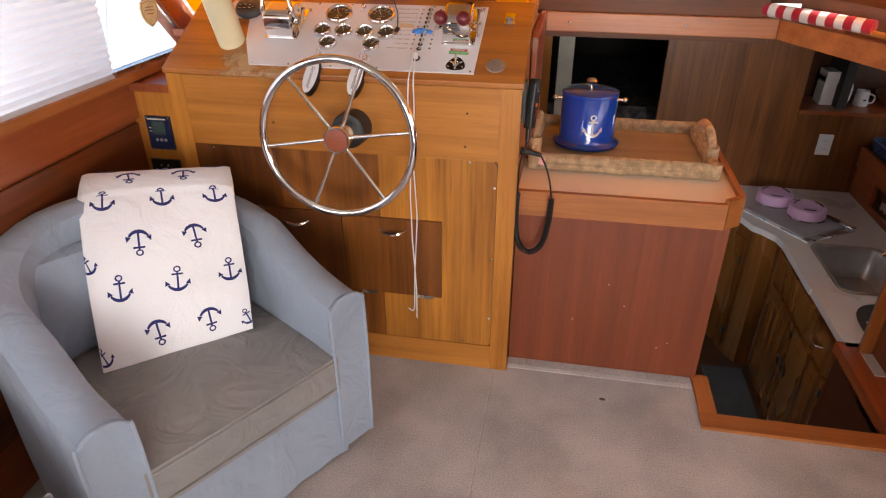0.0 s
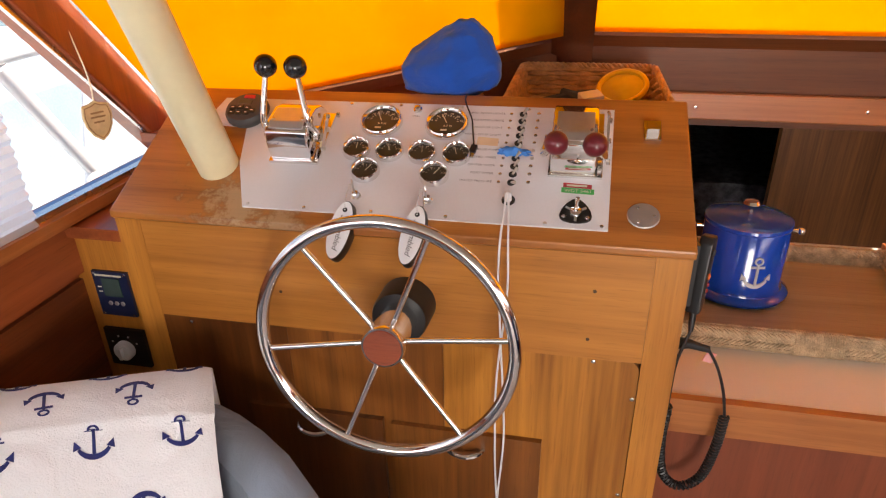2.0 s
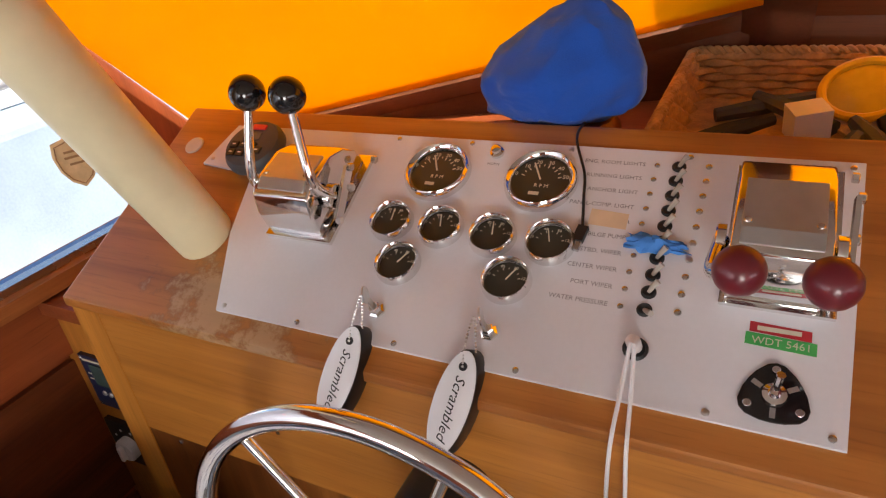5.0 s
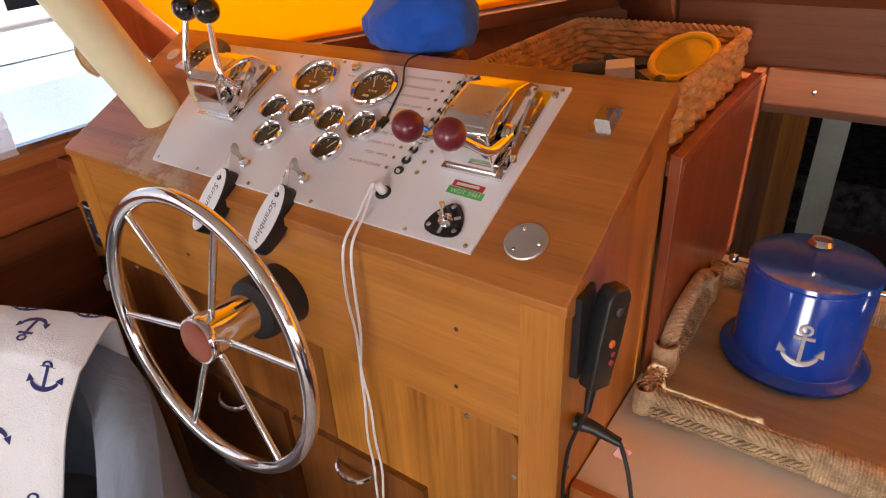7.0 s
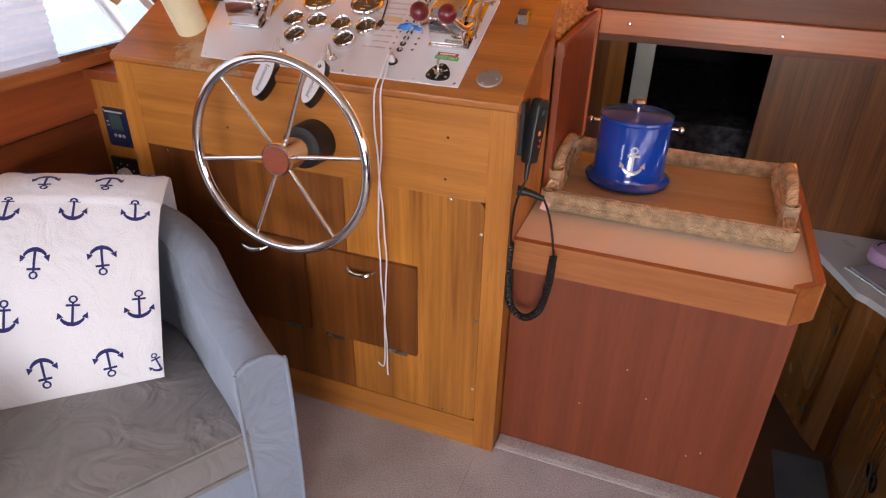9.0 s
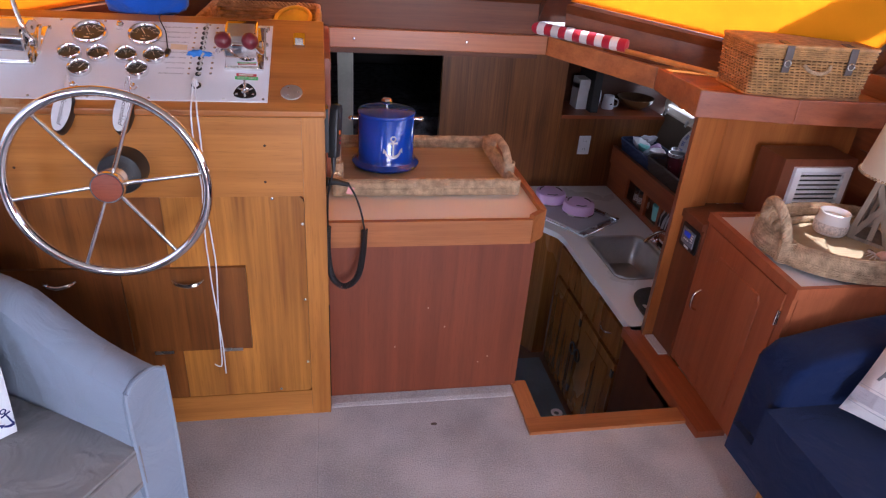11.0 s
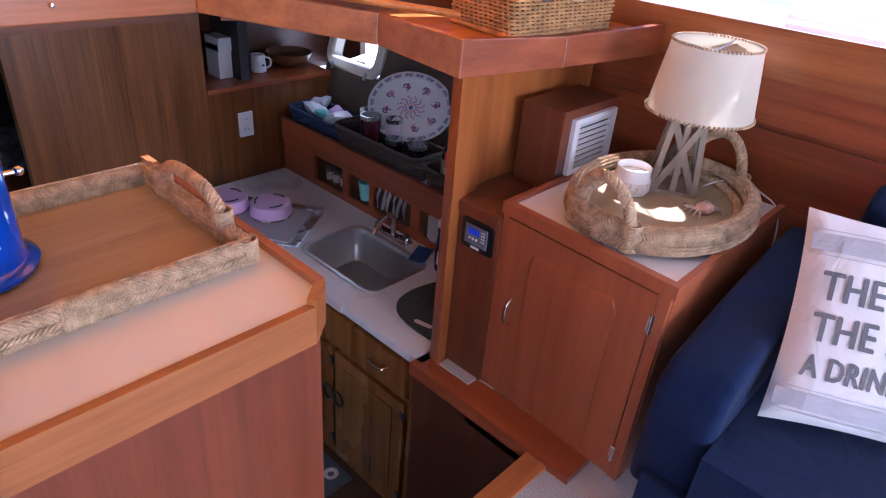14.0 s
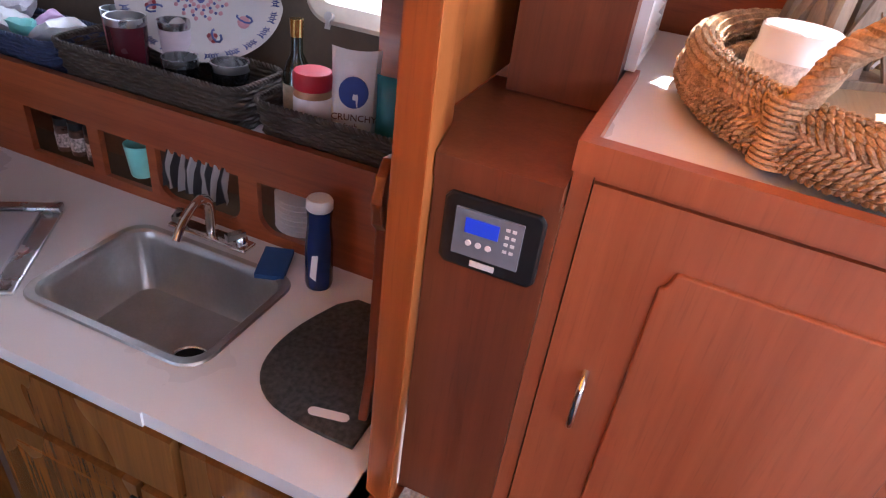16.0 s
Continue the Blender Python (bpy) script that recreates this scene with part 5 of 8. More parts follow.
for x in (-1.438, -1.421, -1.404):
    part("button", disc(0.006, 0.003, pose(x, 2.012, 0.842, 90), 12), GREY_METAL, ch)
part("lettering", join(box(-1.462, -1.39, 2.0112, 2.012, 0.917, 0.922, 0), box(-1.462, -1.452, 2.0112, 2.012, 0.885, 0.888, 0), box(-1.462, -1.452, 2.0112, 2.012, 0.872, 0.875, 0)), DIAL_MARK, ch)
for x in (-1.464, -1.380):
    for z in (0.812, 0.924):
        part("screw", disc(0.003, 0.002, pose(x, 2.012, z, 90), 8, 0.0005), STEEL, ch)
bs = thing("selector_switch", (-1.425, 2.015, 0.66), "black battery selector with a white rotary knob", "switch")
part("plate", box(-1.482, -1.370, 2.010, 2.02, 0.655, 0.765, 0.004), BLACK, bs)
part("knob", join(disc(0.026, 0.018, pose(-1.430, 2.010, 0.706, 90), 20, 0.003), box(-1.434, -1.426, 1.982, 1.994, 0.690, 0.722, 0.002)), WHITE_PLASTIC, bs)
part("marks", join(*[disc(0.003, 0.0008, pose(-1.430 + 0.040 * math.cos(radians(a)), 2.010, 0.706 + 0.040 * math.sin(radians(a)), 90), 8, 0) for a in (30, 70, 110, 150)]), WHITE_PLASTIC, bs)

# ---- counter: rope tray and ice bucket ----
TRAY_WOOD = wood("tan_tray_board", (0.44, 0.35, 0.21), (0.29, 0.215, 0.12), "x", rough=0.45, coat=0.1)


def wrap(points, r, turns=10, t=0.0028):
    """Twine wound tightly round a straight run between two points."""
    a, b = Vector(points[0]), Vector(points[1])
    d = (b - a).normalized()
    o = d.orthogonal().normalized()
    q = d.cross(o)
    pts = []
    for i in range(turns * 12 + 1):
        w = 2 * math.pi * i / 12
        pts.append(a.lerp(b, i / (turns * 12)) + r * (math.cos(w) * o + math.sin(w) * q))
    return tube(pts, t, 5)


rt = thing("rope_tray", (0.25, 2.48, 0.745), "rectangular serving tray edged in natural jute rope with looped handles", "tray")
TX0, TX1, TY0, TY1, TZ = -0.075, 0.560, 2.235, 2.715, 0.744
part("board", box(TX0 + 0.012, TX1 - 0.012, TY0 + 0.012, TY1 - 0.012, TZ, TZ + 0.012, 0.002), TRAY_WOOD, rt, "tan wooden tray bottom")
for name, a, b in (("front", (TX0, TY0), (TX1, TY0)), ("back", (TX1, TY1), (TX0, TY1)), ("side", (TX1, TY0), (TX1, TY1)), ("side", (TX0, TY1), (TX0, TY0))):
    part("lower_rope", plait([(a[0], a[1], TZ + 0.015), (b[0], b[1], TZ + 0.015)], 0.0165, 0.0105, hand=-1), ROPE, rt, smooth=True)
    part("upper_rope", plait([(a[0], a[1], TZ + 0.042), (b[0], b[1], TZ + 0.042)], 0.0165, 0.0105, seed=2), ROPE, rt, smooth=True)
for y in (TY0, TY1):
    for k in (0.0, 0.0265):
        part("binding", wrap([(0.19, y, TZ + 0.015 + k), (0.30, y, TZ + 0.015 + k)], 0.0175, 22), ROPE, rt)
for x in (TX0, TX1):
    h = smooth_path([(x, TY0 + 0.10, TZ + 0.055), (x, TY0 + 0.12, TZ + 0.085), (x, TY0 + 0.18, TZ + 0.112), (x, TY0 + 0.30, TZ + 0.112), (x, TY1 - 0.12, TZ + 0.085), (x, TY1 - 0.10, TZ + 0.055)], 6)
    part("handle", rope(h, 0.0165, 5, 0.048), ROPE, rt, smooth=True)
    for y in (TY0 + 0.10, TY1 - 0.10):
        part("binding", wrap([(x, y, TZ + 0.02), (x, y, TZ + 0.085)], 0.021, 14), ROPE, rt)
    for y in (TY0, TY1):
        part("corner_wrap", wrap([(x, y, TZ + 0.003), (x, y, TZ + 0.058)], 0.0185, 11), ROPE, rt)


def anchor(size, m, depth=0.002):
    """An anchor with ring, stock, shank, arms and flukes; size is its height, drawn centred in x and y."""
    s = size
    bits = [prism([(-0.035 * s, -0.42 * s), (0.035 * s, -0.42 * s), (0.03 * s, 0.26 * s), (-0.03 * s, 0.26 * s)], "z", 0, depth),
            prism([(-0.19 * s, 0.145 * s), (0.19 * s, 0.145 * s), (0.19 * s, 0.215 * s), (-0.19 * s, 0.215 * s)], "z", 0, depth)]
    ring = bmesh.new()
    n = 18
    lo = []
    for i in range(n):
        c, sn = math.cos(2 * math.pi * i / n), math.sin(2 * math.pi * i / n)
        lo.append([ring.verts.new((r * s * c, 0.375 * s + r * s * sn, z)) for r, z in ((0.125, 0), (0.125, depth), (0.075, depth), (0.075, 0))])
    for i in range(n):
        a, b = lo[i], lo[(i + 1) % n]
        for k in range(4):
            ring.faces.new((a[k], b[k], b[(k + 1) % 4], a[(k + 1) % 4]))
    bits.append(ring)
    arc = []
    for i in range(13):
        a = radians(205 + 130 * i / 12)
        arc.append((0.37 * s * math.cos(a), -0.10 * s + 0.40 * s * math.sin(a)))
    inner = []
    for i in range(13):
        a = radians(335 - 130 * i / 12)
        th = 0.05 + 0.05 * math.sin(math.pi * i / 12)
        inner.append(((0.37 - th) * s * math.cos(a), -0.07 * s + (0.40 - th) * s * math.sin(a)))
    bits.append(prism(arc + inner, "z", 0, depth))
    for k in (-1, 1):
        bits.append(prism([(k * 0.40 * s, -0.05 * s), (k * 0.25 * s, -0.20 * s), (k * 0.42 * s, -0.27 * s)][::k], "z", 0, depth))
    return moved(join(*bits), m)


bucket = thing("ice_bucket", (0.115, 2.515, 0.757), "glossy blue ice bucket with silver anchor and chrome lid knob", "ice bucket")
BP = pose(0.115, 2.515, 0.757)
part("body", lathe([(0, 0), (0.118, 0), (0.128, 0.006), (0.130, 0.014), (0.124, 0.020), (0.112, 0.026), (0.107, 0.04), (0.106, 0.196), (0.103, 0.200)], 56, BP), BLUE_GLOSS, bucket, "glossy blue enamelled body", smooth=True)
lid = part("lid", lathe([(0.107, 0.199), (0.109, 0.203), (0.107, 0.210), (0.085, 0.214), (0, 0.216)], 56, BP), BLUE_GLOSS, bucket, "blue lid", smooth=True)
part("knob", lathe([(0.006, 0.214), (0.006, 0.232), (0.018, 0.238), (0.021, 0.247), (0.016, 0.255), (0, 0.257)], 24, BP), CHROME, lid, smooth=True)
for sx in (-1, 1):
    part("lug", moved(join(tube([(0.104 * sx, 0, 0.178), (0.130 * sx, 0, 0.178)], 0.005, 10), ball((0.133 * sx, 0, 0.178), 0.010, 12)), BP), CHROME, bucket, smooth=True)
ab = anchor(0.088, Matrix.Identity(4), 0.004)
for v in ab.verts:
    a = v.co.x / 0.107
    r = 0.1065 + v.co.z
    v.co = Vector((0.115 + r * math.sin(a), 2.515 - r * math.cos(a), 0.757 + 0.100 + v.co.y))
bmesh.ops.rotate(ab, cent=(0.115, 2.515, 0), matrix=Matrix.Rotation(radians(9), 3, "Z"), verts=ab.verts[:])
part("emblem", ab, material("silver_paint", (0.62, 0.62, 0.64), 0.35, 0.35, vary=0.06), bucket, "silver anchor emblem")

# ---- armchair ----
CHM = Matrix(((0.86, 0.51, 0, -1.093), (-0.51, 0.86, 0, 1.392), (0, 0, 1, 0), (0, 0, 0, 1)))


def tub_path(n=40):
    """The U of a tub chair from one arm front round the back to the other; yields place, outward way and height."""
    out = []
    for i in range(n + 1):
        t = i / n
        if t < 0.25:
            f, s, o = 0.39 - 0.39 * t / 0.25, 0.355 + 0.015 * t / 0.25, (0.0, 1.0)
        elif t > 0.75:
            f, s, o = 0.39 * (t - 0.75) / 0.25, -0.37 + 0.015 * (t - 0.75) / 0.25, (0.0, -1.0)
        else:
            a = math.pi * (t - 0.25) / 0.5
            f, s = -0.34 * math.sin(a) ** 0.8, 0.37 * math.copysign(abs(math.cos(a)) ** 0.75, math.cos(a))
            o = (-math.sin(a), math.cos(a))
        d = min(t, 1 - t)
        h = 0.595 + 0.225 * (3 * (d * 2) ** 2 - 2 * (d * 2) ** 3)
        out.append((f, s, o, h))
    return out


def armchair_at(label):
    c = thing("armchair", (-1.093, 1.392, 0), label, "armchair", "saloon armchairs")
    bm = bmesh.new()
    rings = []
    for f, s, o, h in tub_path():
        prof = [(0.062, 0.03), (0.066, 0.25), (0.064, h - 0.06), (0.055, h - 0.022), (0.030, h - 0.003), (0.0, h), (-0.030, h - 0.003), (-0.055, h - 0.022), (-0.064, h - 0.06), (-0.062, 0.30), (-0.060, 0.22)]
        w = 0.0055 * noise.noise(Vector((f * 5, s * 5, 0)))
        rings.append([bm.verts.new(CHM @ Vector((f + (a + w) * o[0], s + (a + w) * o[1], z))) for a, z in prof])
    for a, b in zip(rings, rings[1:]):
        for j in range(len(a) - 1):
            bm.faces.new((a[j], a[j + 1], b[j + 1], b[j]))
    for r in (rings[0], rings[-1]):
        bm.faces.new(r)
    part("shell", bm, GREY_CLOTH, c, "blue-grey fitted slipcover over arms and back", smooth=True)
    # arm fronts with piped edges
    for k in (-1, 1):
        outline = [(0.062, 0.03), (0.066, 0.25), (0.064, 0.54), (0.055, 0.572), (0.030, 0.592), (0.0, 0.595), (-0.030, 0.592), (-0.055, 0.572), (-0.064, 0.54), (-0.062, 0.22), (-0.062, 0.03)]
        pts = [(0.392, 0.355 * k + a, z) for a, z in outline]
        fr = bmesh.new()
        fr.faces.new([fr.verts.new(CHM @ Vector(p)) for p in pts])
        ex = bmesh.ops.extrude_face_region(fr, geom=fr.faces[:])
        bmesh.ops.translate(fr, vec=CHM.to_3x3() @ Vector((0.012, 0, 0)), verts=[v for v in ex["geom"] if isinstance(v, bmesh.types.BMVert)])
        a_ = part("arm_front", fr, GREY_CLOTH, c, smooth=True)
        part("piping", tube(smooth_path([CHM @ Vector((p[0] + 0.012, p[1], p[2])) for p in pts], 4), 0.0055, 7), GREY_CLOTH, a_, smooth=True)
    # skirt across the front
    sk = bmesh.new()
    cols = []
    for i in range(41):
        s = -0.31 + 0.62 * i / 40
        rip = 0.007 * math.sin(s * 34) * math.sin(s * 11 + 1)
        cols.append([sk.verts.new(CHM @ Vector((0.375 + dx + rip * (0.29 - z) * 3, s, z))) for dx, z in ((0, 0.29), (0.012, 0.2), (0.018, 0.1), (0.024, 0.012), (0.014, 0.012), (0.0, 0.2))])
    for a, b in zip(cols, cols[1:]):
        for j in range(5):
            sk.faces.new((a[j], a[j + 1], b[j + 1], b[j]))
    part("skirt", sk, GREY_CLOTH, c, smooth=True)
    part("base", moved(box(-0.30, 0.37, -0.32, 0.32, 0.04, 0.285, 0.02), CHM), GREY_CLOTH, c)
    # loose seat cushion
    sc = box(-0.30, 0.405, -0.302, 0.302, 0.275, 0.405, 0.032, 4)
    bmesh.ops.subdivide_edges(sc, edges=[e for e in sc.edges if e.calc_length() > 0.2], cuts=18, use_grid_fill=True)
    for v in sc.verts:
        if v.co.z > 0.36:
            u = max(0, 1 - (v.co.x / 0.38) ** 2) * max(0, 1 - (v.co.y / 0.30) ** 2)
            v.co.z += 0.030 * u ** 0.6 + 0.007 * noise.noise(Vector((v.co.x * 7, v.co.y * 4, 1)))
    st = part("seat_cushion", moved(sc, CHM), SEAT_CLOTH, c, "taupe-grey creased seat cushion", smooth=True)
    for z in (0.392, 0.290):
        loop = [CHM @ Vector((x, y, z)) for x, y in ((0.30, -0.302), (0.37, -0.300), (0.398, -0.288), (0.408, -0.26), (0.408, -0.13), (0.408, 0.0), (0.408, 0.13), (0.408, 0.26), (0.398, 0.288), (0.37, 0.300), (0.20, 0.302), (0.0, 0.302), (-0.29, 0.302))]
        part("piping", tube(smooth_path(loop, 5), 0.0048, 6), SEAT_CLOTH, st, smooth=True)
    return c


chair = armchair_at("blue-grey slipcovered tub armchair with taupe seat cushion")
tagged(copy_thing(chair, Matrix.Translation((-1.08, 0.157, 0)) @ Matrix.Rotation(radians(60), 4, "Z")), "blue-grey slipcovered tub armchair standing aft of its pair", "armchair", "saloon armchairs")
# small grey back cushion, and the anchor throw over the back
pc = cushion(0.40, 0.34, 0.14)
single("back_cushion", moved(pc, CHM @ Matrix.Translation((-0.215, -0.13, 0.57)) @ Matrix.Rotation(radians(90), 4, "Z") @ Matrix.Rotation(radians(72), 4, "X")), GREY_CLOTH, "small blue-grey back cushion on the armchair", "cushion", smooth=True)

TH_B0, TH_B1 = Vector((-1.215, 1.225, 0.425)), Vector((-0.890, 1.505, 0.430))
TH_T0, TH_T1 = Vector((-1.408, 1.535, 0.836)), Vector((-0.998, 1.715, 0.824))


def throw_point(u, v, off=0.0):
    """u across, v up the front (0 to 1), over the top and down behind (to 1.5)."""
    def base(u, v):
        w = min(v, 1.0)
        p = TH_B0.lerp(TH_B1, u).lerp(TH_T0.lerp(TH_T1, u), w)
        n = Vector((0.50, -0.72, 0.42)).normalized()
        p = p + n * (0.055 * max(0.0, math.sin(math.pi * max(0.0, min(1, w * 1.02)))) ** 0.8 * (0.55 + 0.45 * math.sin(math.pi * u)) + 0.006 * noise.noise(Vector((u * 3.1, v * 3.3, 2))))
        if v > 1.0:
            q = (v - 1.0) * math.pi / 0.45
            if q < math.pi:
                p = p + Vector((-0.45, 0.80, 0)).normalized() * 0.062 * (1 - math.cos(q)) + Vector((0, 0, 0.014 * math.sin(q)))
            else:
                p = p + Vector((-0.45, 0.80, 0)).normalized() * 0.124 + Vector((0, 0, -(v - 1.45) * 0.5))
        top = max(0.0, 1 - abs(v - 1.1) / 0.35)
        p = p + Vector((0, 0, -0.018 * abs(2 * u - 1) ** 5 * top * top * (3 - 2 * top) - 0.012 * top))
        return p
    p = base(u, v)
    if off:
        du, dv = base(u + 0.01, v) - base(u - 0.01, v), base(u, v + 0.01) - base(u, v - 0.01)
        p = p + du.cross(dv).normalized() * off
    return p


throw = thing("throw_blanket", (-1.12, 1.5, 0.42), "white fleece throw printed with navy anchors, draped over the armchair", "blanket")
tb = bmesh.new()
NU, NV = 28, 54
g = {}
for k, off in ((0, 0.0), (1, 0.014)):
    for i in range(NU + 1):
        for j in range(NV + 1):
            u, v = i / NU, 1.85 * j / NV
            e = min(i, NU - i, j, NV - j)
            o = off if e > 0 else (0.004 if k == 0 else 0.010)
            g[(k, i, j)] = tb.verts.new(throw_point(u, v, o))
for i in range(NU):
    for j in range(NV):
        q = [g[(1, i, j)], g[(1, i + 1, j)], g[(1, i + 1, j + 1)], g[(1, i, j + 1)]]
        tb.faces.new(q)
        tb.faces.new([g[(0, i, j)], g[(0, i, j + 1)], g[(0, i + 1, j + 1)], g[(0, i + 1, j)]])
edge = [(i, 0) for i in range(NU)] + [(NU, j) for j in range(NV)] + [(NU - i, NV) for i in range(NU)] + [(0, NV - j) for j in range(NV)]
for a, b in zip(edge, edge[1:] + edge[:1]):
    tb.faces.new((g[(0, *a)], g[(0, *b)], g[(1, *b)], g[(1, *a)]))
part("fleece", tb, WHITE_FLEECE, throw, "thick white fleece", smooth=True)
rows = ((0.145, (0.38, 0.715), 1), (0.43, (0.19, 0.55, 0.89), 0), (0.668, (0.35, 0.705), 1), (0.955, (0.155, 0.53, 0.87), 0), (1.215, (0.32, 0.68), 1), (1.42, (0.18, 0.55, 0.88), 0))
for v0, us, up_ in rows:
    for u0 in us:
        a = anchor(0.082, Matrix.Rotation(radians(180 * up_ + random.uniform(-8, 8)), 4, "Z"), 0.0014)
        bmesh.ops.subdivide_edges(a, edges=[e for e in a.edges if e.calc_length() > 0.02], cuts=2)
        for w in a.verts:
            w.co = throw_point(u0 + w.co.x / 0.43, v0 + w.co.y / 0.545, 0.0142 + w.co.z)
        part("printed_anchor", a, NAVY_PRINT, throw)
for v0, u0 in ((0.10, 0.97), (0.58, 0.015), (0.08, 0.02)):
    a = anchor(0.060, Matrix.Rotation(radians(20), 4, "Z"), 0.0014)
    for w in a.verts:
        w.co = throw_point(min(0.995, max(0.005, u0 + w.co.x / 0.43)), v0 + w.co.y / 0.545, 0.0142 + w.co.z)
    part("printed_anchor", a, NAVY_PRINT, throw)

# ---- sofa and its cushion ----
sofa = thing("sofa", (1.55, 0.5, 0), "navy velvet sofa with sloping slab arm and tapered wooden legs", "sofa")


def rounded_slab(outline, axis, a, b, bev, seg=4):
    return prism(outline, axis, a, b, bev, seg)


part("arm", rounded_slab([(1.165, 0.20), (1.172, 0.52), (1.22, 0.572), (1.42, 0.62), (1.70, 0.665), (1.93, 0.69), (1.93, 0.20)], "y", 1.385, 1.545, 0.045), NAVY_VELVET, sofa, smooth=True)
ss = box(1.125, 1.80, -0.60, 1.384, 0.27, 0.43, 0.04, 4)
part("seat_cushion", ss, NAVY_VELVET, sofa, smooth=True)
part("base", box(1.14, 1.93, -0.60, 1.50, 0.17, 0.272, 0.02, 3), NAVY_VELVET, sofa, smooth=True)
part("backrest", prism([(1.70, 0.40), (1.80, 0.86), (1.86, 0.90), (1.94, 0.88), (1.96, 0.25), (1.72, 0.25)], "y", -0.60, 1.375, 0.035, 4), NAVY_VELVET, sofa, smooth=True)
for x, y, dx, dy in ((1.155, 1.315, 0.03, 0.01), (1.85, 1.44, 0, 0), (1.12, -0.50, 0.03, 0), (1.85, -0.5, 0, 0)):
    part("leg", tube([(x, y, 0.0), (x + dx, y + dy, 0.172)], [0.014, 0.024], 16), TEAK_Z, sofa, "tapered varnished wooden leg", smooth=True)

PILLOW = cloth("white_cotton_pillow", (0.74, 0.70, 0.70), 380, vary=0.03)
GREYBAND = cloth("grey_print", (0.46, 0.44, 0.48), 380)
TEXTGREY = cloth("charcoal_print", (0.16, 0.155, 0.17), 380)
pil = thing("throw_pillow", (1.50, 1.10, 0.43), "white throw pillow printed with grey stripes and lettering", "pillow")
PX = (Vector((1.505, 1.005, 0.445)) - Vector((1.325, 1.345, 0.455))).normalized()
PYv = (Vector((1.575, 1.440, 0.925)) - Vector((1.325, 1.345, 0.455)))
PYv = (PYv - PX * PYv.dot(PX)).normalized()
PZ = PX.cross(PYv)
PW, PH, PT = 0.50, 0.50, 0.15
PO = Vector((1.325, 1.345, 0.455)) + PX * PW / 2 + PYv * PH / 2
PMX = Matrix((PX, PYv, PZ)).transposed().to_4x4()
PMX.translation = PO
part("cover", moved(cushion(PW, PH, PT, 22), PMX), PILLOW, pil, "white cotton cover", smooth=True)


def on_pillow(x, y, off):
    u, v = max(-0.999, min(0.999, 2 * x / PW)), max(-0.999, min(0.999, 2 * y / PH))
    t = ((1 - u * u) * (1 - v * v)) ** 0.35
    return PMX @ Vector((x, y, PT / 2 * t + 0.006 * noise.noise(Vector((u * 2.2, v * 2.2, 3))) + off))


def pillow_print(bm, mat, name):
    bmesh.ops.triangulate(bm, faces=bm.faces[:])
    for _ in range(3):
        es = [e for e in bm.edges if e.calc_length() > 0.018]
        if es:
            bmesh.ops.subdivide_edges(bm, edges=es, cuts=1)
            bmesh.ops.triangulate(bm, faces=bm.faces[:])
    for w in bm.verts:
        w.co = on_pillow(w.co.x, w.co.y, 0.0016 + w.co.z)
    return part(name, bm, mat, pil)


def bold_words(text, size, x, y, sx=1.0):
    b = words(text, size, Matrix.Identity(4), 0.0003, spacing=1.05)
    for w in b.verts:
        w.co = Vector((x + w.co.x * sx, y + w.co.y, w.co.z))
    return b


for text, size, x, y, sx in (("THE SUN", 0.090, -0.205, 0.048, 0.74), ("THE SAND", 0.090, -0.205, -0.046, 0.74), ("A DRINK IN MY", 0.072, -0.205, -0.128, 0.67)):
    pillow_print(join(bold_words(text, size, x, y, sx), bold_words(text, size, x + 0.0035, y, sx), bold_words(text, size, x + 0.0018, y + 0.0025, sx)), TEXTGREY, "lettering")
for y0, y1 in ((0.155, 0.195), (-0.205, -0.165)):
    pillow_print(box(-0.238, 0.238, y0, y1, 0, 0.0004, 0), GREYBAND, "stripe")
    for e in (y0 - 0.010, y1 + 0.007):
        pillow_print(box(-0.238, 0.238, e, e + 0.002, 0, 0.0004, 0), GREYBAND, "stripe")

# ---- lamp cabinet details ----
part("panel", prism([(1.728, 0.108), (2.016, 0.108), (2.016, 0.562), (2.009, 0.566), (2.003, 0.586), (1.741, 0.586), (1.735, 0.566), (1.728, 0.562)], "x", 1.2775, 1.29, 0.0055, 3), CAB_WOOD, door, "raised centre panel")
part("handle", tube(smooth_path([(1.285, 2.062, 0.315), (1.262, 2.062, 0.328), (1.256, 2.062, 0.36), (1.262, 2.062, 0.392), (1.285, 2.062, 0.405)], 5), 0.0055, 10), CHROME, door, smooth=True)
for z in (0.575, 0.125):
    part("hinge", join(tube([(1.278, 1.631, z - 0.028), (1.278, 1.631, z + 0.028)], 0.005, 10), box(1.281, 1.285, 1.624, 1.641, z - 0.026, z + 0.026, 0.001)), CHROME, door, smooth=True)
part("stile", box(1.288, 1.304, 1.602, 1.633, 0.03, 0.666, 0.003), CAB_WOOD, cab)
part("stile", box(1.288, 1.304, 2.117, 2.14, 0.03, 0.666, 0.003), CAB_WOOD, cab)
part("rail", box(1.288, 1.304, 1.634, 2.116, 0.660, 0.6665, 0.002), CAB_WOOD, cab)
part("plinth", box(1.292, 1.304, 1.602, 2.14, 0.03, 0.054, 0.002), CAB_WOOD, cab)
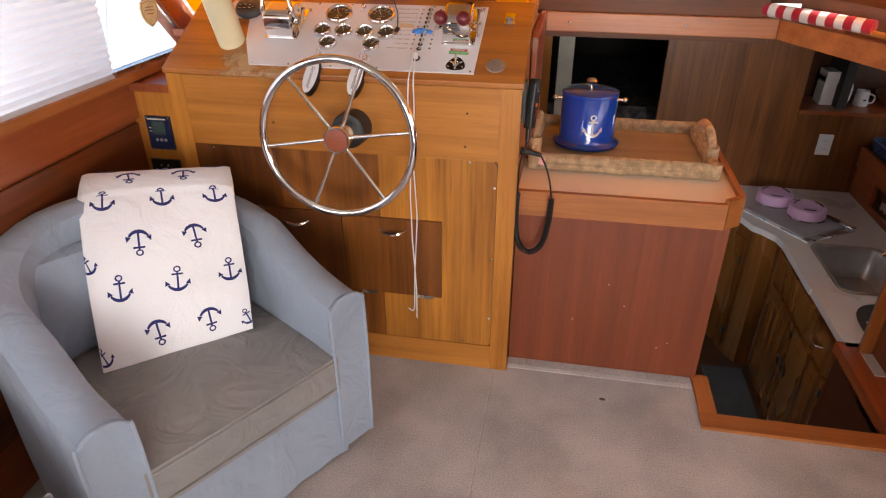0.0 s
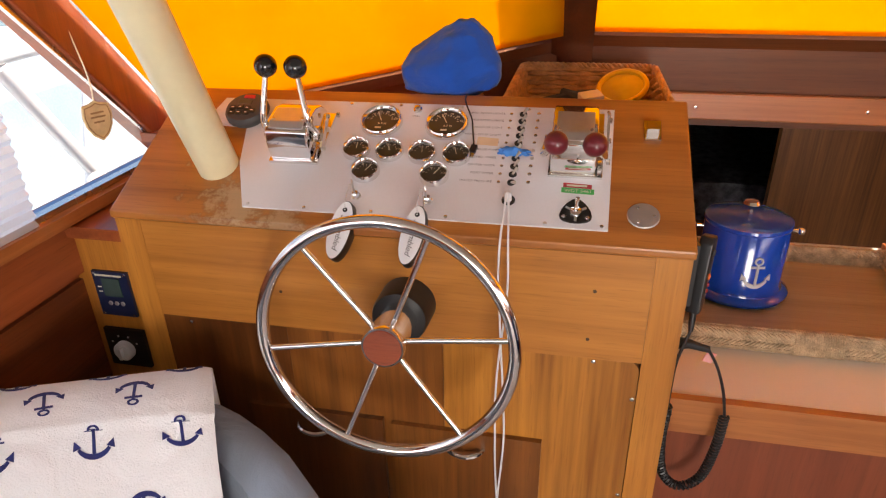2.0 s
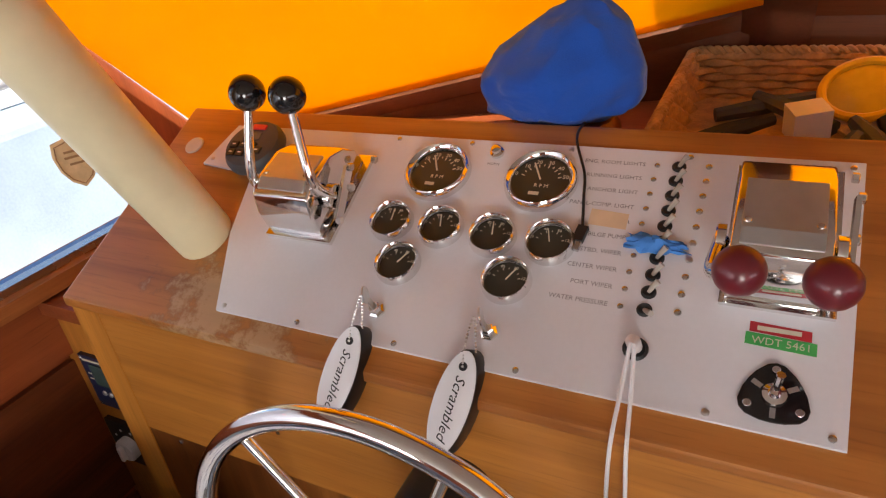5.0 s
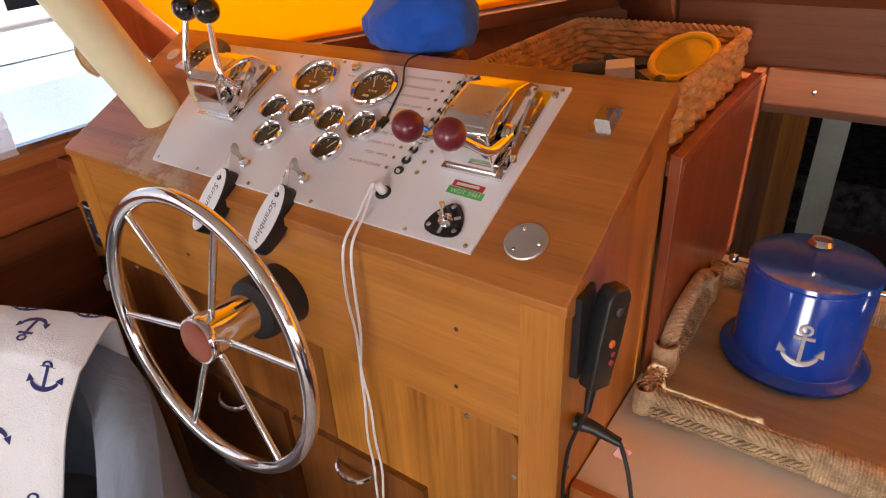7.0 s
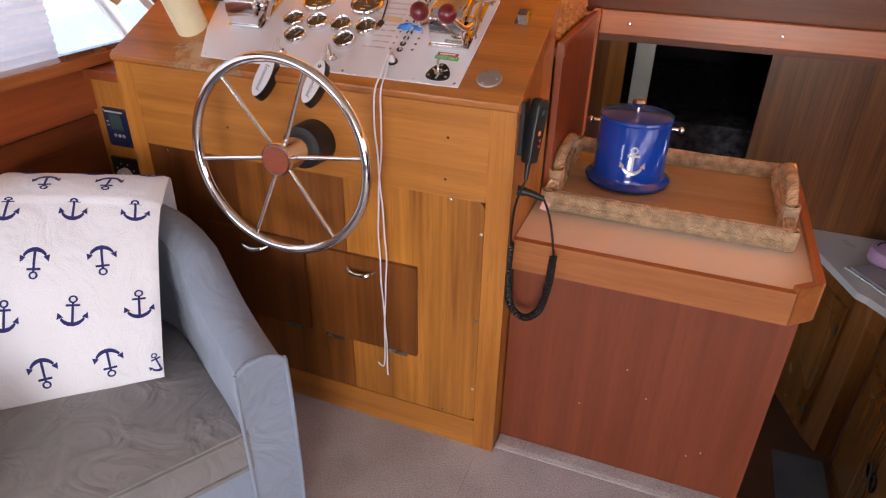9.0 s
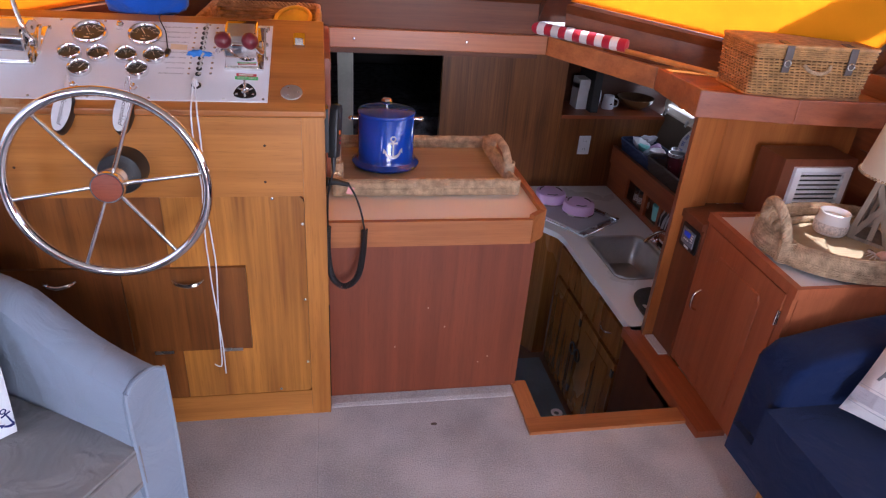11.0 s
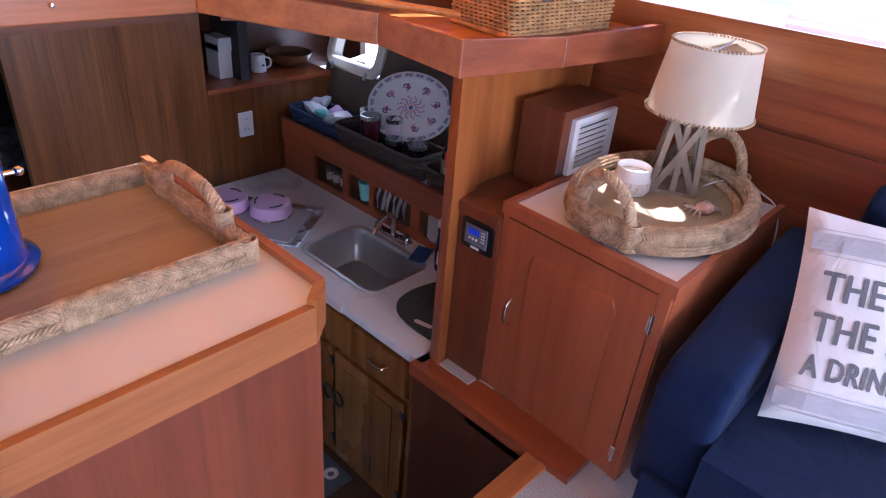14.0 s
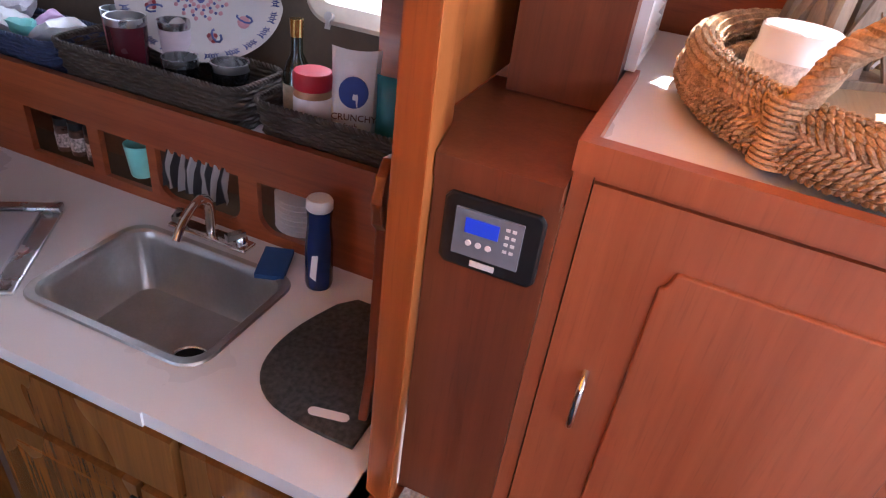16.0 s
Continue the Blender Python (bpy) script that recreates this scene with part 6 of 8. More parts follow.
# the cabinet's front stands a little askew to the cabin side
for ob in cab.children_recursive:
    for v in ob.data.vertices:
        v.co.x += 0.055 * (v.co.y - 1.60) * min(1.0, max(0.0, (1.75 - v.co.x) / 0.4))
single("folded_board", moved(box(-0.008, 0.008, -0.19, 0.19, 0, 0.40, 0.003), pose(1.62, 1.566, 0.0, 0, 0, 90)), WHITE_LAM, "white board stood between cabinet and sofa", "board")

# heater box
heat = thing("heater_box", (1.71, 2.2, 0.65), "small dark mahogany box with white louvred vent", "heater")
part("box", box(1.56, 1.868, 2.145, 2.30, 0.652, 0.914, 0.003), RECESS_WOOD, heat)
vent = part("vent", join(box(1.605, 1.845, 2.130, 2.146, 0.705, 0.722, 0.004), box(1.605, 1.845, 2.130, 2.146, 0.868, 0.885, 0.004), box(1.605, 1.632, 2.130, 2.146, 0.720, 0.870, 0.004), box(1.818, 1.845, 2.130, 2.146, 0.720, 0.870, 0.004)), WHITE_PLASTIC, heat, "white louvred vent")
# black sheet paints the dark gaps between the slats
part("louvre_shade", box(1.625, 1.825, 2.1425, 2.1445, 0.712, 0.878, 0), BLACK, vent)
for i in range(8):
    z = 0.731 + 0.0186 * i
    part("slat", moved(box(1.632, 1.818, -0.0058, 0.0058, -0.0018, 0.0018, 0.0008), Matrix.Translation((0, 2.136, z)) @ Matrix.Rotation(radians(25), 4, "X")), WHITE_PLASTIC, vent)

# round rope tray, lamp, candle and crab
tray = thing("round_rope_tray", (1.70, 1.86, 0.70), "oval rope-edged tray with two looped handles", "tray")
TC = Vector((1.645, 1.828, 0.703))
TRX, TRY = 0.310, 0.230
part("board", moved(prism([(0.285 * math.cos(a * math.pi / 24), 0.205 * math.sin(a * math.pi / 24)) for a in range(48)], "z", 0, 0.014, 0.002), Matrix.Translation(TC)), TRAY_WOOD, tray, "pale wooden tray bottom")


def oval(rx, ry, z, n=64):
    return [TC + Vector((rx * math.cos(2 * math.pi * i / n), ry * math.sin(2 * math.pi * i / n), z)) for i in range(n)]


part("lower_rope", plait(oval(TRX, TRY, 0.021), 0.022, 0.0085, True, 14, hand=-1), ROPE, tray, smooth=True)
part("upper_rope", plait(oval(TRX - 0.006, TRY - 0.006, 0.053), 0.022, 0.0085, True, 14, 3), ROPE, tray, smooth=True)
part("inner_rope", rope(oval(TRX - 0.036, TRY - 0.036, 0.024), 0.013, 3, 0.03, True), ROPE, tray, smooth=True)
for a0 in (172, 355):
    hs = []
    for i in range(9):
        k = i / 8
        a = radians(a0 - 24 + 48 * k)
        lift = 0.055 + 0.115 * math.sin(math.pi * k) ** 0.6
        hs.append(TC + Vector((TRX * math.cos(a), TRY * math.sin(a), lift)))
    part("handle", rope(smooth_path(hs, 4), 0.0165, 5, 0.055), ROPE, tray, smooth=True)
    for d in (-24, 24):
        a = radians(a0 + d)
        q = TC + Vector((TRX * math.cos(a), TRY * math.sin(a), 0))
        part("binding", wrap([q + Vector((0, 0, 0.0)), q + Vector((0, 0, 0.075))], 0.0235, 12), ROPE, tray)

lamp = thing("table_lamp", (1.80, 1.86, 0.717), "table lamp with grey crossed-slat wooden base and cream drum shade", "lamp")
GREYWOOD = wood("weathered_grey_wood", (0.36, 0.29, 0.22), (0.20, 0.155, 0.115), "z", rough=0.7, coat=0.0, scale=1.6)
LM = pose(1.788, 1.872, 0.717, 0, 0, 28)
b0, b1, hh = 0.070, 0.050, 0.225
part("foot", moved(box(-b0, b0, -b0, b0, 0, 0.012, 0.002), LM), GREYWOOD, lamp)
part("head", moved(box(-b1, b1, -b1, b1, hh - 0.014, hh, 0.002), LM), GREYWOOD, lamp)
for q in range(4):
    R = LM @ Matrix.Rotation(radians(90 * q), 4, "Z")
    part("upright", moved(bar((-b0 + 0.008, -b0 + 0.008, 0.012), (-b1 + 0.008, -b1 + 0.008, hh - 0.014), 0.017, 0.017, 0.002, (0, 1, 0)), R), GREYWOOD, lamp)
    for s in (-1, 1):
        part("cross_slat", moved(bar((s * (b0 - 0.014), -b0 + 0.004 + 0.0015 * s, 0.012), (-s * (b1 - 0.012), -b1 + 0.004 + 0.0015 * s, hh - 0.014), 0.006, 0.019, 0.0015, (1, 0, 0)), R), GREYWOOD, lamp)
    part("cross_slat", moved(bar((0.0, -b0 + 0.009, 0.012), (0.0, -b1 + 0.009, hh - 0.014), 0.005, 0.017, 0.0015, (1, 0, 0)), R), GREYWOOD, lamp)
SHADE = translucent("cream_lampshade", (0.86, 0.81, 0.70), 0.58, 0.04)
SM = pose(1.812, 1.860, 0.0)
part("shade", lathe([(0.150, 0.952), (0.122, 1.150), (0.1205, 1.150), (0.1485, 0.952), (0.150, 0.952)], 48, SM), SHADE, lamp, "cream fabric drum shade", smooth=True)
for r, z in ((0.151, 0.954), (0.1225, 1.148)):
    part("trim", join(*[ball((1.812 + r * math.cos(2 * math.pi * i / 72), 1.860 + r * math.sin(2 * math.pi * i / 72), z), 0.0052 if r > 0.13 else 0.004, 6) for i in range(72)]), ROPE, lamp, "braided bobble trim")
part("socket", lathe([(0, 0.93), (0.016, 0.93), (0.018, 1.0), (0.012, 1.01), (0.028, 1.05), (0.026, 1.08), (0, 1.095)], 20, SM), WHITE_PLASTIC, lamp, smooth=True)
for a in (0, 120, 240):
    part("spider", tube([(1.812, 1.860, 1.125), (1.812 + 0.121 * math.cos(radians(a)), 1.860 + 0.121 * math.sin(radians(a)), 1.143)], 0.002, 6), STEEL, lamp)
part("cord", tube(smooth_path([(1.86, 1.80, 0.725), (1.90, 1.78, 0.735), (1.945, 1.74, 0.74), (1.975, 1.66, 0.72), (1.982, 1.595, 0.66), (1.982, 1.575, 0.45), (1.982, 1.57, 0.2)], 8), 0.0028, 6), WHITE_PLASTIC, lamp, "white lamp cord", smooth=True)

candle = thing("candle_jar", (1.652, 1.938, 0.717), "white frosted candle jar with patterned label", "candle")
CM = pose(1.652, 1.938, 0.718)
part("jar", lathe([(0, 0), (0.050, 0), (0.054, 0.006), (0.055, 0.045), (0.051, 0.055), (0.051, 0.078), (0.048, 0.080), (0.047, 0.074), (0.047, 0.058), (0, 0.056)], 36, CM), material("frosted_white_glass", (0.86, 0.84, 0.82), 0.25, vary=0.03, bump=0.0, coat=0.3), candle, smooth=True)
part("band", lathe([(0.0552, 0.010), (0.0562, 0.012), (0.0562, 0.040), (0.0552, 0.042)], 36, CM), material("patterned_band", (0.66, 0.58, 0.52), 0.5, vary=0.35, scale=120, fine=300), candle, smooth=True)
crab = thing("crab_figurine", (1.735, 1.735, 0.717), "small silver crab figurine with a pink shell body", "figurine")
KM = pose(1.692, 1.722, 0.719, 0, 0, -25)
cbm = ball((0, 0, 0.012), 0.024, 16)
for v in cbm.verts:
    v.co = Vector((v.co.x * 1.25, v.co.y * 0.95, 0.004 + v.co.z * 0.75))
part("shell", moved(cbm, KM), material("pink_shell", (0.62, 0.38, 0.30), 0.4, vary=0.2, scale=50), crab, smooth=True)
for s in (-1, 1):
    for k, (dx, dy) in enumerate(((0.050, 0.018), (0.054, 0.004), (0.050, -0.010), (0.042, -0.022))):
        part("leg", moved(tube([(0.018 * s, dy * 0.5, 0.008), (0.036 * s, dy, 0.016), (dx * s, dy * 1.4, 0.001)], [0.003, 0.0025, 0.001], 6), KM), STEEL, crab, smooth=True)
    part("claw", moved(tube(smooth_path([(0.020 * s, 0.014, 0.008), (0.040 * s, 0.026, 0.012), (0.036 * s, 0.040, 0.010), (0.022 * s, 0.042, 0.008)], 4), [0.003, 0.0032, 0.0035, 0.004, 0.0045, 0.005, 0.0055, 0.006, 0.006, 0.005, 0.004, 0.003, 0.001], 8), KM), STEEL, crab, smooth=True)

# thermostat on the dark panel
th = thing("thermostat", (1.315, 2.21, 0.50), "black-framed thermostat with a small blue display", "thermostat")
part("frame", prism([(2.152, 0.512), (2.160, 0.503), (2.272, 0.503), (2.280, 0.512), (2.280, 0.596), (2.272, 0.605), (2.160, 0.605), (2.152, 0.596)], "x", 1.302, 1.318, 0.004), BLACK, th)
part("faceplate", box(1.2985, 1.303, 2.176, 2.262, 0.524, 0.588, 0.002), material("pale_grey_plastic", (0.17, 0.19, 0.23), 0.4), th)
part("screen", box(1.297, 1.2985, 2.205, 2.248, 0.558, 0.578, 0.0005), glowing("blue_display", (0.012, 0.03, 0.30), 0.18), th, "lit blue display")
for i in range(3):
    part("button", disc(0.004, 0.002, pose(1.2985, 2.215 + 0.013 * i, 0.544, 0, -90, 0), 10, 0.0005), WHITE_PLASTIC, th)
part("keypad", join(*[box(1.2975, 1.2985, 2.184 + 0.008 * i, 2.189 + 0.008 * i, 0.545 + 0.010 * j, 0.549 + 0.010 * j, 0) for i in range(2) for j in range(4)]), WHITE_PLASTIC, th)
part("maker_mark", box(1.3005, 1.3025, 2.204, 2.236, 0.510, 0.518, 0.001), WHITE_PLASTIC, th)

# ---- dash shelf: basket, hamper and rolled flag ----


def rounded_rect(x0, x1, y0, y1, r, n=6):
    out = []
    for cx, cy, a0 in ((x1 - r, y1 - r, 0), (x0 + r, y1 - r, 90), (x0 + r, y0 + r, 180), (x1 - r, y0 + r, 270)):
        for i in range(n + 1):
            a = radians(a0 + 90 * i / n)
            out.append(Vector((cx + r * math.cos(a), cy + r * math.sin(a), 0)))
    return out


def woven(loop_at, z0, z1, rows, r, amp, stake, closed=True, n=5):
    """Strands woven in and out of stakes along a loop that loop_at(z) gives."""
    bms = []
    for k in range(rows):
        z = z0 + (z1 - z0) * (k + 0.5) / rows
        pts = resampled(loop_at(z), stake / 2, closed)
        m = len(pts)
        if m % 4:
            pts = pts[: m - m % 4] if m > 8 else pts
            m = len(pts)
        path = []
        for i in range(m):
            a, b = pts[i - 1], pts[(i + 1) % m]
            t = (b - a).normalized()
            o = Vector((t.y, -t.x, 0))
            w = math.sin(math.pi * (i / 2 + k))
            path.append(Vector((pts[i].x, pts[i].y, z)) + o * amp * w)
        bms.append(tube(path, r, n, closed))
    return join(*bms)


def stakes(loop_at, z0, z1, r, gap, n=5):
    lo, hi = resampled(loop_at(z0), gap, True), resampled(loop_at(z1), gap, True)
    return join(*[tube([Vector((a.x, a.y, z0)), Vector((b.x, b.y, z1))], r, n) for a, b in zip(lo, hi)])


bk = thing("seagrass_basket", (-0.31, 2.6, 1.175), "low woven seagrass basket full of odds and ends", "basket")


def bask_loop(z):
    k = (z - 1.178) / 0.105
    e = 0.014 * k
    return rounded_rect(-0.505 - e, -0.135 + e * 0.4, 2.355 - e * 0.4, 2.870 + e, 0.03)


part("weave", woven(bask_loop, 1.178, 1.272, 7, 0.0092, 0.0055, 0.034, n=6), WICKER, bk, "plaited seagrass walls", smooth=True)
part("rim", rope([Vector((p.x, p.y, 1.276)) for p in bask_loop(1.28)], 0.010, 2, 0.03, True), WICKER, bk, smooth=True)
part("bottom", prism([(p.x, p.y) for p in bask_loop(1.178)], "z", 1.176, 1.186), WICKER, bk)
BRT_YELLOW = material("yellow_plastic", (0.80, 0.52, 0.02), 0.35, vary=0.05, bump=0.01)
mg = thing("magnifying_lens", (-0.235, 2.74, 1.19), "yellow-rimmed round plastic lens with black grip", "lens")
MGM = pose(-0.225, 2.745, 1.245, 28, -12, 0)
part("rim", moved(tube([(0.066 * math.cos(a * math.pi / 16), 0.066 * math.sin(a * math.pi / 16), 0) for a in range(32)], 0.008, 8, True), MGM), BRT_YELLOW, mg, smooth=True)
part("lens", lathe([(0.063, -0.002), (0.04, 0.003), (0, 0.005)], 32, MGM), material("amber_lens", (0.55, 0.42, 0.05), 0.1, coat=0.5), mg, smooth=True)
part("grip", moved(tube([(0.02, -0.068, -0.004), (0.04, -0.14, -0.03)], [0.013, 0.017], 10), MGM), BLACK, mg, smooth=True)
single("junction_block", moved(box(-0.028, 0.028, -0.024, 0.024, 0, 0.052, 0.005), pose(-0.310, 2.625, 1.200, 8, -6, 20)), WHITE_PLASTIC, "small white plastic block in the basket", "block")
for i, (x, y, rz, L) in enumerate(((-0.43, 2.60, 35, 0.17), (-0.37, 2.74, 20, 0.18), (-0.27, 2.50, 70, 0.14), (-0.22, 2.60, 110, 0.13), (-0.40, 2.48, 5, 0.12), (-0.33, 2.70, 140, 0.16))):
    d = Vector((math.cos(radians(rz)), math.sin(radians(rz)), 0.12))
    c = Vector((x, y, 1.208 + 0.004 * (i % 3)))
    single("tool", tube([c - d * L / 2, c, c + d * L / 2], [0.013, 0.017, 0.011], 8), (BLACK, DG)[i % 2], "black plastic hand tool lying in the basket", "tool", "tools in the basket", smooth=True)
for i in range(5):
    single("scrap", moved(box(-0.03, 0.03, -0.02, 0.02, 0, 0.006, 0.001), pose(-0.45 + 0.07 * i, 2.45 + 0.05 * ((i * 3) % 5), 1.188 + 0.003 * i, 0, 0, 37 * i)), ROPE, "brown paper scrap in the basket", "scrap", "scraps in the basket")

HMX = Vector((0.985, -0.100, 0)).normalized()
HMM = Matrix(((HMX.x, -HMX.y, 0, 1.405), (HMX.y, HMX.x, 0, 2.262), (0, 0, 1, 1.114), (0, 0, 0, 1)))
ham = thing("picnic_hamper", (1.60, 2.36, 1.114), "honey wicker picnic hamper with two grey leather straps", "hamper")
HW, HD, HH = 0.435, 0.250, 0.182


def ham_loop(z):
    e = 0.010 * z / HH
    return rounded_rect(-e, HW + e, -e, HD + e, 0.012, 3)


part("weave", moved(woven(ham_loop, 0.004, HH - 0.046, 13, 0.0036, 0.0030, 0.020), HMM), WICKER, ham, "woven wicker body", smooth=True)
part("wicker_frame", moved(stakes(ham_loop, 0.0, HH - 0.044, 0.0026, 0.020), HMM), WICKER, ham)
# dark inner box paints the shade seen between the wicker strands
part("weave_gap_shade", moved(box(0.006, HW - 0.006, 0.006, HD - 0.006, 0.002, HH - 0.01, 0.004), HMM), material("shadowed_wicker", (0.16, 0.085, 0.03), 0.8, vary=0.3, scale=60), ham)
lidp = part("lid", moved(woven(lambda z: ham_loop(HH), HH - 0.042, HH, 6, 0.0036, 0.0030, 0.020), HMM), WICKER, ham, "wicker lid", smooth=True)
part("lid_top", moved(join(*[tube([(0.0, y + 0.0006 * ((i % 2) * 2 - 1), HH + 0.002 + 0.001 * (i % 2)), (HW * 0.5, y, HH + 0.006), (HW, y, HH + 0.002)], 0.0040, 5) for i, y in enumerate([0.004 + 0.0069 * j for j in range(36)])]), HMM), WICKER, lidp, smooth=True)
part("edging", moved(tube([Vector((p.x, p.y, HH + 0.003)) for p in ham_loop(HH)], 0.007, 8, True), HMM), WICKER, lidp, smooth=True)
part("edging", moved(tube([Vector((p.x, p.y, 0.006)) for p in ham_loop(0)], 0.007, 8, True), HMM), WICKER, ham, smooth=True)
LEATHER = material("grey_brown_leather", (0.11, 0.085, 0.075), 0.55, vary=0.15, scale=20, fine=200, bump=0.15)
for x in (0.105, 0.345):
    s = part("strap", moved(prism([(-0.019, HH + 0.006), (-0.023, HH - 0.03), (-0.022, HH - 0.085), (-0.0165, HH - 0.088), (-0.016, HH - 0.03), (-0.013, HH + 0.001), (0.05, HH + 0.009), (0.05, HH + 0.013)], "x", x - 0.014, x + 0.014, 0.0015), HMM), LEATHER, ham, "grey leather strap")
    part("buckle", moved(tube([(x + 0.012 * math.cos(a * math.pi / 8), -0.0255, HH - 0.055 + 0.011 * math.sin(a * math.pi / 8)) for a in range(16)], 0.0022, 6, True), HMM), STEEL, s, smooth=True)
part("handle", moved(rope(smooth_path([(0.175, -0.014, HH - 0.058), (0.190, -0.030, HH - 0.074), (0.225, -0.036, HH - 0.082), (0.260, -0.030, HH - 0.074), (0.275, -0.014, HH - 0.058)], 6), 0.0065, 3, 0.018), HMM), ROPE, ham, smooth=True)

flag = thing("rolled_flag", (1.05, 2.8, 1.18), "red and white striped flag rolled round a varnished wooden staff", "flag")
FA, FB, FC = Vector((0.800, 3.005, 1.213)), Vector((1.115, 2.700, 1.198)), Vector((1.385, 2.435, 1.150))
part("staff", tube([FA - (FB - FA).normalized() * 0.03, FC], 0.011, 14), TEAK_X, flag, smooth=True)
part("finial", ball(FA - (FB - FA).normalized() * 0.035, 0.017, 16), BRASS, flag, smooth=True)
FRED = cloth("flag_red", (0.42, 0.02, 0.04), 400)
FWHITE = cloth("flag_white", (0.72, 0.70, 0.70), 400)
for i in range(13):
    a, b = FA.lerp(FB, i / 13), FA.lerp(FB, (i + 1) / 13)
    r = 0.026 + 0.002 * noise.noise(Vector((i * 0.7, 0, 0)))
    part("stripe", tube([a, a.lerp(b, 0.5), b], [r, r + 0.001, r], 20), (FRED, FWHITE)[i % 2], flag, smooth=True)

# ---- galley ----
tap = thing("galley_tap", (1.74, 3.02, 0.03), "chrome two-handle galley tap", "tap")
part("base", prism([(1.715, 2.93), (1.765, 2.93), (1.765, 3.17), (1.715, 3.17)], "z", 0.031, 0.044, 0.008, 3), CHROME, tap, smooth=True)
part("spout", tube(smooth_path([(1.74, 3.05, 0.04), (1.74, 3.05, 0.13), (1.70, 3.045, 0.155), (1.63, 3.03, 0.135), (1.595, 3.022, 0.105)], 6), [0.013] * 12 + [0.0105] * 13, 12), CHROME, tap, smooth=True)
for y in (2.955, 3.145):
    part("handle", join(lathe([(0.016, 0.042), (0.014, 0.062), (0.010, 0.068), (0, 0.068)], 16, pose(1.74, y, 0)), moved(box(-0.040, 0.008, -0.009, 0.009, 0.066, 0.082, 0.004), pose(1.74, y, 0, 0, 0, 25 if y > 3 else -25))), CHROME, tap, smooth=True)
sink = thing("galley_sink", (1.51, 3.0, -0.13), "stainless steel galley sink with black drain", "sink")
SX0, SX1, SY0, SY1 = 1.352, 1.690, 2.768, 3.236


def sink_loop(z, e):
    return [Vector((p.x, p.y, z)) for p in rounded_rect(SX0 + e, SX1 - e, SY0 + e, SY1 - e, max(0.012, 0.055 - e * 0.4), 6)]


sb = bmesh.new()
rings = [[sb.verts.new(p) for p in sink_loop(z, e)] for z, e in ((0.031, -0.012), (0.036, -0.009), (0.036, 0.006), (0.030, 0.012), (0.010, 0.015), (-0.10, 0.028), (-0.122, 0.042), (-0.128, 0.075), (-0.131, 0.13))]
for a, b in zip(rings, rings[1:]):
    for j in range(len(a)):
        k = (j + 1) % len(a)
        sb.faces.new((a[j], a[k], b[k], b[j]))
sb.faces.new(rings[-1])
part("bowl", sb, material("dulled_sink_steel", (0.56, 0.55, 0.54), 0.38, 1.0, 0.12, 8, 140, 0.03), sink, smooth=True)
part("drain", lathe([(0.046, -0.1305), (0.044, -0.126), (0.034, -0.129), (0.010, -0.128), (0.008, -0.120), (0, -0.120)], 24, pose(1.486, 2.918, 0.003)), BLACK, sink, smooth=True)
part("strainer", tube([(1.486 + 0.042 * math.cos(a * math.pi / 12), 2.918 + 0.042 * math.sin(a * math.pi / 12), -0.124) for a in range(24)], 0.004, 6, True), STEEL, sink, smooth=True)
cbrd = prism([(1.70, 2.40), (1.70, 2.60)] + [(p.x, p.y) for p in smooth_path([(1.66, 2.632, 0), (1.56, 2.662, 0), (1.47, 2.668, 0), (1.40, 2.648, 0), (1.355, 2.60, 0), (1.335, 2.53, 0), (1.33, 2.46, 0)], 3)] + [(1.33, 2.40)], "z", 0.031, 0.042, 0.003)
SPECK = material("speckled_black_board", (0.045, 0.045, 0.042), 0.55, vary=0.7, scale=90, fine=400, bump=0.2)
cb = thing("cutting_board", (1.5, 2.5, 0.03), "speckled black cutting board with a handle slot on the counter", "cutting board")
part("board", cbrd, SPECK, cb)
part("slot", moved(prism([(0.010 * math.cos(radians(a)) + (0.030 if abs(a) < 90 else -0.030), 0.010 * math.sin(radians(a))) for a in (-89, -45, 0, 45, 89, 91, 135, 180, 225, 269)], "z", 0, 0.0012), pose(1.372, 2.475, 0.0425, 0, 0, -78)), WHITE_LAM, cb)
BLUE_SOAP = material("dark_blue_bottle", (0.008, 0.025, 0.12), 0.2, vary=0.1, coat=0.4, bump=0)
soap = thing("soap_bottle", (1.715, 2.715, 0.03), "dark blue detergent bottle with white cap", "bottle")
part("body", lathe([(0, 0.031), (0.030, 0.031), (0.033, 0.045), (0.032, 0.15), (0.027, 0.20), (0.029, 0.235), (0, 0.237)], 24, pose(1.715, 2.715, 0)), BLUE_SOAP, soap, smooth=True)
part("cap", lathe([(0.027, 0.236), (0.030, 0.240), (0.030, 0.258), (0.026, 0.264), (0, 0.266)], 24, pose(1.715, 2.715, 0)), WHITE_PLASTIC, soap, smooth=True)
part("label", moved(prism([(-0.010, -0.035), (0.006, -0.03), (0.012, 0.03), (-0.004, 0.038)], "z", 0, 0.0006), Matrix.Translation((1.6822, 2.707, 0.10)) @ Matrix.Rotation(radians(-90), 4, "Y") @ Matrix.Rotation(radians(90), 4, "Z")), WHITE_PLASTIC, soap)
single("sponge_cloth", moved(bevelled(box(-0.05, 0.05, -0.035, 0.035, 0, 0.014, 0.005), 0), pose(1.715, 2.84, 0.036, 0, -8, 20)), material("blue_sponge", (0.02, 0.07, 0.22), 0.9, vary=0.2, fine=300, bump=0.8), "blue sponge cloth beside the sink", "sponge")

